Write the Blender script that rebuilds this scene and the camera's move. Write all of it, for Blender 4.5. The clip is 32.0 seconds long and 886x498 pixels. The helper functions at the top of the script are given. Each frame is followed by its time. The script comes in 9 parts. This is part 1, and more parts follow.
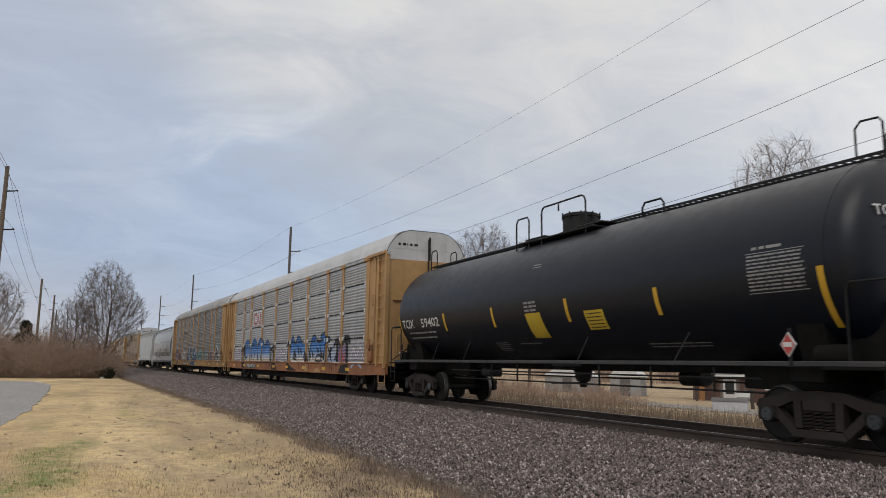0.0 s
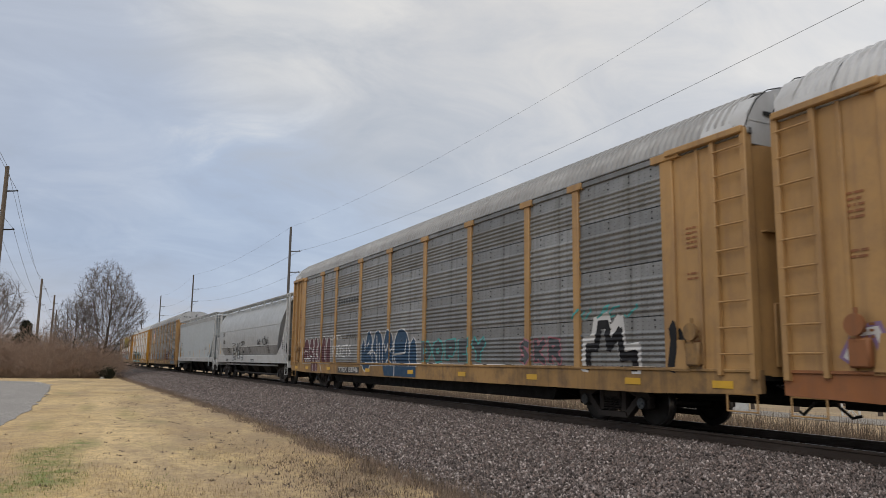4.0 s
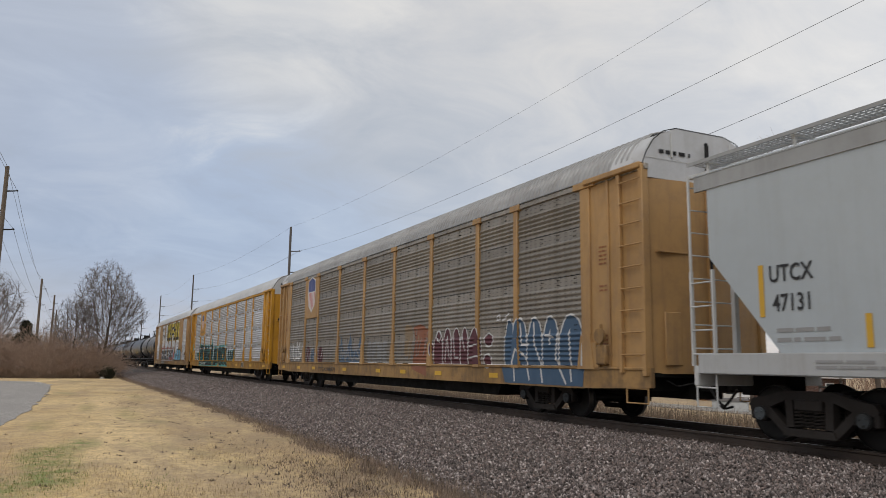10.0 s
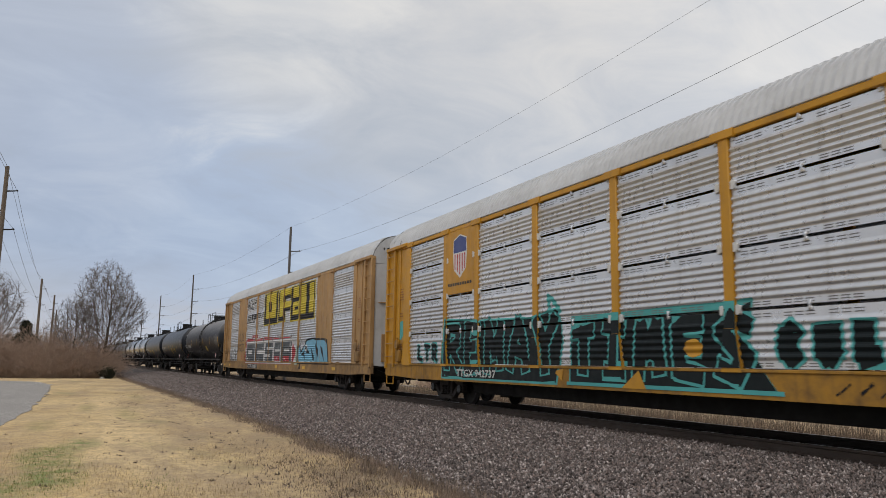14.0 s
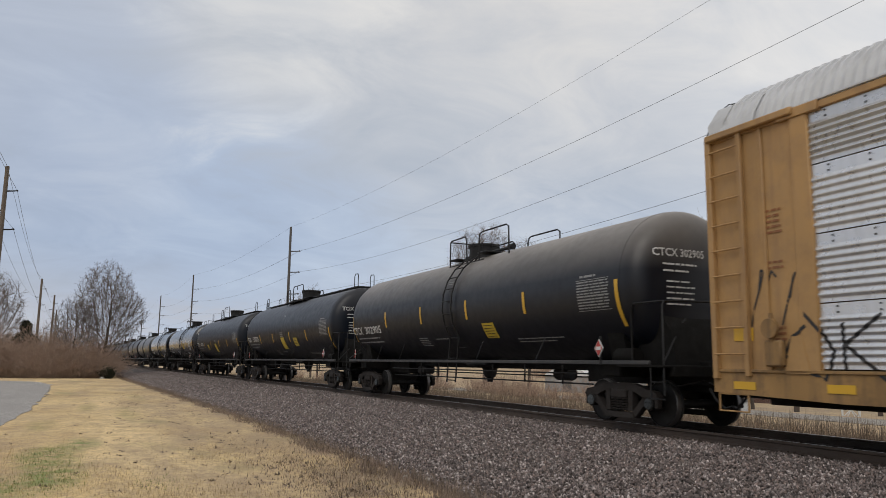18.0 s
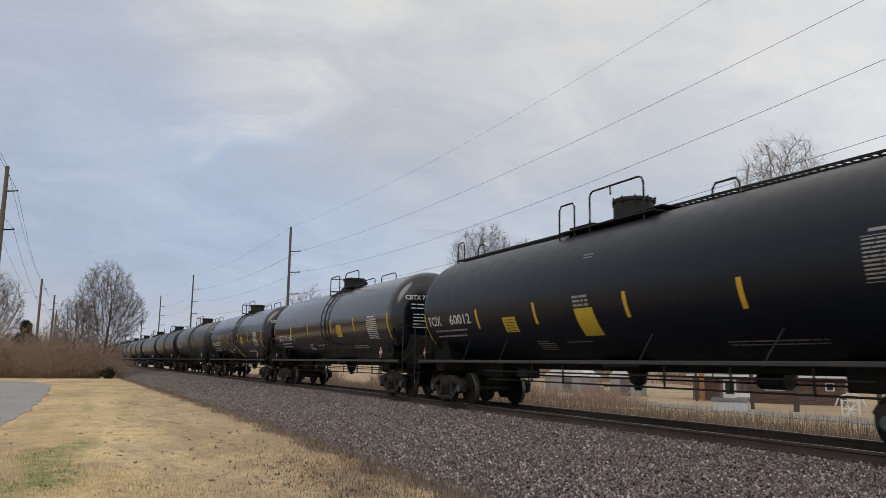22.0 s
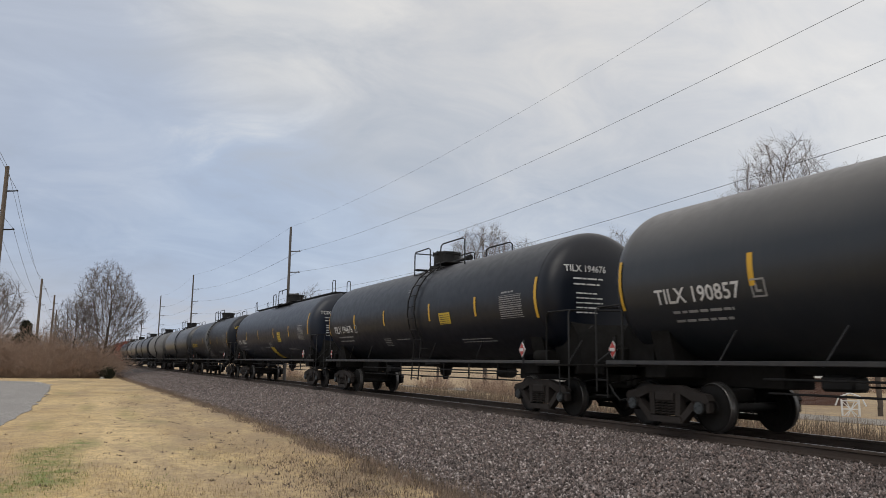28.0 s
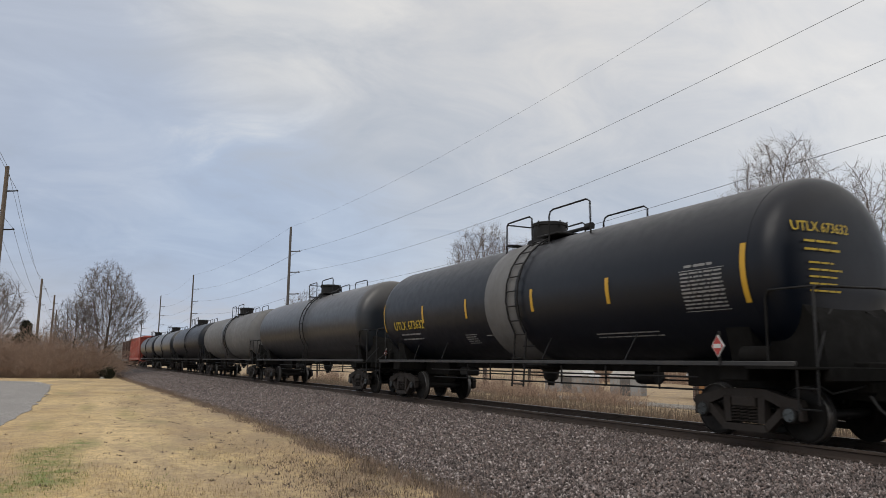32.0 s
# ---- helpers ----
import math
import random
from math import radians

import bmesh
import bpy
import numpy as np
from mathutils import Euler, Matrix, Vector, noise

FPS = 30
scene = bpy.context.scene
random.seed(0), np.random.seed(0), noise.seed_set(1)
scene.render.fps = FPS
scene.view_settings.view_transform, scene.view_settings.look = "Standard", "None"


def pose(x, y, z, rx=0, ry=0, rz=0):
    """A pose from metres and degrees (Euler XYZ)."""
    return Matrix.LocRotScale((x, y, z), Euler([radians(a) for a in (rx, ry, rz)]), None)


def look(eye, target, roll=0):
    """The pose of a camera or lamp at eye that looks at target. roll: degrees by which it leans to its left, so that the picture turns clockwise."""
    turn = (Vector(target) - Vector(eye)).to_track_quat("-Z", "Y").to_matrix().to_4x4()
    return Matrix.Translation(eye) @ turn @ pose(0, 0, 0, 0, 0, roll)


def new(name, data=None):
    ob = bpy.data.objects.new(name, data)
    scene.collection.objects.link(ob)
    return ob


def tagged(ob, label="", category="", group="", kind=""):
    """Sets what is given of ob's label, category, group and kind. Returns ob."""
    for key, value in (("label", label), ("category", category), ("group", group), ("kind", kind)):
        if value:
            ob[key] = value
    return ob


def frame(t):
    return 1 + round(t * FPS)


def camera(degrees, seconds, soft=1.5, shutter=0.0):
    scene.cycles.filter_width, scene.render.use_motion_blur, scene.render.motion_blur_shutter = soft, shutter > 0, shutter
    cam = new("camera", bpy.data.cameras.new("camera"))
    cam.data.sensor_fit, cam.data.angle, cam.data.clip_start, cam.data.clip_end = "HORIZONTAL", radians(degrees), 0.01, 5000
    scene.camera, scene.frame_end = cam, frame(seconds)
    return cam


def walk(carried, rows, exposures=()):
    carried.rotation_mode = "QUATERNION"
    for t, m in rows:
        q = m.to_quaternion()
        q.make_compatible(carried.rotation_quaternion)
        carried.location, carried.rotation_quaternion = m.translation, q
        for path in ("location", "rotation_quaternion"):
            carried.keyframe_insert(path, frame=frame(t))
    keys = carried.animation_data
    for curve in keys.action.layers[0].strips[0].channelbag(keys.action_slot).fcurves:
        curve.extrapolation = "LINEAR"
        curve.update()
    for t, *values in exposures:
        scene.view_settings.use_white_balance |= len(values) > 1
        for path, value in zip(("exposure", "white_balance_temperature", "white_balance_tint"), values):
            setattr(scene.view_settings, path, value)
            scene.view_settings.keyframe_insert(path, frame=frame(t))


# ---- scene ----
# ---- camera ----
cam = camera(61.0, 32.0, soft=0.6, shutter=0.12)
EYE = Vector((0, 0, 1.144))
AIM = Vector((-0.90230, 0.40424, 0.15003))
STAND = look(EYE, EYE + AIM * 50, 0.756)
walk(cam, [(0, STAND), (32, STAND)])

# ---- sky and sun ----
SUN_ELEVATION, SUN_TURN = radians(48), radians(142)
world = bpy.data.worlds.new("overcast_sky")
scene.world = world
world.use_nodes = True
wn, wl = world.node_tree.nodes, world.node_tree.links
wn.clear()


def wnode(kind, **values):
    n = wn.new(kind)
    for key, value in values.items():
        n.inputs[key].default_value = value
    return n


w_out = wn.new("ShaderNodeOutputWorld")
w_bg = wnode("ShaderNodeBackground", Strength=1.0)
w_sky = wn.new("ShaderNodeTexSky")
w_sky.sky_type, w_sky.sun_disc = "NISHITA", False
w_sky.sun_elevation, w_sky.sun_rotation = SUN_ELEVATION, SUN_TURN
w_sky.dust_density, w_sky.air_density = 2.0, 1.0
w_dim = wn.new("ShaderNodeVectorMath")
w_dim.operation = "SCALE"
w_dim.inputs["Scale"].default_value = 0.085
wl.new(w_sky.outputs[0], w_dim.inputs[0])
w_co = wn.new("ShaderNodeTexCoord")
w_xyz = wn.new("ShaderNodeSeparateXYZ")
wl.new(w_co.outputs["Generated"], w_xyz.inputs[0])


def wmath(op, a, b=None, clamp=False):
    n = wn.new("ShaderNodeMath")
    n.operation, n.use_clamp = op, clamp
    for i, v in enumerate((a, b)):
        if v is None:
            continue
        if isinstance(v, (int, float)):
            n.inputs[i].default_value = v
        else:
            wl.new(v, n.inputs[i])
    return n.outputs[0]


# the cloud sheet: the view direction laid on a flat layer overhead
w_up = wmath("ADD", wmath("MAXIMUM", w_xyz.outputs[2], 0.0), 0.22)
w_flat = wn.new("ShaderNodeCombineXYZ")
wl.new(wmath("DIVIDE", w_xyz.outputs[0], w_up), w_flat.inputs[0])
wl.new(wmath("DIVIDE", w_xyz.outputs[1], w_up), w_flat.inputs[1])


def wramp(fac, stops):
    n = wn.new("ShaderNodeValToRGB")
    wl.new(fac, n.inputs[0])
    e = n.color_ramp.elements
    while len(e) < len(stops):
        e.new(0.5)
    for el, (p, c) in zip(e, stops):
        el.position, el.color = p, (*c, 1)
    return n.outputs[0]


def wnoise(scale, detail, rough, warp, shift):
    m = wn.new("ShaderNodeMapping")
    m.inputs["Location"].default_value = shift
    m.inputs["Rotation"].default_value = (0, 0, radians(25))
    m.inputs["Scale"].default_value = (1.0, 0.75, 1.0)
    wl.new(w_flat.outputs[0], m.inputs[0])
    n = wnode("ShaderNodeTexNoise", Scale=scale, Detail=detail, Roughness=rough, Distortion=warp)
    wl.new(m.outputs[0], n.inputs["Vector"])
    return n.outputs["Fac"]


w_big, w_small = wnoise(0.9, 5, 0.55, 0.5, (3.1, 1.7, 0)), wnoise(3.4, 7, 0.62, 0.8, (0.4, 5.2, 0))
w_mix = wmath("ADD", wmath("MULTIPLY", w_big, 0.52), wmath("MULTIPLY", w_small, 0.48))
# height of the sky sets the blue gap low down and the pale veil above it
w_lift = wramp(w_xyz.outputs[2], [(0.0, (0.68, 0.62, 0.57)), (0.045, (0.62, 0.61, 0.62)), (0.14, (0.485, 0.545, 0.64)),
                                  (0.26, (0.55, 0.575, 0.615)), (0.42, (0.605, 0.61, 0.62)), (0.9, (0.60, 0.60, 0.61))])
w_tone = wramp(w_mix, [(0.33, (0.78, 0.83, 0.90)), (0.45, (0.93, 0.95, 0.985)), (0.56, (1.08, 1.07, 1.055)), (0.68, (1.22, 1.20, 1.165))])
w_cloud = wn.new("ShaderNodeMix")
w_cloud.data_type, w_cloud.blend_type = "RGBA", "MULTIPLY"
w_cloud.inputs[0].default_value = 1.0
wl.new(w_tone, w_cloud.inputs[7])
# the cloud is thinner and brighter over the yard beyond the track
SUN_FROM = Vector((math.sin(SUN_TURN) * math.cos(SUN_ELEVATION), math.cos(SUN_TURN) * math.cos(SUN_ELEVATION), math.sin(SUN_ELEVATION)))
THIN_CLOUD = Vector((0.06, 0.74, 0.67))
w_dot = wn.new("ShaderNodeVectorMath")
w_dot.operation = "DOT_PRODUCT"
w_dot.inputs[1].default_value = THIN_CLOUD
wl.new(w_co.outputs["Generated"], w_dot.inputs[0])
w_glow = wramp(wmath("MULTIPLY", wmath("ADD", w_dot.outputs["Value"], 1.0), 0.5), [(0.45, (0.96, 0.97, 0.99)), (0.66, (1.04, 1.04, 1.04)), (0.80, (1.13, 1.11, 1.085)), (1.0, (1.5, 1.46, 1.4))])
w_lit = wn.new("ShaderNodeMix")
w_lit.data_type, w_lit.blend_type = "RGBA", "MULTIPLY"
w_lit.inputs[0].default_value = 1.0


def wgap(colour, way, inner, outer, most, under):
    """A break or a thick bank in the cloud round a direction, with a ragged rim; inner and outer in degrees."""
    dot = wn.new("ShaderNodeVectorMath")
    dot.operation = "DOT_PRODUCT"
    dot.inputs[1].default_value = Vector(way).normalized()
    wl.new(w_co.outputs["Generated"], dot.inputs[0])
    rag = wmath("ADD", dot.outputs["Value"], wmath("MULTIPLY", wmath("SUBTRACT", w_mix, 0.5), 0.10))
    r = wn.new("ShaderNodeMapRange")
    r.interpolation_type = "SMOOTHSTEP"
    r.inputs[1].default_value, r.inputs[2].default_value = math.cos(radians(outer)), math.cos(radians(inner))
    r.inputs[3].default_value, r.inputs[4].default_value = 0.0, most
    wl.new(rag, r.inputs[0])
    n = wn.new("ShaderNodeMix")
    n.data_type = "RGBA"
    wl.new(r.outputs[0], n.inputs[0])
    wl.new(under, n.inputs[6])
    n.inputs[7].default_value = (*colour, 1)
    return n.outputs[2]


w_broken = w_lift
for colour, way, inner, outer, most in (((0.43, 0.51, 0.645), (-0.965, 0.02, 0.185), 1, 14, 0.75), ((0.43, 0.515, 0.655), (-0.955, 0.20, 0.17), 1, 12, 0.75),
                                        ((0.45, 0.51, 0.62), (-0.93, -0.10, 0.34), 1, 15, 0.7), ((0.70, 0.70, 0.695), (-0.88, 0.17, 0.44), 1, 12, 0.6)):
    w_broken = wgap(colour, way, inner, outer, most, w_broken)
wl.new(w_broken, w_cloud.inputs[6])
wl.new(w_cloud.outputs[2], w_lit.inputs[6])
wl.new(w_glow, w_lit.inputs[7])
w_all = wn.new("ShaderNodeMix")
w_all.data_type = "RGBA"
w_all.inputs[0].default_value = 0.94
wl.new(w_dim.outputs[0], w_all.inputs[6])
wl.new(w_lit.outputs[2], w_all.inputs[7])
wl.new(w_all.outputs[2], w_bg.inputs[0])
wl.new(w_bg.outputs[0], w_out.inputs[0])

sun = new("sun", bpy.data.lights.new("sun", "SUN"))
sun.data.energy, sun.data.angle, sun.data.color = 1.1, radians(40), (1.0, 0.95, 0.88)
sun.matrix_world = look(SUN_FROM * 100, (0, 0, 0))


# ---- mesh helpers ----
class Shape:
    """Gathers vertices and faces of one mesh."""

    def __init__(self):
        self.v, self.f, self.mi, self.slot = [], [], [], 0

    def add(self, verts, faces):
        b = len(self.v)
        self.v += [tuple(p) for p in verts]
        self.f += [tuple(i + b for i in q) for q in faces]
        self.mi += [self.slot] * len(faces)
        return self

    def convex(self, verts, faces):
        c = [sum(p[i] for p in verts) / len(verts) for i in range(3)]
        out = []
        for q in faces:
            a, b, d = (Vector(verts[q[i]]) for i in (0, 1, 2))
            mid = sum((Vector(verts[i]) for i in q), Vector()) / len(q)
            out.append(tuple(q) if (b - a).cross(d - b).dot(mid - Vector(c)) >= 0 else tuple(reversed(q)))
        return self.add(verts, out)

    def box(self, x0, x1, y0, y1, z0, z1, c=0.0):
        lo, hi = (min(x0, x1), min(y0, y1), min(z0, z1)), (max(x0, x1), max(y0, y1), max(z0, z1))
        if c <= 0:
            vs = [(x, y, z) for x in (lo[0], hi[0]) for y in (lo[1], hi[1]) for z in (lo[2], hi[2])]
            return self.convex(vs, [(0, 1, 3, 2), (4, 6, 7, 5), (0, 4, 5, 1), (2, 3, 7, 6), (0, 2, 6, 4), (1, 5, 7, 3)])
        c = min(c, *((hi[i] - lo[i]) * 0.45 for i in range(3)))
        vs, key = [], {}
        for s in [(a, b, d) for a in (0, 1) for b in (0, 1) for d in (0, 1)]:
            for ax in range(3):
                p = []
                for i in range(3):
                    inset = 0 if i == ax else c
                    p.append(lo[i] + inset if s[i] == 0 else hi[i] - inset)
                key[s, ax] = len(vs)
                vs.append(tuple(p))
        fs = [[key[s, ax] for ax in range(3)] for s in [(a, b, d) for a in (0, 1) for b in (0, 1) for d in (0, 1)]]
        for ax in range(3):
            o = [i for i in range(3) if i != ax]
            for sg in (0, 1):
                ring = []
                for u, w in ((0, 0), (0, 1), (1, 1), (1, 0)):
                    s = [0, 0, 0]
                    s[ax], s[o[0]], s[o[1]] = sg, u, w
                    ring.append(key[tuple(s), ax])
                fs.append(ring)
            for u in (0, 1):
                for w in (0, 1):
                    s0, s1 = [0, 0, 0], [0, 0, 0]
                    s0[o[0]] = s1[o[0]] = u
                    s0[o[1]] = s1[o[1]] = w
                    s1[ax] = 1
                    fs.append([key[tuple(s0), o[0]], key[tuple(s1), o[0]], key[tuple(s1), o[1]], key[tuple(s0), o[1]]])
        return self.convex(vs, fs)

    def prism(self, poly, axis, a0, a1):
        """A polygon in the other two axes, drawn out along axis from a0 to a1."""
        def at(p, a):
            q = list(p)
            q.insert("xyz".index(axis), a)
            return tuple(q)
        n = len(poly)
        area = sum(poly[i][0] * poly[(i + 1) % n][1] - poly[(i + 1) % n][0] * poly[i][1] for i in range(n))
        turn = (area > 0) ^ (axis == "y") ^ (a1 < a0)
        vs = [at(p, a0) for p in poly] + [at(p, a1) for p in poly]
        fs = [tuple(range(n))[::-1], tuple(range(n, 2 * n))] + [(i, (i + 1) % n, n + (i + 1) % n, n + i) for i in range(n)]
        return self.add(vs, fs if turn else [q[::-1] for q in fs])

    def rings(self, rings, close=True, cap=True):
        """Skins a list of equally long rings of points."""
        n, vs = len(rings[0]), [p for r in rings for p in r]
        fs = []
        for k in range(len(rings) - 1):
            for i in range(n if close else n - 1):
                j = (i + 1) % n
                fs.append((k * n + i, k * n + j, (k + 1) * n + j, (k + 1) * n + i))
        if cap:
            fs += [tuple(range(n))[::-1], tuple(range((len(rings) - 1) * n, len(rings) * n))]
        return self.add(vs, fs)

    def tube(self, pts, r, n=6, r1=None, closed=False):
        pts = [Vector(p) for p in pts]
        rings, m = [], len(pts)
        side = None
        for i, p in enumerate(pts):
            t = (pts[min(i + 1, m - 1)] - pts[max(i - 1, 0)]).normalized()
            if side is None:
                side = t.orthogonal().normalized()
            side = (side - t * side.dot(t))
            side = side.normalized() if side.length > 1e-6 else t.orthogonal().normalized()
            up = t.cross(side)
            rr = r if r1 is None else r + (r1 - r) * i / (m - 1)
            rings.append([p + (side * math.cos(a) + up * math.sin(a)) * rr for a in [2 * math.pi * k / n for k in range(n)]])
        return self.rings(rings)

    def cyl(self, p0, p1, r, n=16, r1=None):
        return self.tube([p0, p1], r, n, r1)

    def turned(self, axis, profile, n=24, centre=(0, 0, 0), cap=True):
        """A lathe shape: profile rows of (place along axis, radius)."""
        rings = []
        for a, r in profile:
            ring = []
            for k in range(n):
                c, s = math.cos(2 * math.pi * k / n) * r, math.sin(2 * math.pi * k / n) * r
                p = {"x": (a, c, s), "y": (s, a, c), "z": (c, s, a)}[axis]
                ring.append((p[0] + centre[0], p[1] + centre[1], p[2] + centre[2]))
            rings.append(ring)
        return self.rings(rings, cap=cap)

    def mesh(self, name, angle=40):
        me = bpy.data.meshes.new(name)
        me.from_pydata(self.v, [], self.f)
        me.polygons.foreach_set("material_index", self.mi)
        me.polygons.foreach_set("use_smooth", [True] * len(self.f))
        me.update()
        me.set_sharp_from_angle(angle=radians(angle))
        return me


def part(name, shape, material, parent=None, label="", m=None):
    """Links a Shape (or a ready mesh) as one object under a thing or a part."""
    me = shape if isinstance(shape, bpy.types.Mesh) else shape.mesh(name)
    if not me.materials:
        for one in material if isinstance(material, (list, tuple)) else [material]:
            me.materials.append(one)
    ob = new(name, me)
    ob.parent = parent
    if m is not None:
        ob.matrix_basis = m
    return tagged(ob, label) if label else ob


def thing(name, label, category, group="", m=None, kind=""):
    ob = new(name)
    ob.empty_display_size = 0.3
    if m is not None:
        ob.matrix_basis = m
    return tagged(ob, label, category, group, kind)


def solid(name, shape, material, label, category="", group="", kind="", m=None):
    """A thing that is one mesh."""
    return tagged(part(name, shape, material, None, "", m), label, category, group, kind)


def stuff_mesh(name, verts, faces, material):
    """A large mesh from arrays: verts n x 3, faces m x 3 or m x 4."""
    me = bpy.data.meshes.new(name)
    k = faces.shape[1]
    me.vertices.add(len(verts))
    me.vertices.foreach_set("co", np.asarray(verts, np.float32).ravel())
    me.loops.add(faces.size)
    me.loops.foreach_set("vertex_index", np.asarray(faces, np.int32).ravel())
    me.polygons.add(len(faces))
    me.polygons.foreach_set("loop_start", np.arange(0, faces.size, k, dtype=np.int32))
    me.update(calc_edges=True)
    me.validate()
    me.materials.append(material)
    return me


# ---- materials ----
def shader(name):
    m = bpy.data.materials.new(name)
    m.use_nodes = True
    nt = m.node_tree
    return m, nt.nodes, nt.links, nt.nodes["Principled BSDF"]


def mixed(nodes, links, fac, a, b, blend="MIX"):
    n = nodes.new("ShaderNodeMix")
    n.data_type, n.blend_type = "RGBA", blend
    for i, v in ((0, fac), (6, a), (7, b)):
        if isinstance(v, (int, float)):
            n.inputs[i].default_value = v
        elif isinstance(v, tuple):
            n.inputs[i].default_value = (*v[:3], 1)
        else:
            links.new(v, n.inputs[i])
    return n.outputs[2]


def noisy(nodes, links, scale, detail=5.0, rough=0.55, stretch=(1, 1, 1), lo=0.35, hi=0.65, co="Object", warp=0.0):
    tc = nodes.new("ShaderNodeTexCoord")
    mp = nodes.new("ShaderNodeMapping")
    mp.inputs["Scale"].default_value = stretch
    links.new(tc.outputs[co], mp.inputs[0])
    n = nodes.new("ShaderNodeTexNoise")
    for key, value in (("Scale", scale), ("Detail", detail), ("Roughness", rough), ("Distortion", warp)):
        n.inputs[key].default_value = value
    links.new(mp.outputs[0], n.inputs["Vector"])
    r = nodes.new("ShaderNodeMapRange")
    r.inputs[1].default_value, r.inputs[2].default_value = lo, hi
    links.new(n.outputs["Fac"], r.inputs[0])
    return r.outputs[0]


def paint(name, col, rough=0.5, metal=0.0, vary=0.25, dirt=(0.10, 0.085, 0.07), dirty=0.35, streak=0.3, bump=0.15, grain=25.0, big=0.5, tint=0.0, spread=0.12, spec=0.5, coat=0.0, dust=0.0, holes=None):
    """Weathered paint: broad tone changes, grime blotches, streaks that run down, fine relief."""
    m, nodes, links, b = shader(name)
    dark = tuple(c * (1 - vary) for c in col)
    base = mixed(nodes, links, noisy(nodes, links, big, 6, 0.6), dark, col)
    if tint > 0:
        info = nodes.new("ShaderNodeObjectInfo")
        hs = nodes.new("ShaderNodeHueSaturation")
        v = nodes.new("ShaderNodeMapRange")
        v.inputs[3].default_value, v.inputs[4].default_value = 1 - tint, 1 + tint
        links.new(info.outputs["Random"], v.inputs[0])
        links.new(v.outputs[0], hs.inputs["Value"])
        links.new(base, hs.inputs["Color"])
        base = hs.outputs[0]
    if dirty > 0:
        d = nodes.new("ShaderNodeMath")
        d.operation = "MULTIPLY"
        d.inputs[1].default_value = dirty
        links.new(noisy(nodes, links, 2.3, 9, 0.7, lo=0.45, hi=0.78), d.inputs[0])
        base = mixed(nodes, links, d.outputs[0], base, dirt)
    if streak > 0:
        d = nodes.new("ShaderNodeMath")
        d.operation = "MULTIPLY"
        d.inputs[1].default_value = streak
        links.new(noisy(nodes, links, 3.0, 6, 0.65, (1.6, 1.6, 0.12), 0.5, 0.8), d.inputs[0])
        base = mixed(nodes, links, d.outputs[0], base, dirt)
    def sums(op, a, v):
        n = nodes.new("ShaderNodeMath")
        n.operation = op
        for i, w in enumerate((a, v)):
            if isinstance(w, (int, float)):
                n.inputs[i].default_value = w
            else:
                links.new(w, n.inputs[i])
        return n.outputs[0]
    if dust > 0 or holes:
        at = nodes.new("ShaderNodeSeparateXYZ")
        links.new(nodes.new("ShaderNodeTexCoord").outputs["Object"], at.inputs[0])
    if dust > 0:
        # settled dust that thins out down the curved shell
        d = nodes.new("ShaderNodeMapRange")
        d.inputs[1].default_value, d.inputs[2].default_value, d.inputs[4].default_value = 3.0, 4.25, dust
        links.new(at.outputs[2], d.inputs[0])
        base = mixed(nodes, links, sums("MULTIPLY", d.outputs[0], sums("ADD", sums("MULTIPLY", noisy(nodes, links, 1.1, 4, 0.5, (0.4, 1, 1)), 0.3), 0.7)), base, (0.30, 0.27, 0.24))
    if holes:
        # rows of small punched holes
        px, pz, fx, fz, deep = holes
        row = sums("LESS_THAN", sums("FRACT", sums("DIVIDE", at.outputs[2], pz), 0.0), fz)
        hole = sums("MULTIPLY", sums("MULTIPLY", row, sums("LESS_THAN", sums("FRACT", sums("DIVIDE", at.outputs[0], px), 0.0), fx)), deep)
        base = mixed(nodes, links, hole, base, (0.03, 0.03, 0.03))
    links.new(base, b.inputs["Base Color"])
    r = nodes.new("ShaderNodeMapRange")
    r.inputs[3].default_value, r.inputs[4].default_value = max(0.05, rough - spread * 0.8), min(1, rough + spread)
    links.new(noisy(nodes, links, 4.0, 6, 0.6), r.inputs[0])
    links.new(r.outputs[0], b.inputs["Roughness"])
    b.inputs["Metallic"].default_value = metal
    b.inputs["Specular IOR Level"].default_value = spec
    b.inputs["Coat Weight"].default_value, b.inputs["Coat Roughness"].default_value = coat, 0.22
    if bump > 0:
        bp = nodes.new("ShaderNodeBump")
        bp.inputs["Strength"].default_value, bp.inputs["Distance"].default_value = bump, 0.01
        links.new(noisy(nodes, links, grain, 4, 0.6, lo=0, hi=1), bp.inputs["Height"])
        links.new(bp.outputs[0], b.inputs["Normal"])
    return m


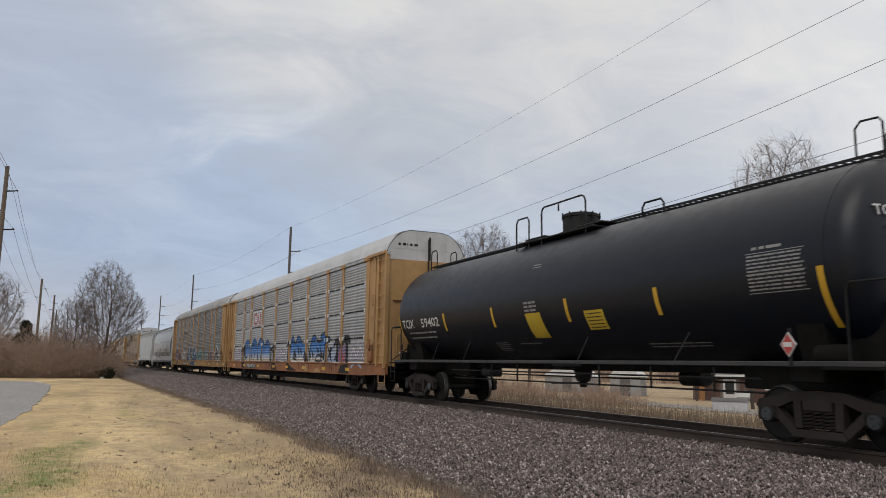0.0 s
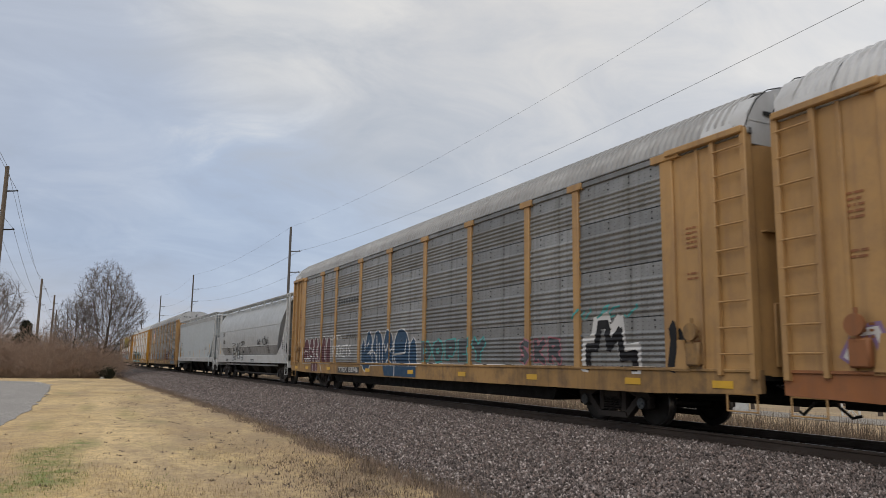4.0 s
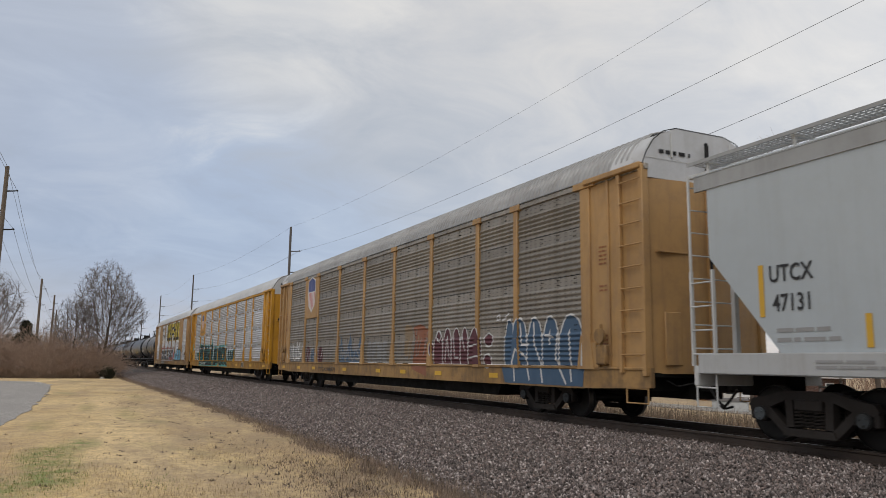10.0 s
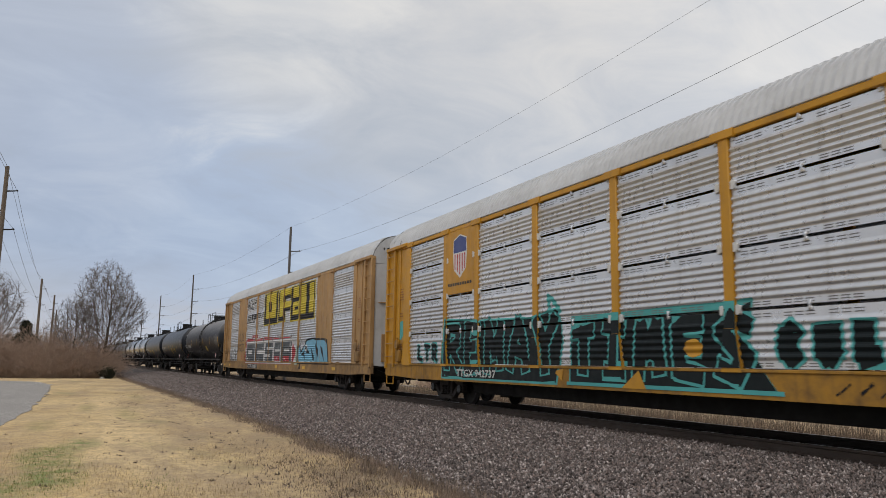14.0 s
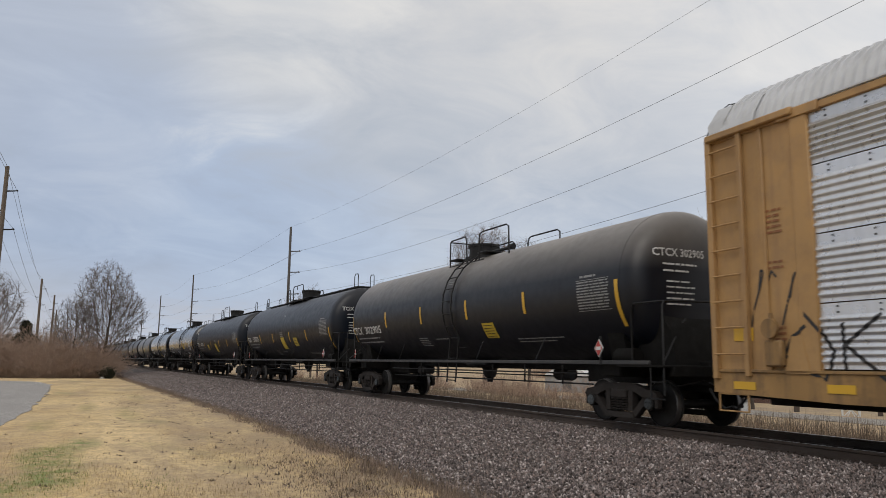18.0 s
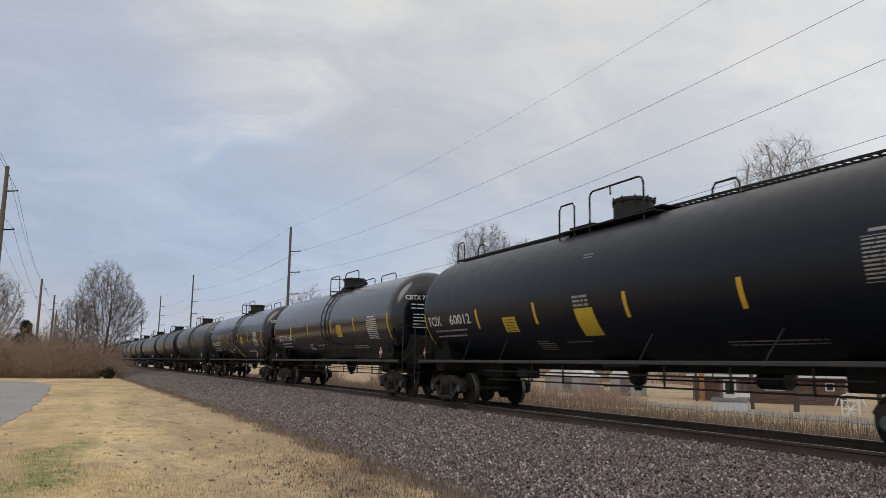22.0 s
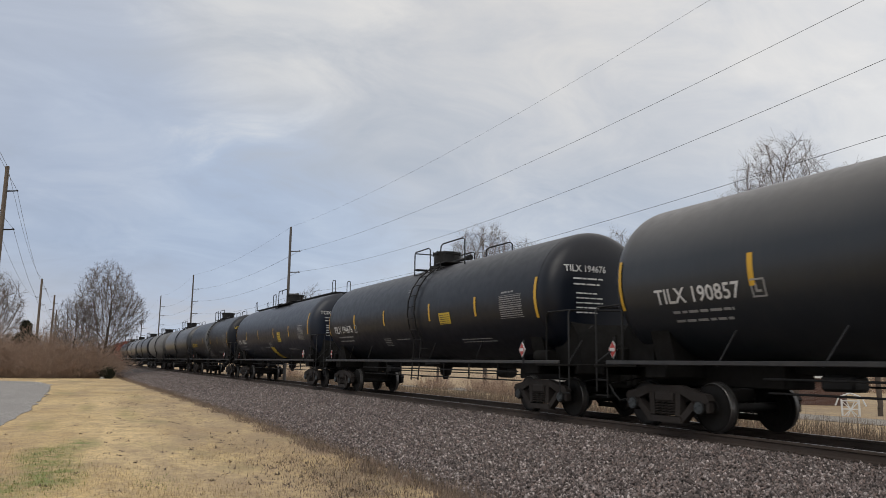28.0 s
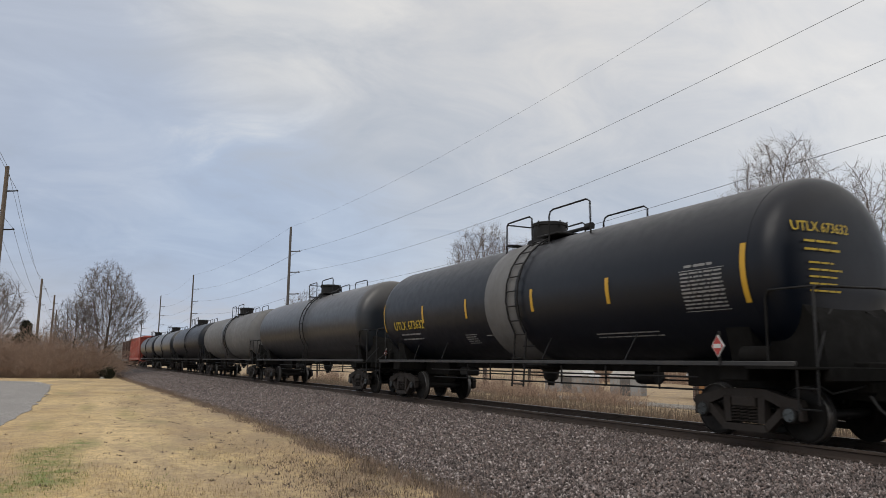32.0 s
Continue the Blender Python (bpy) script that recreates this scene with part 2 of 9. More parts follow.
def pieces(name, cols, rough=0.85, bump=0.4, grain=40.0, island=True):
    """Loose pieces that differ one from another in tone."""
    m, nodes, links, b = shader(name)
    if island:
        rnd = nodes.new("ShaderNodeNewGeometry").outputs["Random Per Island"]
    else:
        rnd = nodes.new("ShaderNodeObjectInfo").outputs["Random"]
    rp = nodes.new("ShaderNodeValToRGB")
    e = rp.color_ramp.elements
    while len(e) < len(cols):
        e.new(0.5)
    for i, (el, c) in enumerate(zip(e, cols)):
        el.position, el.color = i / (len(cols) - 1), (*c, 1)
    links.new(rnd, rp.inputs[0])
    col = mixed(nodes, links, noisy(nodes, links, grain, 4, 0.6), rp.outputs[0], tuple(0.6 * c for c in cols[0]))
    n = col.node
    n.inputs[0].default_value = 0.3
    links.new(col, b.inputs["Base Color"])
    b.inputs["Roughness"].default_value = rough
    return m


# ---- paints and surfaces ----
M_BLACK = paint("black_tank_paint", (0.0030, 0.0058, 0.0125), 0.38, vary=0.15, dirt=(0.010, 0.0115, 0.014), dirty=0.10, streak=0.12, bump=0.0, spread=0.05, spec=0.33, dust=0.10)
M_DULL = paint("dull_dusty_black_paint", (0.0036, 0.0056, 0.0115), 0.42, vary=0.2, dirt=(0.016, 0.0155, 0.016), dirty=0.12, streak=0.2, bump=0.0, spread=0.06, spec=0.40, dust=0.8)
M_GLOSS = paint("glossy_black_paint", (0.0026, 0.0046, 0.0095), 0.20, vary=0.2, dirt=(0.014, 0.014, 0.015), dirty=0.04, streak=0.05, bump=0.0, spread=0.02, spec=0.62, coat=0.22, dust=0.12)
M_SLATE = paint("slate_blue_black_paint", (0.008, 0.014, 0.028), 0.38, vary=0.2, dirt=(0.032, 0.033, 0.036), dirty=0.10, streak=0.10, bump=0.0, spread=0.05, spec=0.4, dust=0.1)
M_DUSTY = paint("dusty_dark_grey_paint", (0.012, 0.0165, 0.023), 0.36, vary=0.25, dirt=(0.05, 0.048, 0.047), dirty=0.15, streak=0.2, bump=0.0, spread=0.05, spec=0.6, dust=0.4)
M_PALE = paint("pale_weathered_grey_paint", (0.17, 0.17, 0.17), 0.6, vary=0.3, dirt=(0.08, 0.075, 0.07), dirty=0.5, streak=0.5, bump=0.06)
M_IRON = paint("black_ironwork", (0.007, 0.007, 0.0075), 0.6, vary=0.3, dirt=(0.025, 0.022, 0.02), dirty=0.25, streak=0.0, bump=0.1, spec=0.35)
M_UNDER = paint("grimy_underframe", (0.006, 0.0055, 0.005), 0.85, vary=0.4, dirt=(0.016, 0.014, 0.012), dirty=0.4, streak=0.1, bump=0.2, spec=0.2)
M_TRUCK = paint("grey_brown_cast_steel", (0.024, 0.0196, 0.0176), 0.75, vary=0.4, dirt=(0.031, 0.025, 0.0205), dirty=0.45, streak=0.0, bump=0.35, spec=0.3)
M_WHEEL = paint("dark_wheel_steel", (0.008, 0.0073, 0.007), 0.65, vary=0.4, dirt=(0.028, 0.022, 0.018), dirty=0.4, streak=0.0, bump=0.2, spec=0.3)
M_AXLECAP = paint("dusty_blue_grey_axle_cap", (0.045, 0.054, 0.060), 0.55, vary=0.4, dirt=(0.03, 0.025, 0.02), dirty=0.5, streak=0.0, bump=0.1, tint=0.5)
M_TREAD = paint("polished_tread_steel", (0.16, 0.155, 0.15), 0.38, metal=0.8, vary=0.2, dirty=0.1, streak=0.0, bump=0.05)
M_SILLINE = paint("worn_grey_edge_paint", (0.028, 0.029, 0.032), 0.5, vary=0.3, dirty=0.35, streak=0.0, bump=0.1)
M_YSTRIPE = paint("yellow_reflective_tape", (0.62, 0.36, 0.025), 0.45, vary=0.15, dirt=(0.25, 0.16, 0.05), dirty=0.25, streak=0.1, bump=0.02)
M_YPANEL = paint("yellow_stencil_panel", (0.60, 0.42, 0.03), 0.5, vary=0.15, dirt=(0.2, 0.15, 0.05), dirty=0.35, streak=0.2, bump=0.02)
M_WHITE = paint("white_stencil_paint", (0.62, 0.62, 0.61), 0.55, vary=0.15, dirt=(0.25, 0.24, 0.22), dirty=0.3, streak=0.1, bump=0.02)
M_GREYINK = paint("faded_stencil_paint", (0.30, 0.30, 0.30), 0.6, vary=0.2, dirty=0.3, streak=0.1, bump=0.02)
M_BLACKINK = paint("black_stencil_paint", (0.02, 0.02, 0.022), 0.55, vary=0.3, dirty=0.2, streak=0.0, bump=0.02)
M_REDINK = paint("red_placard", (0.45, 0.05, 0.045), 0.5, vary=0.2, dirty=0.2, streak=0.0, bump=0.02)
M_BLUEINK = paint("faded_blue_print", (0.05, 0.07, 0.22), 0.55, vary=0.2, dirty=0.2, streak=0.0, bump=0.02)
M_AMBER = paint("yellow_rack_paint", (0.53, 0.265, 0.022), 0.48, vary=0.2, dirt=(0.19, 0.10, 0.035), dirty=0.4, streak=0.5, bump=0.08, spec=0.35)
M_OCHRE = paint("faded_ochre_rack_paint", (0.43, 0.255, 0.10), 0.6, vary=0.25, dirt=(0.17, 0.10, 0.06), dirty=0.5, streak=0.6, bump=0.08)
M_RUSTY = paint("rusty_orange_sill", (0.30, 0.115, 0.04), 0.65, vary=0.35, dirt=(0.10, 0.06, 0.04), dirty=0.5, streak=0.4, bump=0.12)
M_AMBERSILL = paint("grimy_yellow_sill_paint", (0.38, 0.195, 0.028), 0.6, vary=0.35, dirt=(0.075, 0.05, 0.032), dirty=0.85, streak=0.8, bump=0.1, spec=0.3)
M_OCHRESILL = paint("grimy_ochre_sill_paint", (0.36, 0.215, 0.085), 0.65, vary=0.4, dirt=(0.085, 0.06, 0.045), dirty=0.9, streak=0.9, bump=0.1, spec=0.3)
M_ROOF = paint("white_roof_sheet", (0.52, 0.53, 0.545), 0.5, vary=0.15, dirt=(0.24, 0.23, 0.21), dirty=0.35, streak=0.35, bump=0.05)
M_ROOFDULL = paint("grimy_grey_roof_sheet", (0.36, 0.36, 0.36), 0.55, metal=0.3, vary=0.2, dirt=(0.16, 0.14, 0.12), dirty=0.5, streak=0.5, bump=0.05)
M_GALV = paint("galvanised_steel", (0.70, 0.715, 0.745), 0.32, metal=0.68, vary=0.16, dirt=(0.36, 0.355, 0.35), dirty=0.14, streak=0.5, bump=0.03, tint=0.10)
M_GALVGREY = paint("weathered_galvanised_steel", (0.50, 0.515, 0.53), 0.46, metal=0.5, vary=0.32, dirt=(0.21, 0.21, 0.215), dirty=0.6, streak=0.7, bump=0.1, tint=0.14, holes=(0.118, 0.0585, 0.28, 0.3, 0.5))
M_GALVDULL = paint("dull_grey_galvanised_steel", (0.33, 0.335, 0.335), 0.44, metal=0.55, vary=0.38, dirt=(0.105, 0.10, 0.095), dirty=0.7, streak=0.9, bump=0.1, tint=0.2, holes=(0.155, 0.075, 0.2, 0.22, 0.55))
M_GALVBROWN = paint("grimy_brown_galvanised_steel", (0.335, 0.305, 0.265), 0.48, metal=0.45, vary=0.36, dirt=(0.125, 0.105, 0.083), dirty=0.6, streak=0.8, bump=0.1, tint=0.16, holes=(0.20, 0.087, 0.42, 0.16, 0.6))
M_SLOT = paint("shaded_slot_grey", (0.17, 0.17, 0.17), 0.6, vary=0.2, dirty=0.3, streak=0.0, bump=0.0)
M_HOPGREY = paint("light_grey_hopper_paint", (0.40, 0.42, 0.435), 0.42, vary=0.14, dirt=(0.23, 0.225, 0.22), dirty=0.35, streak=0.55, bump=0.03)
M_HOPWHITE = paint("off_white_hopper_paint", (0.40, 0.44, 0.468), 0.5, vary=0.08, dirt=(0.27, 0.27, 0.265), dirty=0.2, streak=0.25, bump=0.02)
M_HOPBAND = paint("mid_grey_band_paint", (0.33, 0.34, 0.345), 0.55, vary=0.15, dirt=(0.16, 0.155, 0.15), dirty=0.35, streak=0.4, bump=0.03)
M_HOPLOW = paint("streaked_grey_slope_paint", (0.27, 0.275, 0.28), 0.5, vary=0.3, dirt=(0.11, 0.106, 0.106), dirty=0.6, streak=0.9, bump=0.04)
M_HOPSILL = paint("chalky_white_sill_paint", (0.42, 0.43, 0.435), 0.55, vary=0.12, dirt=(0.26, 0.24, 0.225), dirty=0.4, streak=0.6, bump=0.03)
M_POCKET = paint("grimy_brown_pocket_steel", (0.026, 0.0215, 0.0185), 0.75, vary=0.4, dirt=(0.065, 0.054, 0.045), dirty=0.5, streak=0.5, bump=0.2, spec=0.3)
M_CAGE = paint("grey_white_ironwork", (0.56, 0.57, 0.57), 0.55, vary=0.2, dirt=(0.24, 0.22, 0.19), dirty=0.4, streak=0.2, bump=0.08)
M_RED = paint("faded_red_paint", (0.42, 0.10, 0.075), 0.6, vary=0.25, dirt=(0.16, 0.08, 0.06), dirty=0.4, streak=0.5, bump=0.08)
M_BROWN = paint("brown_boxcar_paint", (0.10, 0.045, 0.032), 0.65, vary=0.3, dirt=(0.07, 0.05, 0.04), dirty=0.5, streak=0.5, bump=0.08)
M_RAILSIDE = paint("rusty_rail_side", (0.058, 0.041, 0.032), 0.8, vary=0.35, dirt=(0.05, 0.04, 0.035), dirty=0.5, streak=0.0, bump=0.4, grain=60)
M_RAILTOP = paint("worn_rail_head", (0.33, 0.32, 0.31), 0.33, metal=0.9, vary=0.2, dirty=0.15, streak=0.0, bump=0.05)
M_TIE = paint("creosoted_tie", (0.045, 0.035, 0.028), 0.9, vary=0.4, dirt=(0.09, 0.075, 0.06), dirty=0.5, streak=0.0, bump=0.6, grain=18, tint=0.2)
M_POLE = paint("grey_weathered_pole_wood", (0.17, 0.135, 0.105), 0.9, vary=0.35, dirt=(0.07, 0.055, 0.045), dirty=0.5, streak=0.6, bump=0.5)
M_STEELPOLE = paint("dull_brown_steel_pole", (0.115, 0.105, 0.10), 0.6, metal=0.2, vary=0.25, dirty=0.3, streak=0.3, bump=0.1)
M_WIRE = paint("dark_cable", (0.12, 0.12, 0.125), 0.5, metal=0.5, vary=0.2, dirty=0.1, streak=0.0, bump=0.0)
M_BARK = paint("grey_brown_bark", (0.105, 0.082, 0.066), 0.95, vary=0.4, dirt=(0.05, 0.04, 0.033), dirty=0.5, streak=0.3, bump=0.6, grain=12)
M_TWIG = pieces("bare_twigs", [(0.14, 0.108, 0.088), (0.21, 0.163, 0.132), (0.27, 0.212, 0.17)])
M_BRUSH = pieces("brown_brushwood", [(0.36, 0.25, 0.185), (0.50, 0.355, 0.265), (0.62, 0.46, 0.35), (0.42, 0.29, 0.215), (0.26, 0.175, 0.13)])
M_STONE = pieces("ballast_stones", [(0.05, 0.040, 0.036), (0.39, 0.315, 0.29), (0.145, 0.115, 0.106), (0.27, 0.217, 0.20), (0.72, 0.63, 0.59), (0.09, 0.072, 0.065), (0.38, 0.285, 0.25), (0.21, 0.168, 0.155)], grain=30)
M_DRYGRASS = pieces("dry_grass_blades", [(0.15, 0.115, 0.083), (0.20, 0.155, 0.115), (0.25, 0.20, 0.15), (0.16, 0.12, 0.085)], grain=4)
M_TURF = pieces("dormant_turf_blades", [(0.44, 0.31, 0.14), (0.66, 0.50, 0.25), (0.82, 0.66, 0.40), (0.52, 0.385, 0.185), (0.25, 0.175, 0.09)], grain=1.2)
M_GREENTURF = pieces("green_turf_blades", [(0.15, 0.19, 0.045), (0.25, 0.28, 0.075), (0.36, 0.36, 0.12)], grain=2)
M_LITTER = pieces("brown_leaf_litter", [(0.14, 0.102, 0.072), (0.32, 0.24, 0.165), (0.55, 0.43, 0.30), (0.20, 0.145, 0.10), (0.42, 0.31, 0.205)], grain=3)
M_WEED = pieces("brown_weed_stems", [(0.20, 0.148, 0.112), (0.30, 0.225, 0.168), (0.40, 0.31, 0.235), (0.23, 0.165, 0.125)], grain=4)
M_REDWEED = pieces("reddish_dry_weeds", [(0.24, 0.155, 0.105), (0.33, 0.235, 0.16), (0.42, 0.32, 0.22), (0.20, 0.12, 0.085)], grain=2)
M_CEDAR = pieces("dark_evergreen_sprays", [(0.025, 0.033, 0.018), (0.045, 0.052, 0.027), (0.065, 0.062, 0.035)], grain=3)


def ground_material():
    m, nodes, links, b = shader("dry_ground")
    def scaled(fac, k):
        f = nodes.new("ShaderNodeMath")
        f.operation = "MULTIPLY"
        f.inputs[1].default_value = k
        links.new(fac, f.inputs[0])
        return f.outputs[0]
    tan = mixed(nodes, links, noisy(nodes, links, 0.35, 6, 0.6, co="Object"), (0.50, 0.35, 0.165), (0.74, 0.55, 0.265))
    # bare worn earth in broad soft patches, matted thatch, brown and green tints
    tan = mixed(nodes, links, noisy(nodes, links, 0.16, 5, 0.6, (1, 1.6, 1), 0.50, 0.62), tan, (0.76, 0.57, 0.285))
    tan = mixed(nodes, links, scaled(noisy(nodes, links, 0.45, 7, 0.7, (0.6, 1.8, 1), 0.46, 0.62), 0.6), tan, (0.36, 0.265, 0.17))
    tan = mixed(nodes, links, scaled(noisy(nodes, links, 6.0, 8, 0.75, lo=0.46, hi=0.72), 0.7), tan, (0.27, 0.195, 0.125))
    tan = mixed(nodes, links, scaled(noisy(nodes, links, 0.27, 4, 0.6, (1, 1.4, 1), 0.58, 0.70), 0.6), tan, (0.22, 0.21, 0.09))
    # soil stain that widens towards the ballast, and a few green patches
    tc = nodes.new("ShaderNodeTexCoord")
    xyz = nodes.new("ShaderNodeSeparateXYZ")
    links.new(tc.outputs["Object"], xyz.inputs[0])

    def times(a, b):
        n = nodes.new("ShaderNodeMath")
        n.operation = "MULTIPLY"
        links.new(a, n.inputs[0]), links.new(b, n.inputs[1])
        return n.outputs[0]
    near = nodes.new("ShaderNodeMapRange")
    near.inputs[1].default_value, near.inputs[2].default_value, near.inputs[4].default_value = 0.6, 4.4, 0.75
    links.new(xyz.outputs[1], near.inputs[0])
    tan = mixed(nodes, links, times(near.outputs[0], noisy(nodes, links, 0.8, 7, 0.7, (0.7, 1.3, 1), 0.30, 0.58)), tan, (0.25, 0.18, 0.125))
    tan = mixed(nodes, links, times(near.outputs[0], scaled(noisy(nodes, links, 3.2, 8, 0.75, lo=0.52, hi=0.68), 0.8)), tan, (0.12, 0.085, 0.06))
    sand, green, olive, litter = (0.80, 0.60, 0.31), (0.155, 0.215, 0.045), (0.27, 0.24, 0.085), (0.165, 0.12, 0.082)
    for gx, gy, gu, gv, tint, most in ((-20.5, 0.55, 6.0, 1.0, sand, 0.8), (-33, 0.2, 9.0, 0.8, sand, 0.7), (-15.6, -0.75, 1.9, 0.6, green, 1.0), (-13.2, -0.55, 1.9, 0.55, green, 1.0), (-11.9, -1.4, 1.4, 0.8, green, 0.9),
                                       (-17.7, -0.25, 1.3, 0.42, green, 0.9), (-26.2, 0.9, 2.6, 0.4, olive, 0.8), (-30.5, -0.3, 3.0, 0.35, olive, 0.8), (-22.5, -1.3, 2.2, 0.4, olive, 0.7), (-38, 1.6, 4.0, 0.4, olive, 0.6),
                                       (-11.0, 3.65, 2.0, 0.55, litter, 0.6), (-9.6, 3.3, 1.2, 0.6, litter, 0.7)):
        mp = nodes.new("ShaderNodeMapping")
        mp.inputs["Location"].default_value = (-gx / gu, -gy / gv, 0)
        mp.inputs["Scale"].default_value = (1 / gu, 1 / gv, 0)
        links.new(tc.outputs["Object"], mp.inputs[0])
        dist = nodes.new("ShaderNodeVectorMath")
        dist.operation = "LENGTH"
        links.new(mp.outputs[0], dist.inputs[0])
        r = nodes.new("ShaderNodeMapRange")
        r.inputs[1].default_value, r.inputs[2].default_value, r.inputs[3].default_value, r.inputs[4].default_value = 0.35, 1.15, most, 0.0
        links.new(dist.outputs["Value"], r.inputs[0])
        tan = mixed(nodes, links, times(r.outputs[0], noisy(nodes, links, 2.2, 8, 0.75, lo=0.40, hi=0.56)), tan, tint)
    # clumps of darker thatch, a hand or two across
    tan = mixed(nodes, links, scaled(noisy(nodes, links, 2.4, 8, 0.75, (0.8, 1.3, 1), 0.50, 0.64), 0.55), tan, (0.30, 0.215, 0.125))
    # fine straw grain
    tan = mixed(nodes, links, scaled(noisy(nodes, links, 11.0, 7, 0.8, (1, 1, 1), 0.50, 0.60), 0.5), tan, (0.25, 0.18, 0.12))
    tan = mixed(nodes, links, scaled(noisy(nodes, links, 38.0, 4, 0.7, (1, 1, 1), 0.5, 0.75), 0.55), tan, (0.24, 0.175, 0.115))
    tan = mixed(nodes, links, scaled(noisy(nodes, links, 55.0, 3, 0.7, (1, 1, 1), 0.58, 0.8), 0.6), tan, (0.78, 0.64, 0.44))
    links.new(tan, b.inputs["Base Color"])
    b.inputs["Roughness"].default_value = 0.95
    bp = nodes.new("ShaderNodeBump")
    bp.inputs["Strength"].default_value, bp.inputs["Distance"].default_value = 0.6, 0.02
    links.new(noisy(nodes, links, 14, 6, 0.7, lo=0, hi=1), bp.inputs["Height"])
    links.new(bp.outputs[0], b.inputs["Normal"])
    return m


def gravel_material(name, lo, hi, size, deep=0.03, worn=0.0):
    """Crushed stone seen from afar: cells of differing tone with relief."""
    m, nodes, links, b = shader(name)
    tc = nodes.new("ShaderNodeTexCoord")
    v = nodes.new("ShaderNodeTexVoronoi")
    v.inputs["Scale"].default_value = 1 / size
    links.new(tc.outputs["Object"], v.inputs["Vector"])
    bw = nodes.new("ShaderNodeSeparateColor")
    links.new(v.outputs["Color"], bw.inputs[0])
    col = mixed(nodes, links, bw.outputs[0], lo, hi)
    # shade in the gaps between stones, put into the colour at cell rims
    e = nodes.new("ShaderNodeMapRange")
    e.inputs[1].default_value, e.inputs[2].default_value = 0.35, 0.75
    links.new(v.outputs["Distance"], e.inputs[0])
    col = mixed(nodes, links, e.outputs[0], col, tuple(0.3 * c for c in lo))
    if worn > 0:
        # broad bare patches where wheels have packed the stone
        f = nodes.new("ShaderNodeMath")
        f.operation = "MULTIPLY"
        f.inputs[1].default_value = worn
        links.new(noisy(nodes, links, 0.5, 7, 0.7, (0.5, 1.6, 1), 0.42, 0.62), f.inputs[0])
        col = mixed(nodes, links, f.outputs[0], col, tuple(0.66 * c for c in lo))
    links.new(col, b.inputs["Base Color"])
    b.inputs["Roughness"].default_value = 0.9
    bp = nodes.new("ShaderNodeBump")
    bp.invert = True
    bp.inputs["Strength"].default_value, bp.inputs["Distance"].default_value = 1.0, deep
    links.new(v.outputs["Distance"], bp.inputs["Height"])
    links.new(bp.outputs[0], b.inputs["Normal"])
    return m


M_GROUND = ground_material()
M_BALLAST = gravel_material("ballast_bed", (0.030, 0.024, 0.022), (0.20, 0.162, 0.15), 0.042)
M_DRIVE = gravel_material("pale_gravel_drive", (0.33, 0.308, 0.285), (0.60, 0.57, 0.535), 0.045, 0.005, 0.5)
M_LANE = gravel_material("pale_stone_lane", (0.30, 0.27, 0.235), (0.42, 0.385, 0.34), 0.05, 0.01)

# ---- the railway line: a long bend that straightens away from the eye ----
SPEED = 11.049
GROUND = -0.6
BEND = ((0, -1.662e-3), (60, 0.250e-3), (120, -0.0958e-3), (200, -0.0339e-3), (320, 0.0), (2000, 0.0))


def lay_line():
    """Tables of distance along the line against place, by adding up the bend."""
    u = np.arange(0, 900.01, 0.5)
    k = np.interp(u, [b[0] for b in BEND], [b[1] for b in BEND])
    slope = np.concatenate([[0], np.cumsum((k[1:] + k[:-1]) / 2 * 0.5)])
    y = 10.744 + np.concatenate([[0], np.cumsum((slope[1:] + slope[:-1]) / 2 * 0.5)])
    s = np.concatenate([[0], np.cumsum(np.hypot(0.5, np.diff(y)))])
    return s, u, y


LINE_S, LINE_U, LINE_Y = lay_line()


def on_line(s):
    """Place and heading (radians) at s metres along the line; s grows towards the camera's right."""
    if s >= 0:
        return s, 10.744, 0.0
    u, y = float(np.interp(-s, LINE_S, LINE_U)), float(np.interp(-s, LINE_S, LINE_Y))
    y2 = float(np.interp(u + 0.5, LINE_U, LINE_Y))
    return -u, y, -math.atan2(y2 - y, 0.5)


def beside(s, off, z=0.0):
    """A point off metres to the far side of the line (negative: the camera's side)."""
    x, y, a = on_line(s)
    return Vector((x - off * math.sin(a), y + off * math.cos(a), z))


def sweep(profile, s0, s1, step):
    """A closed profile of (offset, height), carried along the line."""
    sh = Shape()
    n = max(2, int((s1 - s0) / step) + 1)
    ring = [[beside(s0 + (s1 - s0) * i / (n - 1), o, z) for o, z in profile] for i in range(n)]
    return sh.rings(ring)


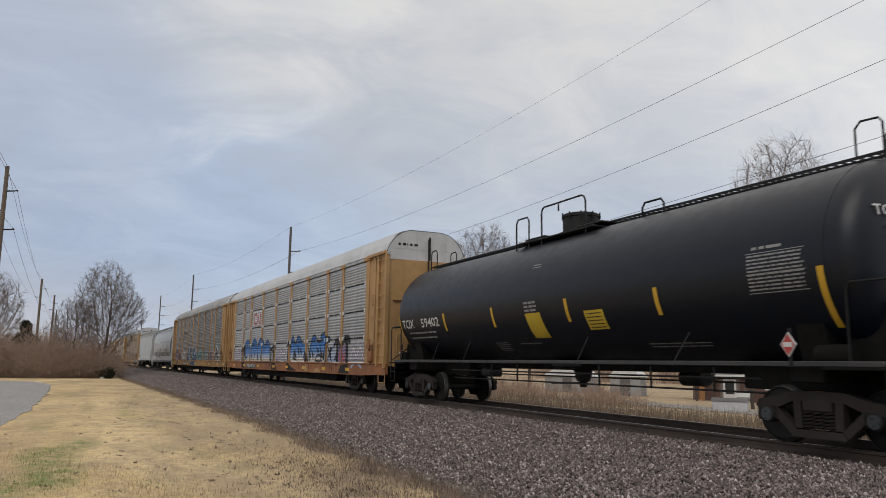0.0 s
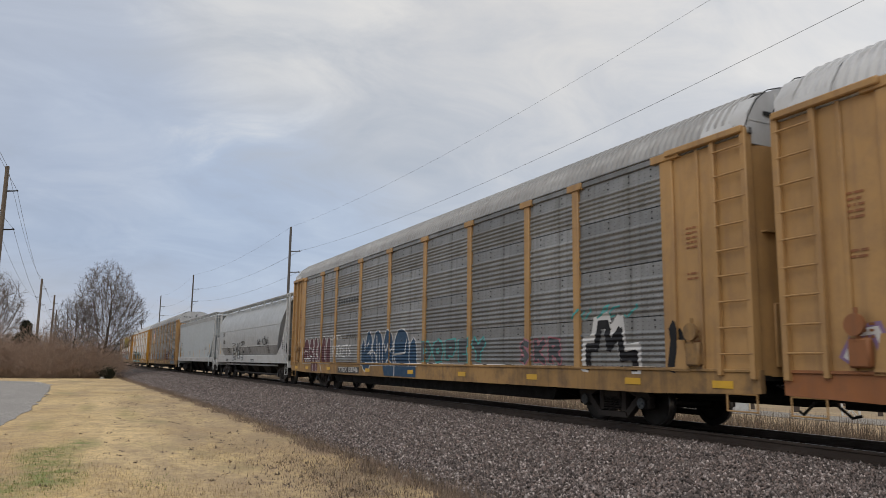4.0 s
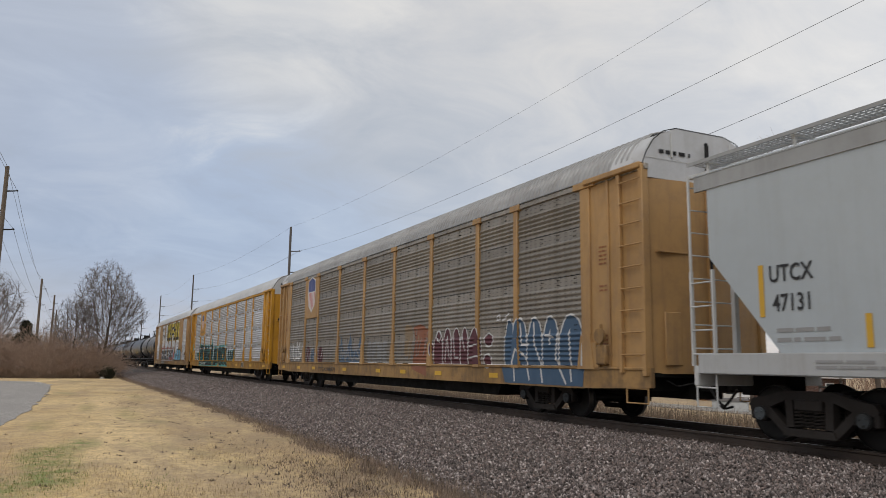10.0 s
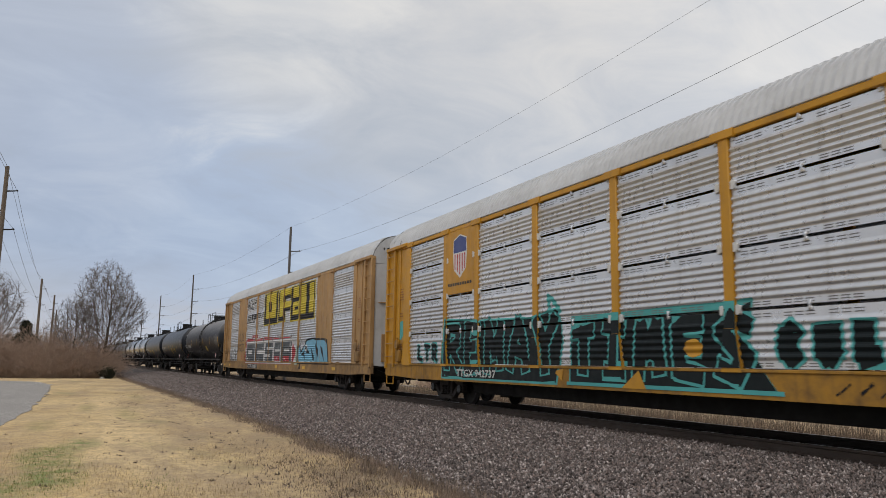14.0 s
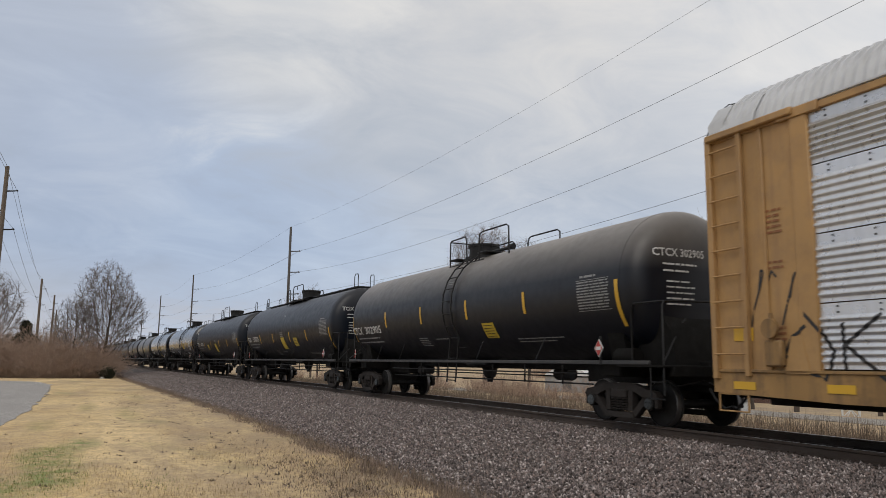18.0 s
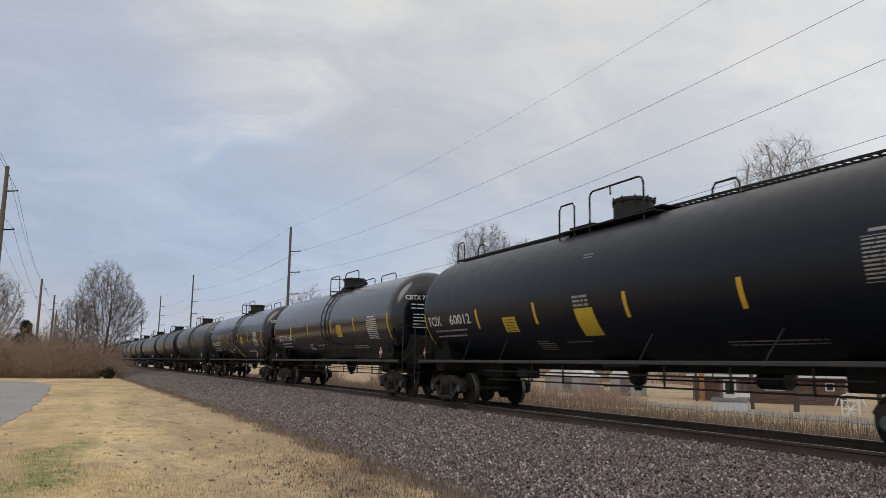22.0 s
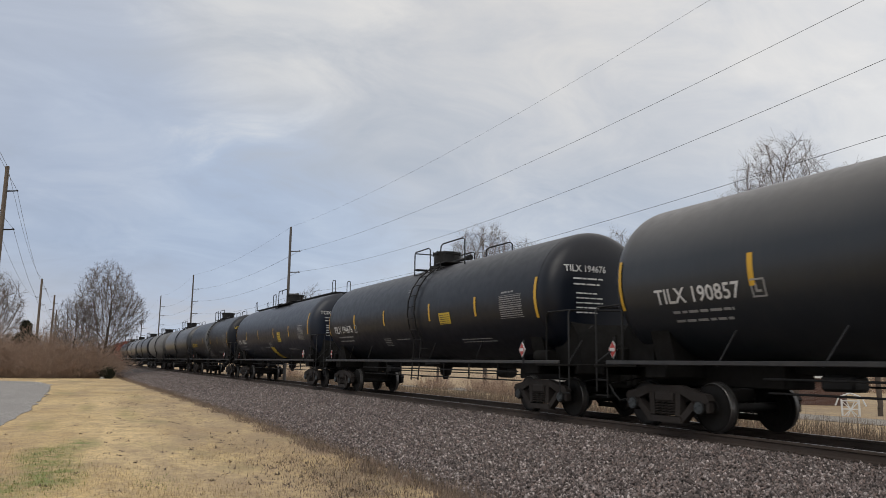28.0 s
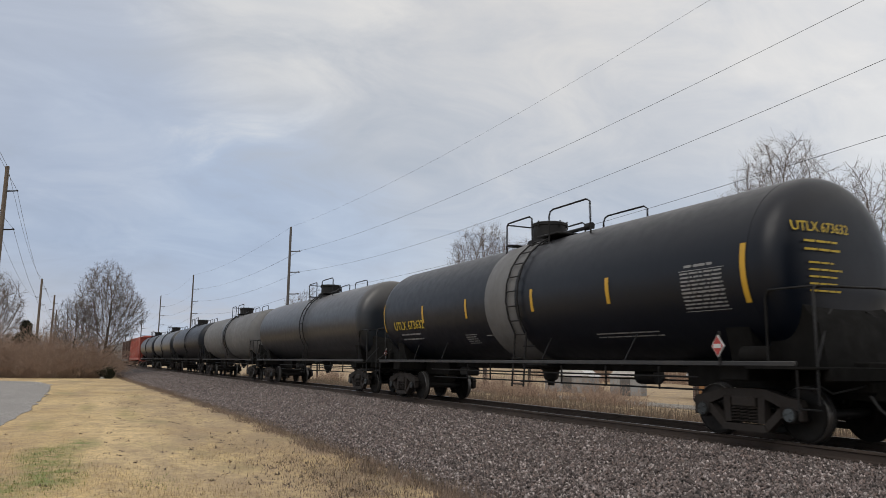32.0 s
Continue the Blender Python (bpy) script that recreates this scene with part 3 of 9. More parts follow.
def build_ground():
    # one sheet to the horizon, fine near the camera
    g = sorted(set([-2500, -1200, -600, -400, -300, -240] + list(range(-200, 61, 3)) + [100, 200, 500, 1200, 2500]))
    h = sorted(set([-2500, -1200, -500, -200, -100, -60] + list(range(-40, 65, 2)) + [90, 140, 250, 600, 1200, 2500]))
    sh = Shape()
    vs = []
    for x in g:
        for y in h:
            near = max(0, 1 - math.hypot(x + 30, y) / 120)
            z = GROUND + 0.03 * near * noise.noise((x * 0.06, y * 0.06, 0.3))
            d = y - beside(-max(0, -x), 0).y if x <= 0 else y - 10.7
            if d > 2:
                z = min(z, GROUND - 0.15 * min(1, (d - 2) / 3) - 1.25 * min(1, max(0, (d - 5) / 40)))
            vs.append((x, y, min(z, GROUND + 0.05)))
    n = len(h)
    sh.add(vs, [(i * n + j, (i + 1) * n + j, (i + 1) * n + j + 1, i * n + j + 1) for i in range(len(g) - 1) for j in range(n - 1)])
    solid("ground", sh, M_GROUND, "flat dry tan lawn and winter field", "ground", kind="structure")
    # ballast bank
    bank = [(-6.5, -0.85), (-6.15, -0.60), (-5.7, -0.52), (-4.4, -0.40), (-2.8, -0.28), (-1.75, -0.20), (-1.2, -0.19), (1.2, -0.19), (1.75, -0.20), (2.7, -0.30), (4.2, -0.75), (5.0, -1.2), (0, -1.5)]
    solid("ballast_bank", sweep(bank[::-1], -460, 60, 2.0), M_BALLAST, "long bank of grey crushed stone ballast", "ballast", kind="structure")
    # gravel drive
    knots = [(-10, -16), (-10, -7), (-14, -3.6), (-20, -2.35), (-27, -2.05), (-36, -2.15), (-47.6, -2.45), (-56, -2.9), (-63, -4.2), (-66, -7), (-67, -16)]
    edge = []
    for (xa, ya), (xb, yb) in zip(knots[:-1], knots[1:]):
        for i in range(14):
            t = i / 14
            x, y = xa + (xb - xa) * t, ya + (yb - ya) * t
            edge.append((x, y + (0.28 * noise.noise((x * 0.9, y * 0.9, 2.0)) + 0.03 * noise.noise((x * 3.1, y * 3.1, 5.0)) if y > -6.5 else 0)))
    edge.append(knots[-1])
    sh = Shape()
    sh.prism(edge, "z", GROUND - 0.2, GROUND + 0.022)
    solid("gravel_drive", sh, M_DRIVE, "worn pale grey gravel drive beside the lawn", "driveway", kind="structure")
    # pale lane beyond the track
    sh = Shape()
    rows = []
    for i in range(40):
        s = -75 + i * 2.2
        a, b = 19.5 + 0.25 * math.sin(s * 0.3), 25.5 + 0.3 * math.sin(s * 0.23)
        za, zb = -0.75 - 1.25 * (a - 5) / 40, -0.75 - 1.25 * (b - 5) / 40
        rows.append([beside(s, a, za - 0.2), beside(s, a, za + 0.03), beside(s, b, zb + 0.03), beside(s, b, zb - 0.2)])
    sh.rings(rows[::-1])
    solid("lane", sh, M_LANE, "pale crushed stone lane beyond the track", "lane", kind="structure")


def build_track():
    track = thing("railway_track", "single railway line with worn steel rails on ties", "railway track", kind="structure")
    for off in (-0.755, 0.755):
        head = [(-0.037, -0.04), (-0.037, -0.008), (-0.026, 0.0), (0.026, 0.0), (0.037, -0.008), (0.037, -0.04), (0.009, -0.052), (0.009, -0.135),
                (0.075, -0.155), (0.075, -0.17), (-0.075, -0.17), (-0.075, -0.155), (-0.009, -0.135), (-0.009, -0.052)]
        sh = sweep([(off + o, z) for o, z in head][::-1], -460, 60, 2.5)
        # the running surface is bright
        n = len(head)
        for i in range(len(sh.f)):
            if i % n in (n - 4 - 1 + 0, n - 4, n - 5, n - 6) and i < len(sh.f) - 2:
                zs = [sh.v[k][2] for k in sh.f[i]]
                if min(zs) > -0.01:
                    sh.mi[i] = 1
        part("rail", sh, [M_RAILSIDE, M_RAILTOP], track, "rusty steel rail with a bright worn head")
    sh = Shape().box(-0.115, 0.115, -1.3, 1.3, -0.36, -0.172, 0.012)
    tie = sh.mesh("tie")
    plate = Shape()
    for y in (-0.755, 0.755):
        plate.box(-0.09, 0.09, y - 0.19, y + 0.19, -0.176, -0.158, 0.004)
        for x in (-0.06, 0.06):
            for dy in (-0.095, 0.095):
                plate.box(x - 0.012, x + 0.012, y + dy - 0.015, y + dy + 0.015, -0.16, -0.135, 0.003)
    plate = plate.mesh("tie_plate")
    for i in range(290):
        s = 4 - i * 0.508
        x, y, a = on_line(s)
        m = pose(x, y, random.uniform(-0.012, 0.006), 0, 0, math.degrees(a) + random.uniform(-1.2, 1.2))
        part("tie", tie, M_TIE, track, m=m)
        if i < 110:
            part("tie_plate", plate, M_RAILSIDE, track, m=m)


build_ground()
build_track()


# ---- running gear ----
WHEEL_R = 0.43


def truck_meshes():
    sh = Shape()
    for sg in (-1, 1):
        y0, y1 = sg * 0.98, sg * 1.12
        # side frame: top chord, dropped ends, diagonals, columns and a spring seat
        top = [(-1.12, 0.56), (-1.05, 0.66), (-0.80, 0.70), (-0.42, 0.80), (0.42, 0.80), (0.80, 0.70), (1.05, 0.66), (1.12, 0.56), (1.06, 0.50), (0.74, 0.53), (0.40, 0.66), (-0.40, 0.66), (-0.74, 0.53), (-1.06, 0.50)]
        sh.prism(top, "y", y0, y1)
        for d in (-1, 1):
            sh.prism([(d * 0.92, 0.55), (d * 0.72, 0.55), (d * 0.30, 0.17), (d * 0.44, 0.13)], "y", y0, y1)
            sh.prism([(d * 0.42, 0.68), (d * 0.29, 0.68), (d * 0.27, 0.26), (d * 0.40, 0.26)], "y", y0, y1)
            sh.box(d * 1.10, d * 1.02, y0, y1, 0.34, 0.55, 0.02)
            sh.box(d * 0.78, d * 0.70, y0, y1, 0.36, 0.56, 0.02)
            sh.box(d * 0.99, d * 0.79, sg * 0.94, sg * 1.10, 0.50, 0.57, 0.015)
        sh.prism([(-0.46, 0.13), (0.46, 0.13), (0.42, 0.24), (-0.42, 0.24)], "y", sg * 0.95, sg * 1.15)
        sh.box(-0.24, 0.24, sg * 0.90, sg * 1.16, 0.50, 0.68, 0.03)
    sh.box(-0.20, 0.20, -0.95, 0.95, 0.48, 0.74, 0.03)
    sh.turned("z", [(0.72, 0.24), (0.80, 0.24)], 20)
    for d in (-1, 1):
        sh.box(d * 0.36, d * 0.28, -0.9, 0.9, 0.34, 0.44, 0.01)
        for sg in (-1, 1):
            sh.box(d * 0.42, d * 0.36, sg * 0.66, sg * 0.84, 0.30, 0.56, 0.02)
    truck = sh.mesh("truck", 35)
    sp = Shape()
    for x in (-0.17, 0.0, 0.17):
        for y in (-0.05, 0.05):
            for k in range(5):
                z = 0.255 + k * 0.05
                ring = [(x + 0.075 * math.cos(a), y + 0.062 * math.sin(a), z + 0.05 * a / 6.3) for a in [6.3 * i / 9 for i in range(10)]]
                sp.tube(ring, 0.014, 5)
    spring = sp.mesh("spring_nest")
    w = Shape()
    for sg in (-1, 1):
        prof = [(0.665, 0.10), (0.665, 0.13), (0.69, 0.16), (0.70, 0.33), (0.675, 0.36), (0.675, WHEEL_R + 0.025), (0.70, WHEEL_R + 0.027), (0.715, WHEEL_R + 0.004)]
        w.turned("y", [(sg * a, r) for a, r in (prof if sg > 0 else prof)], 40)
        w.slot = 1
        w.turned("y", [(sg * 0.716, WHEEL_R + 0.003), (sg * 0.81, WHEEL_R - 0.003), (sg * 0.818, WHEEL_R - 0.012)], 40, cap=False)
        w.slot = 0
        w.turned("y", [(sg * 0.817, WHEEL_R - 0.012), (sg * 0.817, WHEEL_R - 0.05), (sg * 0.80, 0.35), (sg * 0.735, 0.325), (sg * 0.755, 0.16), (sg * 0.84, 0.135), (sg * 0.84, 0.10)], 32)
        w.turned("y", [(sg * 0.84, 0.085), (sg * 0.97, 0.085), (sg * 0.97, 0.125), (sg * 1.13, 0.125), (sg * 1.145, 0.10)], 24)
        w.slot = 2
        w.turned("y", [(sg * 1.144, 0.10), (sg * 1.16, 0.10), (sg * 1.16, 0.02)], 24)
        for k in range(3):
            a = 2 * math.pi * k / 3
            w.box(math.cos(a) * 0.06 - 0.016, math.cos(a) * 0.06 + 0.016, sg * 1.158, sg * 1.182, math.sin(a) * 0.06 - 0.016, math.sin(a) * 0.06 + 0.016, 0.004)
        w.slot = 0
    w.turned("y", [(-0.7, 0.09), (-0.3, 0.082), (0.3, 0.082), (0.7, 0.09)], 16)
    wheel = w.mesh("wheelset", 35)
    return truck, spring, wheel


TRUCK_MESH, SPRING_MESH, WHEEL_MESH = truck_meshes()
WHEELSETS = []


def add_truck(car, x):
    t = part("truck", TRUCK_MESH, M_TRUCK, car, "cast steel railway truck, dusty brown", pose(x, 0, 0))
    for sg in (-1, 1):
        tagged(part("spring_nest", SPRING_MESH, M_TRUCK, t, m=pose(0, sg * 1.04, 0)), kind="stuff")
    for sg in (-1, 1):
        wheel = part("wheelset", WHEEL_MESH, [M_WHEEL, M_TREAD, M_AXLECAP], t, m=pose(sg * 0.889, 0, WHEEL_R))
        WHEELSETS.append((wheel, sg))


def add_coupler(car, half, inner, z=0.86, mat=None):
    """Draft gear, knuckle coupler, air hose and cut lever at each end."""
    for d in (-1, 1):
        sh = Shape()
        sh.box(d * inner, d * (half - 0.42), -0.24, 0.24, z - 0.20, z + 0.20, 0.02)
        sh.box(d * (half - 0.45), d * (half - 0.12), -0.09, 0.09, z - 0.09, z + 0.09, 0.02)
        sh.box(d * (half - 0.16), d * (half + 0.03), -0.15, 0.12, z - 0.17, z + 0.15, 0.04)
        part("coupler", sh, mat or M_UNDER, car, "rusty knuckle coupler")
        hose = Shape()
        hose.tube([(d * (half - 0.45), -0.36, z - 0.12), (d * (half - 0.3), -0.38, z - 0.3), (d * (half - 0.1), -0.36, z - 0.46), (d * (half + 0.02), -0.3, z - 0.42)], 0.025, 7)
        hose.tube([(d * (half - 0.5), -1.35, z + 0.02), (d * (half - 0.5), -1.1, z - 0.08), (d * (half - 0.5), -0.2, z + 0.05)], 0.014, 6)
        part("air_hose", hose, M_IRON, car, "black rubber air hose")


def ladder(x0, x1, y, z0, z1, rungs, r=0.016, stile=0.022, flat=True):
    sh = Shape()
    for x in (x0, x1):
        if flat:
            sh.box(x - 0.02, x + 0.02, y - 0.035, y + 0.035, z0, z1, 0.006)
        else:
            sh.cyl((x, y, z0), (x, y, z1), stile, 8)
    for i in range(rungs):
        z = z0 + (z1 - z0) * (i + 0.5) / rungs
        sh.cyl((x0, y - 0.02, z), (x1, y - 0.02, z), r, 7)
    return sh


# ---- lettering ----
def glyphs(text, size):
    """Outlines of built-in letters as points and faces, from the lower left."""
    cu = bpy.data.curves.new("letters", "FONT")
    cu.body, cu.size, cu.resolution_u, cu.offset = text, size, 2, size * 0.014
    ob = new("letters", cu)
    bpy.context.view_layer.update()
    me = ob.evaluated_get(bpy.context.evaluated_depsgraph_get()).to_mesh()
    bm = bmesh.new()
    bm.from_mesh(me)
    for k in range(1, 4):
        bmesh.ops.bisect_plane(bm, geom=bm.verts[:] + bm.edges[:] + bm.faces[:], plane_co=(0, size * 0.22 * k, 0), plane_no=(0, 1, 0))
    bm.verts.index_update()
    vs, fs = [tuple(v.co) for v in bm.verts], [tuple(v.index for v in f.verts) for f in bm.faces]
    bm.free()
    scene.collection.objects.unlink(ob)
    bpy.data.objects.remove(ob)
    return vs, fs


TANK_R, TANK_Z = 1.53, 2.76


def on_tank(u, w, lift=0.008, r=TANK_R, zc=TANK_Z):
    """A point on the tank's near side: u along the car, w the height round the shell from its mid line."""
    a = w / r
    return (u, -(r + lift) * math.cos(a), zc + (r + lift) * math.sin(a))


def on_side(y):
    return lambda u, w, lift=0.008: (u, y - lift, w)


def patch(sh, u0, u1, w0, w1, at, n=5, skew=0.0, lift=0.008):
    """A thin painted strip laid on a surface."""
    vs = []
    for i in range(n + 1):
        w = w0 + (w1 - w0) * i / n
        k = skew * (i / n - 0.5)
        vs += [at(u0 + k, w, lift), at(u1 + k, w, lift)]
    sh.add(vs, [(2 * i, 2 * i + 1, 2 * i + 3, 2 * i + 2) for i in range(n)])


def letter(sh, text, u, w, size, at, squeeze=1.0, lift=0.014, width=None):
    vs, fs = glyphs(text, size)
    if width:
        x0, x1 = min(v[0] for v in vs), max(v[0] for v in vs)
        squeeze, u = width / (x1 - x0), u - x0 * width / (x1 - x0)
    sh.add([at(u + x * squeeze, w + y, lift) for x, y, _ in vs], fs)


def bars(sh, u, w, width, rows, pitch, thick, at, gaps=3, ragged=0.25):
    """Rows of small print, as bars of its size."""
    for i in range(rows):
        x, end = u, u + width * (1 - ragged * random.random())
        while x < end - 0.02:
            run = min(end - x, width * random.uniform(0.12, 0.5) / max(1, gaps / 2))
            patch(sh, x, x + run, w - i * pitch - thick, w - i * pitch, at, 1)
            x += run + thick * random.uniform(0.5, 1.1)


# ---- tank cars ----
TANK_HALF, TANK_END, TANK_TRUCK = 9.375, 8.62, 7.25


HEAD = 0.56


def dish(sh, d, r, x, zc, n=40):
    rings = []
    for k in range(13):
        a = k / 12 * math.pi / 2
        rr, xx = r * max(math.cos(a), 0.0) ** 0.38, x + HEAD * math.sin(a) ** 0.8
        rr = max(rr, 0.001)
        rings.append([(d * xx, rr * math.cos(b) * d, zc + rr * math.sin(b)) for b in [2 * math.pi * i / n for i in range(n)]])
    sh.rings(rings, cap=False)


TANK_MARKS = {"tape": (-4.72, -1.85, 1.49, 4.30), "tape_w": -0.15, "end_w": -0.42, "mark": (-7.22, -4.76, -0.62), "number": None, "data": (5.7, 6.7, -0.10, -0.80),
              "square": (2.2, 2.8, -0.64, -0.16), "low": None, "shift": 0.0}


def tank_car(mark, number, body, style, label, band=None, ink=None, far=False, spec=None):
    """style: 'walkway' has a running board along the whole top, 'platform' a railed deck round the dome and a side ladder."""
    car = thing("tank_car", label, "tank car", "tank cars of the train")
    ink, tape = ink or M_WHITE, M_YSTRIPE
    spec = {**TANK_MARKS, **(spec or {})}
    # shell with plate joints and end heads
    sh = Shape()
    n, xs = 56, [-7.82, -7.80, -4.72, -4.70, -1.6, -1.58, 1.58, 1.60, 4.70, 4.72, 7.80, 7.82]
    seam = {1: 0.004, 2: 0.004, 3: -0.002, 4: -0.002}
    rings = []
    for i, x in enumerate(xs):
        r = TANK_R + (0.004 if (i // 2) % 2 else 0.0)
        rings.append([(x, r * math.cos(a), TANK_Z + r * math.sin(a)) for a in [2 * math.pi * k / n for k in range(n)]])
    sh.rings(rings, cap=False)
    dish(sh, 1, TANK_R, 7.82, TANK_Z, n)
    dish(sh, -1, TANK_R, 7.82, TANK_Z, n)
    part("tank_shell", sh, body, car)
    if band:
        sh = Shape()
        rings = []
        for x, r in ((-0.75, 0.0), (-0.72, 0.012), (-0.35, 0.03), (0.30, 0.03), (0.72, 0.012), (0.75, 0.0)):
            rings.append([(x, (TANK_R + 0.008 + r) * math.cos(a), TANK_Z + (TANK_R + 0.008 + r) * math.sin(a)) for a in [2 * math.pi * k / n for k in range(n)]])
        sh.rings(rings, cap=False)
        part("jacket_band", sh, band, car, "pale weathered band round the tank")
    # saddles, stub sills and side edge angle
    for d in (-1, 1):
        sh = Shape().box(d * 5.2, d * 8.95, -0.36, 0.36, 0.78, 1.24, 0.02)
        sh.box(d * 8.86, d * 8.98, -1.25, 1.25, 0.95, 1.16, 0.015)
        part("stub_sill", sh, M_UNDER, car)
        sh = Shape().box(d * 6.95, d * 7.55, -1.32, 1.32, 0.92, 1.22, 0.03)
        sh.prism([(-1.05, 1.2), (1.05, 1.2), (1.20, 1.85), (0.9, 1.60), (0.0, 1.36), (-0.9, 1.60), (-1.20, 1.85)], "x", d * 7.0, d * 7.5)
        part("saddle", sh, M_UNDER, car)
        part("head_block", Shape().prism([(d * 7.7, 1.15), (d * 8.72, 1.15), (d * 8.60, 1.80), (d * 8.30, 2.15), (d * 7.7, 2.15)], "y", -0.95, 0.95), M_UNDER, car, "dark steel block under the tank head")
    part("bottom_channel", Shape().box(-5.6, 5.6, -0.10, 0.10, 1.02, 1.21, 0.02), M_UNDER, car)
    for sg in (-1, 1):
        sh = Shape().box(-8.55, 8.55, sg * 1.40, sg * 1.46, 1.16, 1.24, 0.012)
        part("side_sill", sh, M_SILLINE, car, "thin worn steel side sill")
        if far:
            continue
        for x in (-5.6, -3.6, 1.7, 4.6):
            sh = Shape().cyl((x, sg * 1.43, 1.15), (x + 0.42, sg * 1.40, 1.72), 0.013, 6)
            part("brace", sh, M_SILLINE, car)
    # brake rods and piping under the tank
    sh = Shape()
    for y, z in ((-1.05, 0.96), (-0.95, 0.74), (0.5, 0.85)):
        sh.cyl((-5.0, y, z), (6.2, y, z), 0.018, 7)
    for x in (-2.6, -1.3, 2.0, 3.6, 5.2):
        sh.box(x - 0.012, x + 0.012, -1.07, -1.03, 0.72, 1.14, 0.004)
    sh.box(-4.6, -4.0, -0.3, 0.1, 0.78, 1.04, 0.05)
    sh.turned("x", [(3.0, 0.02), (3.0, 0.17), (3.6, 0.17), (3.6, 0.02)], 16, (0, 0.35, 0.92))
    part("brake_gear", sh, M_IRON, car, "black brake rods and pipes")
    sh = Shape().turned("z", [(1.26, 0.34), (1.05, 0.30), (1.0, 0.22), (0.78, 0.17), (0.74, 0.10), (0.62, 0.08)], 18)
    sh.box(-0.62, 0.62, -0.5, 0.5, 1.08, 1.24, 0.04)
    sh.cyl((0, -0.9, 0.72), (0, 0.1, 0.72), 0.02, 6)
    part("outlet_valve", sh, M_IRON, car, "black bottom outlet valve")
    # end decks and handrails
    for d in (-1, 1):
        sh = Shape()
        sh.box(d * 7.62, d * 8.95, -1.46, 1.46, 1.115, 1.16, 0.01)
        part("end_deck", sh, M_UNDER, car, "steel end platform grating")
        rail = Shape()
        for sg in (-1, 1):
            y = sg * 1.42
            rail.tube([(d * 8.05, y, 1.15), (d * 8.05, y, 2.22), (d * 8.12, y, 2.32), (d * 8.78, y, 2.32), (d * 8.88, y * 0.97, 2.32), (d * 8.9, y * 0.9, 2.30)], 0.02, 7)
            rail.tube([(d * 8.9, y, 0.62), (d * 8.9, y, 2.25), (d * 8.9, y * 0.97, 2.32), (d * 8.9, 0, 2.36)], 0.02, 7)
            rail.tube([(d * 8.9, y, 1.2), (d * 8.45, sg * 0.55, 1.95), (d * 8.4, sg * 0.4, 2.05)], 0.018, 6)
            for z in (0.55, 0.85):
                rail.cyl((d * 8.55, y, z), (d * 8.92, y, z), 0.014, 6)
            rail.cyl((d * 8.55, y, 0.5), (d * 8.55, y, 1.15), 0.016, 6)
        part("end_handrail", rail, M_IRON, car, "black pipe handrail")
        if not far:
            sh, at_x, at_y, at_z = Shape(), (7.12 if d > 0 else -8.72), (0.0 if d > 0 else 0.35), (0.0 if d > 0 else -0.02)
            sh.slot = 3
            sh.box(at_x - 0.03, at_x + 0.03, at_y - 1.47, at_y - 1.44, 1.15, 1.72, 0.005)
            for slot, ru, rw, y0, y1 in ((0, 0.135, 0.18, -1.475, -1.50), (1, 0.115, 0.155, -1.502, -1.508)):
                sh.slot = slot
                sh.prism([(at_x, at_z + 1.48 - rw), (at_x + ru, at_z + 1.48), (at_x, at_z + 1.48 + rw), (at_x - ru, at_z + 1.48)], "y", at_y + y0, at_y + y1)
            sh.slot = 2
            sh.box(at_x - 0.08, at_x + 0.08, at_y - 1.513, at_y - 1.508, at_z + 1.445, at_z + 1.515)
            part("hazard_placard", sh, [M_WHITE, M_REDINK, M_WHITE, M_IRON], car, "red and white diamond placard on a post")
        if not far and d > 0:
            part("end_box", Shape().turned("x", [(7.45, 0.02), (7.45, 0.15), (8.0, 0.15), (8.0, 0.02)], 14, (0, -1.25, 1.33)), M_UNDER, car, "black cylinder on the end deck")
    # brake wheel and valve at the rear end
    sh = Shape().box(-8.75, -8.45, -1.1, -0.6, 1.16, 1.5, 0.03)
    sh.cyl((-8.6, -1.15, 1.2), (-8.6, -1.15, 1.75), 0.02, 6)
    part("brake_box", sh, M_UNDER, car)
    # dome fittings
    top = TANK_Z + TANK_R
    dx, tall, wide = spec["shift"], 0.52 if spec["shift"] == 0 else 0.44, 0.45
    sh = Shape().turned("z", [(top - 0.10, 0.60), (top + 0.03, 0.58), (top + 0.05, wide), (top + tall - 0.11, wide), (top + tall - 0.09, wide + 0.02), (top + tall - 0.03, wide + 0.02), (top + tall, wide - 0.04), (top + tall, 0.02)], 28, (dx, 0, 0))
    for k in range(10):
        a = 2 * math.pi * k / 10
        bx, by = dx + (wide + 0.02) * math.cos(a), (wide + 0.02) * math.sin(a)
        sh.box(bx - 0.016, bx + 0.016, by - 0.016, by + 0.016, top + tall - 0.15, top + tall + 0.01, 0.005)
    part("dome", sh, M_IRON, car, "black valve housing on the tank top")
    if style == "walkway":
        sh = Shape()
        for y in (-0.36, -0.12, 0.12, 0.36):
            sh.box(-8.1, 8.1, y - 0.015, y + 0.015, top + 0.02, top + 0.065, 0.004)
        for i in range(107):
            x = -8.05 + i * 0.152
            if abs(x) > 0.75:
                sh.box(x - 0.014, x + 0.014, -0.34, 0.34, top + 0.03, top + 0.055)
        for d in (-1, 1):
            sh.box(d * 1.6, d * 0.7, -0.62, 0.62, top + 0.02, top + 0.06, 0.008)
        sh.box(-1.7, 1.6, -0.85, -0.42, top - 0.10, top - 0.06, 0.008)
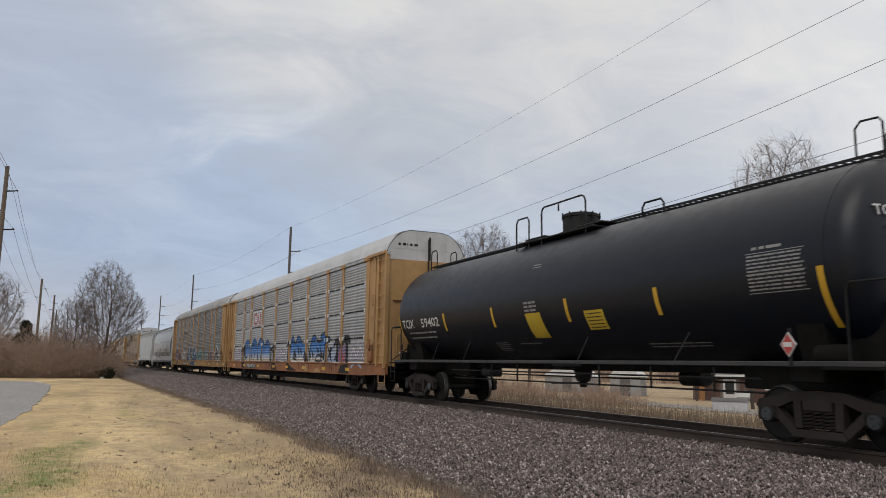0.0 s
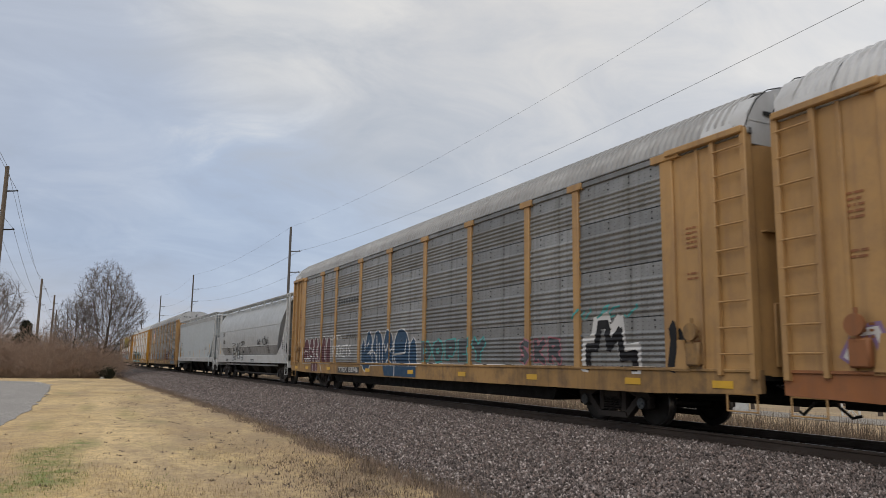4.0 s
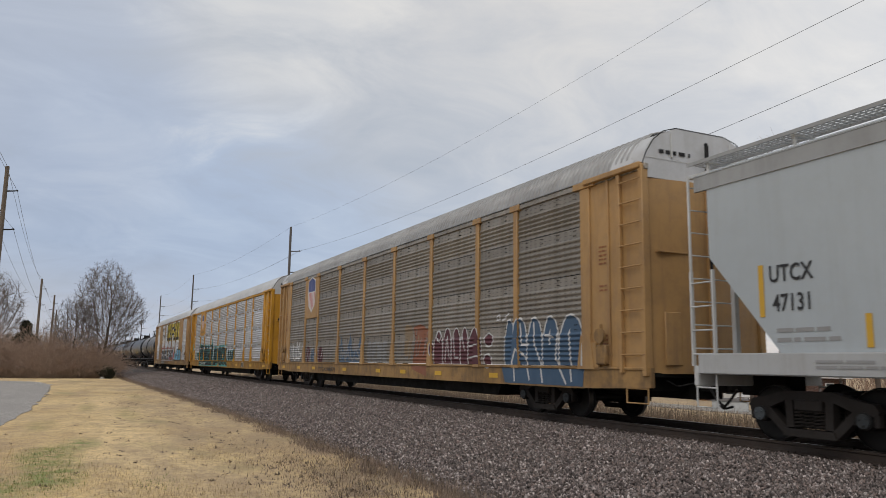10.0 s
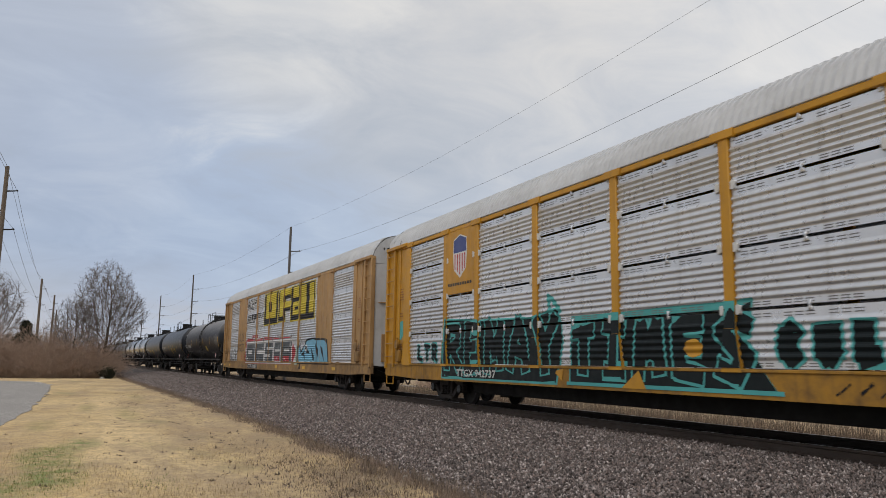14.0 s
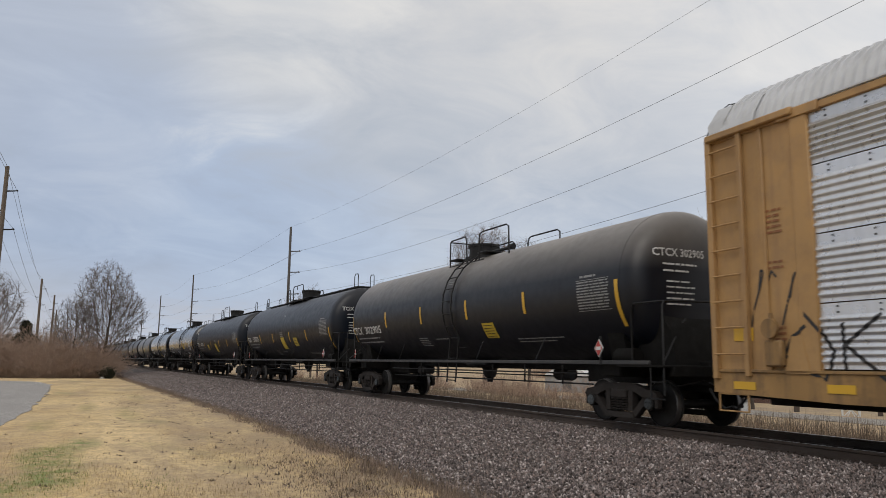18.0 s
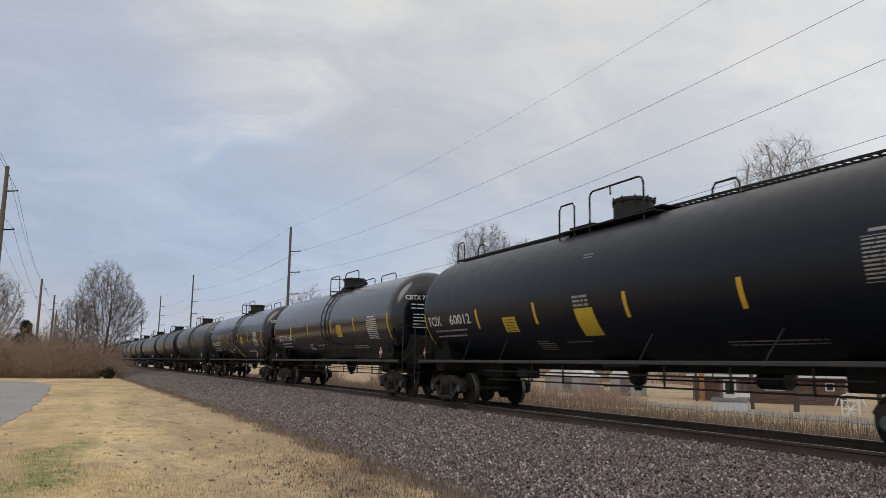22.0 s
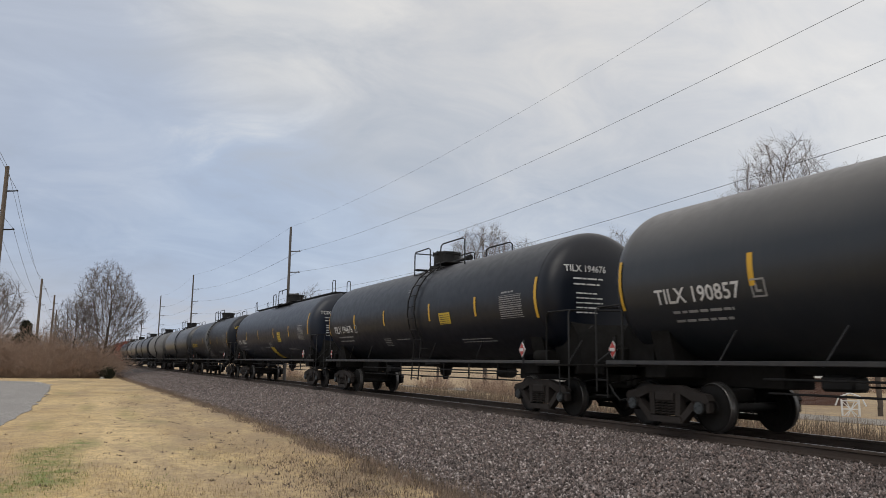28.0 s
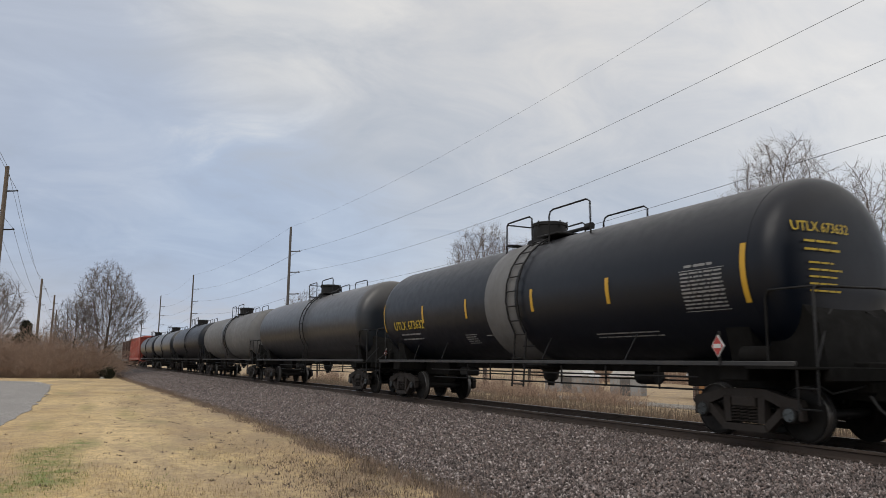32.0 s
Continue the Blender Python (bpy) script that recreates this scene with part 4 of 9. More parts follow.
        part("running_board", sh, M_IRON, car, "black steel running board along the top")
        for x in (-8.05, 8.05):
            for y in (-0.36, 0.36):
                rail = Shape().tube([(x, y, top - 0.06), (x, y, top + 0.5), (x + 0.06 * (1 if x < 0 else -1), y, top + 0.58), (x - 0.35 * math.copysign(1, x), y, top + 0.6), (x - 0.45 * math.copysign(1, x), y, top + 0.5), (x - 0.45 * math.copysign(1, x), y, top + 0.05)], 0.018, 7)
                part("end_hoop", rail, M_IRON, car, "black bent grab hoop")
        for x0, x1, h, y in ((-1.74, -1.13, 0.58, -0.8), (2.75, 3.4, 0.24, -0.42)):
            rail = Shape().tube([(x0, y, top - 0.3), (x0, y, top + h - 0.1), (x0 + 0.08, y, top + h), (x1 - 0.08, y, top + h), (x1, y, top + h - 0.1), (x1, y, top - 0.3)], 0.022, 7)
            part("grab_hoop", rail, M_IRON, car, "black bent grab hoop")
        rail = Shape()
        for y in (-0.8,):
            rail.cyl((0.2, y, top + 0.70), (0.2, y, top + 0.5), 0.02, 7)
            rail.tube([(-0.54, y, top - 0.3), (-0.54, y, top + 0.58), (-0.50, y, top + 0.66), (-0.42, y, top + 0.70), (1.12, y, top + 0.70), (1.22, y, top + 0.66), (1.27, y, top + 0.56), (1.28, y, top - 0.3)], 0.022, 7)
        part("dome_handrail", rail, M_IRON, car, "black pipe railing beside the dome")
    else:
        k = spec["shift"]
        dl, dr = (-0.82, 1.45) if k == 0 else (-1.05, 1.1)
        sh = Shape()
        for sg in (-1, 1):
            sh.box(dl - 0.04, dr, sg * 0.84, sg * 0.50, top - 0.27, top - 0.22, 0.01)
            for x in (dl + 0.2, 0.3 + k, dr - 0.2):
                sh.box(x - 0.03, x + 0.03, sg * 0.84, sg * 0.55, top - 0.42, top - 0.26, 0.008)
        sh.box(dl - 0.04, -0.58, -0.84, 0.84, top - 0.06, top - 0.02, 0.01)
        sh.box(0.55, dr, -0.75, 0.75, top - 0.02, top + 0.03, 0.01)
        part("deck", sh, M_IRON, car, "black steel deck round the dome")
        for sg in (-1, 1):
            y = sg * 0.82
            part("deck_rail", Shape().tube([(dl, y, top - 0.3), (dl, y, top + 0.49), (dl + 0.07, y, top + 0.56), (0.30 + k, y, top + 0.57), (0.42 + k, y, top + 0.5), (0.44 + k, y, top - 0.24)], 0.022, 7), M_IRON, car, "black pipe deck railing")
            part("grab_hoop", Shape().tube([(1.2 + k, y, top - 0.3), (1.2 + k, y, top + 0.42), (1.25 + k, y, top + 0.53), (1.38 + k, y, top + 0.57), (2.72 + k, y, top + 0.57), (2.84 + k, y, top + 0.5), (2.86 + k, y, top - 0.28)], 0.022, 7), M_IRON, car, "black bent pipe hoop beside the dome")
        part("cross_rail", Shape().tube([(dl, -0.82, top + 0.53), (dl, 0.82, top + 0.53)], 0.02, 7), M_IRON, car)
        part("vent_pipe", Shape().cyl((1.0 + k, -0.25, top + 0.08), (2.1 + k, -0.25, top + 0.08), 0.045, 10).turned("x", [(1.95 + k, 0.02), (1.95 + k, 0.085), (2.15 + k, 0.085), (2.15 + k, 0.02)], 12, (0, -0.25, top + 0.10)), M_IRON, car, "black valve pipe on the tank top")
        la, lb = (0.47, 0.99) if k == 0 else (0.06, 0.60)
        sh = Shape()
        for x in (la, lb):
            sh.tube([(x, -1.44, 0.62)] + [on_tank(x, w, 0.09) for w in (-0.9, -0.5, -0.1, 0.3, 0.7, 1.1, 1.5, 1.72)] + [(x, -0.84, top - 0.22)], 0.024, 6)
        for i in range(9):
            sh.cyl(on_tank(la, -1.25 + i * 0.34, 0.09), on_tank(lb, -1.25 + i * 0.34, 0.09), 0.016, 6)
        for z in (0.68, 0.98, 1.28):
            sh.cyl((la, -1.46, z), (lb, -1.46, z), 0.016, 6)
        part("side_ladder", sh, M_IRON, car, "black curved side ladder")
    # tape, panels and lettering on the shell
    if not far:
        tw, ew = spec["tape_w"], spec["end_w"]
        for u, w0, w1, wide in [(-7.95, ew - 0.48, ew + 0.48, 0.05)] + [(u, tw - 0.29, tw + 0.23, 0.055) for u in spec["tape"]] + [(7.74, ew - 0.48, ew + 0.48, 0.055)]:
            one = Shape()
            if abs(u) > 7.8:
                at = lambda a, w, lift=0.01: on_tank(a, w, lift + 0.006, TANK_R * (1 - min(1.0, max(0, abs(a) - 7.82) / HEAD) ** 2.5) ** 0.19)
            else:
                at = on_tank
            patch(one, u - wide, u + wide, w0, w1, at, 10)
            part("reflective_stripe", one, tape, car, "yellow reflective stripe")
        sh = Shape()
        u0, u1, w = spec["mark"]
        if spec["number"]:
            letter(sh, mark, u0, w, 0.38, on_tank, width=u1 - u0)
            letter(sh, number, spec["number"][0], w, 0.38, on_tank, width=spec["number"][1] - spec["number"][0])
            u1 = spec["number"][1]
        else:
            letter(sh, mark + " " + number, u0, w, 0.38, on_tank, width=u1 - u0)
        tagged(part("reporting_mark", sh, ink, car, "painted letters and number"), kind="stuff")
        sh = Shape()
        bars(sh, u0 + 0.35, w - 0.15, u1 - u0 - 0.4, 2, 0.17, 0.05, on_tank, 6)
        d0, d1, d2, d3 = spec["data"]
        bars(sh, d0, d2, d1 - d0, 10, (d2 - d3) / 10, (d2 - d3) / 10 * 0.45, on_tank, 4, 0.04)
        for w_line in (d2 + 0.03, (d2 + d3) / 2, d3 - 0.01):
            patch(sh, d0 - 0.02, d1 + 0.02, w_line - 0.006, w_line + 0.006, on_tank, 1, 0.0, 0.010)
        bars(sh, d0 + 0.1, d2 + 0.13, 0.7, 1, 0.1, 0.045, on_tank, 2)
        bars(sh, 3.5, tw - 0.92, 2.0, 2, 0.09, 0.03, on_tank, 4)
        bars(sh, -2.3, tw - 0.75, 0.7, 5, 0.07, 0.028, on_tank, 2)
        bars(sh, -1.1, tw - 0.8, 1.1, 1, 0.1, 0.03, on_tank, 3)
        bars(sh, 0.0, 0.72, 0.4, 2, 0.07, 0.022, on_tank, 1)
        if spec["low"]:
            bars(sh, spec["low"][0], spec["low"][3] + 0.27, 0.55, 3, 0.09, 0.05, on_tank, 1, 0.05)
        tagged(part("stencil_text", sh, M_WHITE if body is M_GLOSS else M_GREYINK, car, "rows of small white stencilling"), kind="stuff")
        for key, mat in (("square", M_YPANEL), ("low", M_YPANEL)):
            if spec[key]:
                u0, u1, w0, w1 = spec[key]
                sh = Shape()
                patch(sh, u0, u1, w0, w1, on_tank, 7, -0.04 if key == "low" else 0.0)
                plate = part("warning_panel", sh, mat, car, "square yellow warning panel" if key == "square" else "faded yellow warning panel")
                if key == "square":
                    ink_rows = Shape()
                    bars(ink_rows, u0 + 0.06, w1 - 0.06, u1 - u0 - 0.12, 5, (w1 - w0) / 5.6, (w1 - w0) / 22, lambda a, w, lift=0.0: on_tank(a, w, 0.013), 2, 0.05)
                    tagged(part("printed_rows", ink_rows, M_BLACKINK, plate, "small black print"), kind="stuff")
        if spec["square"] and not spec["number"]:
            sh = Shape()
            u0 = spec["mark"][1] + 0.22
            for q0, q1, w0, w1 in ((u0, u0 + 0.03, w - 0.03, w + 0.27), (u0 + 0.25, u0 + 0.28, w - 0.03, w + 0.27), (u0, u0 + 0.28, w - 0.03, w), (u0, u0 + 0.28, w + 0.24, w + 0.27), (u0 + 0.08, u0 + 0.2, w + 0.05, w + 0.09), (u0 + 0.08, u0 + 0.12, w + 0.05, w + 0.2)):
                patch(sh, q0, q1, w0, w1, on_tank, 2)
            part("framed_stencil", sh, M_GREYINK, car, "small framed white stencil")
        # lettering on the leading head
        def on_head(u, w, lift=0.01):
            rr = min(0.98, math.hypot(u, w) / TANK_R)
            a = math.acos(rr ** (1 / 0.38))
            return (7.82 + HEAD * math.sin(a) ** 0.8 + lift + 0.02, u, TANK_Z + w)
        sh = Shape()
        letter(sh, mark + " " + number, -1.12, 0.50, 0.22, on_head, 0.95, 0.02)
        bars(sh, -0.92, 0.36, 0.85, 2, 0.13, 0.035, lambda u, w, lift=0.02: on_head(u, w, 0.025), 3)
        bars(sh, -0.85, 0.02, 0.75, 5, 0.11, 0.03, lambda u, w, lift=0.02: on_head(u, w, 0.025), 3)
        tagged(part("head_mark", sh, ink, car, "painted letters and number"), kind="stuff")
    for d in (-1, 1):
        add_truck(car, d * TANK_TRUCK)
    add_coupler(car, TANK_HALF, 7.6)
    return car


# ---- auto racks ----
RACK_HALF = 14.72
POSTS = (-12.05, -9.25, -7.3, -4.38, -1.45, 1.45, 4.38, 7.3, 9.25, 12.05)
TIERS = (1.12, 2.05, 3.05, 4.07, 4.88)
# side sheets: flat strip below and above the ridges, gap between sheets
SHEETS = {"a": (0.05, 0.07, 0.055), "b": (0.05, 0.24, 0.018), "c": (0.06, 0.20, 0.018), "d": (0.10, 0.13, 0.050), "e": (0.05, 0.16, 0.018)}
RIDGES = {"a": 0.026, "b": 0.030, "c": 0.033, "d": 0.032, "e": 0.030}


def sheet_profile(tier, key):
    """Rows of (height, depth) up a rack side sheet: rounded ridges between flat strips."""
    low, high, gap = SHEETS[key]
    h = TIERS[tier + 1] - TIERS[tier] - gap
    waves = 7 if h > 0.9 else 6
    if key in "bcd":
        waves -= 1
    rows = [(0.0, 0.012), (low, 0.012)]
    for k in range(waves * 6 + 1):
        rows.append((low + 0.008 + (h - low - high - 0.016) * k / (waves * 6), 0.012 + RIDGES[key] * (0.5 - 0.5 * math.cos(2 * math.pi * k / 6))))
    return rows + [(h - high, 0.012), (h, 0.012)], h


def corrugated(width, tier, key):
    prof, h = sheet_profile(tier, key)
    sh = Shape()
    sh.rings([[(x, -d, z) for z, d in [(0, 0.0)] + prof + [(h, 0.0)]] for x in (-width / 2, width / 2)])
    low, high, gap = SHEETS[key]
    if gap > 0.03:
        # latch straps across the gap
        for x in (-width / 2 + 0.07, 0.0, width / 2 - 0.07):
            sh.box(x - 0.035, x + 0.035, -0.036, -0.008, h - 0.05, h + 0.012, 0.004)
            sh.box(x - 0.035, x + 0.035, -0.036, -0.008, h + gap - 0.012, h + gap + 0.05, 0.004)
            sh.box(x - 0.014, x + 0.014, -0.045, -0.02, h - 0.03, h + gap + 0.03, 0.004)
    sh.slot = 1
    n = max(2, int(width / 0.62))
    if key in "bce":
        for k in range(n):
            x = -width / 2 + width * (k + 0.5) / n
            for z in (h - high * 0.8, h - high * 0.28):
                sh.box(x - 0.014, x + 0.014, -0.024, -0.011, z - 0.014, z + 0.014, 0.004)
                if key == "c":
                    sh.box(x + 0.05, x + 0.075, -0.022, -0.011, z - 0.012, z + 0.012, 0.004)
    if key == "d":
        # punched slots in the flat strips
        for z in (low * 0.35, low * 0.75, h - high * 0.8, h - high * 0.45):
            x, k = -width / 2 + 0.12, 0
            while x < width / 2 - 0.3:
                if k % 4 != 3:
                    sh.box(x, x + 0.15, -0.0145, -0.010, z - 0.008, z + 0.008)
                x += 0.19
                k += 1
    return sh.mesh("side_panel", 50)


PANEL_MESHES = {}


def side_panel(car, x0, x1, tier, sg, mat, key):
    w = round(x1 - x0, 2)
    name = (w, tier, key)
    if name not in PANEL_MESHES:
        PANEL_MESHES[name] = corrugated(w, tier, key)
    part("side_panel", PANEL_MESHES[name], [mat, M_SLOT if key == "d" else M_UNDER], car, m=pose((x0 + x1) / 2, sg * 1.455, TIERS[tier] + 0.01, 0, 0, 0 if sg < 0 else 180))


def hinge_mesh():
    sh = Shape().box(-0.05, 0.05, -0.05, 0.0, -0.07, 0.07, 0.01)
    sh.cyl((0, -0.05, -0.08), (0, -0.05, 0.08), 0.02, 7)
    return sh.mesh("hinge")


HINGE_MESH = hinge_mesh()


def rung_mesh(half=0.34):
    sh = Shape().tube([(-half, 0.03, 0), (-half, -0.02, 0), (half, -0.02, 0), (half, 0.03, 0)], 0.016, 7)
    return sh.mesh("rung")


RUNG_MESH = rung_mesh()


def rack_profile(inset=0.0, n=6):
    """The end outline above the eaves: steep shoulders to a broad flat crown."""
    half = [(1.50, 4.98), (1.41, 5.20), (1.22, 5.49), (0.96, 5.70), (0.63, 5.80)]
    pts = [(-y, z) for y, z in half] + half[::-1]
    return [(y * (1 - inset), z - inset * 0.3) for y, z in pts]


def auto_rack(label, post_mat, panel_mat, sill_mat, key, posts=POSTS, style="plain", plated=(), roof_mat=None, chord=True):
    car = thing("auto_rack", label, "auto rack car", "auto racks of the train")
    # underframe: deep centre sill, cross bearers, brake gear
    roof_mat = roof_mat or M_ROOF
    sh = Shape()
    sh.box(-13.9, 13.9, -0.34, 0.34, 0.52, 0.98, 0.02)
    sh.prism([(-8.3, 0.95), (-7.9, 0.36), (7.9, 0.36), (8.3, 0.95)], "y", -1.2, 1.2)
    for d in (-1, 1):
        sh.box(d * 9.2, d * 10.6, -1.3, 1.3, 0.80, 1.0, 0.02)
        sh.box(d * 11.4, d * 13.7, -1.25, 1.25, 0.66, 0.95, 0.02)
    sh.box(-13.9, 13.9, -1.40, 1.40, 0.93, 1.02, 0.01)
    for i in range(9):
        x = -8 + i * 2
        sh.prism([(-1.38, 0.95), (-1.38, 0.66), (-0.6, 0.44), (0.6, 0.44), (1.38, 0.66), (1.38, 0.95)], "x", x - 0.06, x + 0.06)
    part("underframe", sh, M_UNDER, car)
    part("brake_rod", Shape().cyl((-8, -1.1, 0.62), (8, -1.1, 0.62), 0.025, 6), M_IRON, car, "black brake rod")
    part("brake_rod", Shape().cyl((-7, -0.8, 0.46), (7, -0.8, 0.46), 0.03, 6), M_IRON, car, "black brake rod")
    for x in (-6.2, -2.1, 2.1, 6.2):
        part("rod_hanger", Shape().box(x - 0.03, x + 0.03, -1.15, -0.75, 0.40, 0.95, 0.008), M_IRON, car)
    part("air_reservoir", Shape().turned("x", [(-1.6, 0.02), (-1.6, 0.20), (-0.2, 0.20), (-0.2, 0.02)], 16, (0, -0.98, 0.70)), M_UNDER, car, "grimy black air tank")
    part("brake_cylinder", Shape().turned("x", [(2.6, 0.02), (2.6, 0.16), (3.3, 0.16), (3.3, 0.02)], 16, (0, -0.98, 0.68)).box(3.3, 3.9, -1.02, -0.94, 0.64, 0.72, 0.01), M_UNDER, car, "grimy brake cylinder")
    for sg in (-1, 1):
        sh = Shape().prism([(-13.95, 1.10), (-13.95, 0.74), (-11.6, 0.66), (11.6, 0.66), (13.95, 0.74), (13.95, 1.10)], "y", sg * 1.40, sg * 1.50)
        sh.box(-13.9, 13.9, sg * 1.38, sg * 1.53, 1.06, 1.11, 0.01)
        part("side_sill", sh, sill_mat, car, "painted steel side sill")
        sh = Shape().box(-13.95, 13.95, sg * 1.40, sg * 1.51, 4.87, 4.99, 0.015)
        part("top_chord", sh, post_mat if chord else panel_mat, car)
        for i, x in enumerate(posts):
            wide = 0.16 if abs(x) > 11.5 else 0.09 if key == "c" else 0.11
            sh = Shape()
            sh.box(x - wide, x + wide, sg * 1.42, sg * 1.52, 1.08, 4.90, 0.015)
            sh.box(x - wide * 2.3, x + wide * 2.3, sg * 1.40, sg * 1.55, 4.85, 5.0, 0.012)
            if style == "flared":
                sh.prism([(x - wide, 1.75), (x + wide, 1.75), (x + wide * 1.8, 1.06), (x - wide * 1.8, 1.06)], "y", sg * 1.42, sg * 1.545)
            part("post", sh, post_mat, car)
            if key in "ad" and sg < 0:
                for z in TIERS[1:4]:
                    for e in (-1, 1):
                        if -12 < x + e * 0.2 < 12:
                            part("hinge", HINGE_MESH, M_WHITE if key == "a" else M_GALV, car, m=pose(x + e * (wide + 0.06), -1.47, z - 0.01))
        for i in range(len(posts) - 1):
            g = 0.12
            if i in plated:
                plate = Shape().box(posts[i] + 0.08, posts[i + 1] - 0.08, sg * 1.44, sg * 1.50, 1.09, 4.88, 0.01)
                for x in (posts[i] + 0.6, posts[i + 1] - 0.6):
                    plate.box(x - 0.015, x + 0.015, sg * 1.49, sg * 1.508, 1.1, 4.86)
                part("side_plate", plate, post_mat, car, "plain painted side plate")
                continue
            for tier in range(4):
                side_panel(car, posts[i] + g, posts[i + 1] - g, tier, sg, panel_mat, key)
        # solid end bays
        for d in (-1, 1):
            inner, outer = abs(posts[0]) + 0.15 if d < 0 else posts[-1] + 0.15, 13.86
            plate = part("end_bay", Shape().box(d * inner, d * outer, sg * 1.43, sg * 1.475, 1.08, 4.9, 0.01), post_mat, car, "solid painted end bay plate")
            part("stiffener", Shape().box(d * (inner + 0.55), d * (inner + 0.63), sg * 1.475, sg * 1.51, 1.08, 4.9, 0.01), post_mat, plate)
            part("stiffener", Shape().box(d * (outer - 0.72), d * (outer - 0.62), sg * 1.475, sg * 1.56, 1.0, 4.95, 0.012), post_mat, plate)
            part("corner_post", Shape().box(d * (outer - 0.06), d * (outer + 0.06), sg * 1.40, sg * 1.56, 0.95, 4.98, 0.012), post_mat, plate)
            part("eave_cap", Shape().box(d * (inner - 0.1), d * (outer + 0.02), sg * 1.42, sg * 1.60, 4.9, 5.02, 0.02), post_mat, plate)
            part("bay_foot", Shape().prism([(d * (inner - 0.02), 1.6), (d * (inner + 0.16), 1.6), (d * (inner + 0.30), 1.06), (d * (inner - 0.14), 1.06)], "y", sg * 1.47, sg * 1.53), post_mat, plate)
            if sg < 0:
                ink_rows = Shape()
                for z, rows in ((3.55, 5), (2.75, 2), (1.75, 3)):
                    bars(ink_rows, d * (inner + 0.42) - 0.14, z, 0.30, rows, 0.085, 0.035, on_side(-1.478), 2, 0.1)
                tagged(part("stencil_text", ink_rows, M_RUSTY, plate, "small dark stencilled lines"), kind="stuff")
            for i in range(9):
                part("rung", RUNG_MESH, post_mat, car, m=pose(d * (outer - 0.32), sg * 1.53, 1.35 + i * 0.42, 0, 0, 0 if sg < 0 else 180))
            lad = Shape()
            lad.tube([(d * (outer - 0.6), sg * 1.48, 1.0), (d * (outer - 0.6), sg * 1.48, 0.45), (d * outer, sg * 1.48, 0.45), (d * outer, sg * 1.48, 1.0)], 0.018, 6)
            lad.cyl((d * (outer - 0.6), sg * 1.48, 0.72), (d * outer, sg * 1.48, 0.72), 0.016, 6)
            part("stirrup_step", lad, post_mat, car, "bent stirrup step")
            jack = Shape()
            jack.box(d * (inner + 0.28), d * (inner + 0.60), sg * 1.49, sg * 1.62, 1.15, 1.55, 0.03)
            jack.turned("y", [(sg * 1.60, 0.02), (sg * 1.60, 0.15), (sg * 1.66, 0.15), (sg * 1.66, 0.02)], 14, (d * (inner + 0.45), 0, 1.72))
            jack.cyl((d * (inner + 0.45), sg * 1.6, 1.5), (d * (inner + 0.45), sg * 1.6, 1.95), 0.03, 6)
            part("latch_gear", jack, sill_mat, car, "rusty door latch gear")
    # ribbed roof
    sh = Shape()
    rings, x, k = [], -13.6, 0
    prof = rack_profile()
    while x < 13.61:
        lift = 0.042 if (k // 2) % 2 else 0.0
        rings.append([(x, y, z) for y, z in prof[:1]] + [(x, y + lift * 0.5 * math.copysign(1, y), z + lift) for y, z in prof[1:-1]] + [(x, y, z) for y, z in prof[-1:]])
        x += 0.025 if k % 2 else 0.06
        k += 1
    sh.rings(rings[::-1], close=False, cap=False)
    part("roof_edge", Shape().box(-13.6, 13.6, -1.525, -1.47, 4.995, 5.03, 0.008), M_GALVDULL if key in "bc" else M_ROOF, car, "thin roof edge angle")
    part("roof", sh, roof_mat, car, "pale ribbed roof sheet")
    # end doors with white upper plates
    for d in (-1, 1):
        sh = Shape()
        rows = []
        for y in [-1.42 + 2.84 * i / 14 for i in range(15)]:
            bulge = 0.13 * (1 - (y / 1.42) ** 2)
            rows.append([(d * (13.86 + bulge), y, 1.0), (d * (13.86 + bulge), y, 4.72), (d * 13.70, y, 4.72), (d * 13.70, y, 1.0)])
        sh.rings(rows if d < 0 else rows[::-1])
        sh.box(d * 13.98, d * 14.03, -0.03, 0.03, 1.0, 4.7)
        part("end_door", sh, M_ROOF if key == "e" and d > 0 else post_mat, car, "painted folding end door")
        sh = Shape()
        cap = [(-1.46, 4.73), (1.46, 4.73), (1.47, 5.22), (1.22, 5.56), (0.66, 5.80), (-0.66, 5.80), (-1.22, 5.56), (-1.47, 5.22)]
        sh.prism(cap, "x", d * 13.55, d * 13.90)
        part("end_cap", sh, M_ROOF, car, "white upper end plate with black letters")
        sh = Shape()
        prof = rack_profile(-0.012)
        sh.tube([(d * 13.90, y, z) for y, z in prof], 0.010, 6)
        sh.box(d * 13.9, d * 13.93, 0.10, 0.16, 4.75, 5.6)
        bars(sh, -1.1, 5.32, 1.0, 1, 0.1, 0.08, lambda u, w, lift=0.0, d=d: (d * 13.915, u * d, w), 5)
        part("end_trim", sh, M_IRON, car, "black edge seal")
        for y in (-0.78, 0.78):
            part("cap_iron", Shape().box(d * 13.90, d * 13.925, y - 0.02, y + 0.02, 5.18, 5.66, 0.004), M_CAGE, car, "pale strap on the end plate")
        part("cap_seam", Shape().box(d * 13.90, d * 13.908, -1.44, 1.44, 5.12, 5.135), M_CAGE, car)
        part("lock_rod", Shape().cyl((d * 14.05, 0.02, 1.0), (d * 14.05, 0.02, 5.5), 0.028, 8), M_IRON, car, "black upright locking rod")
        part("door_ledge", Shape().box(d * 13.88, d * 13.99, -1.25, -0.35, 3.28, 3.31, 0.004), post_mat, car)
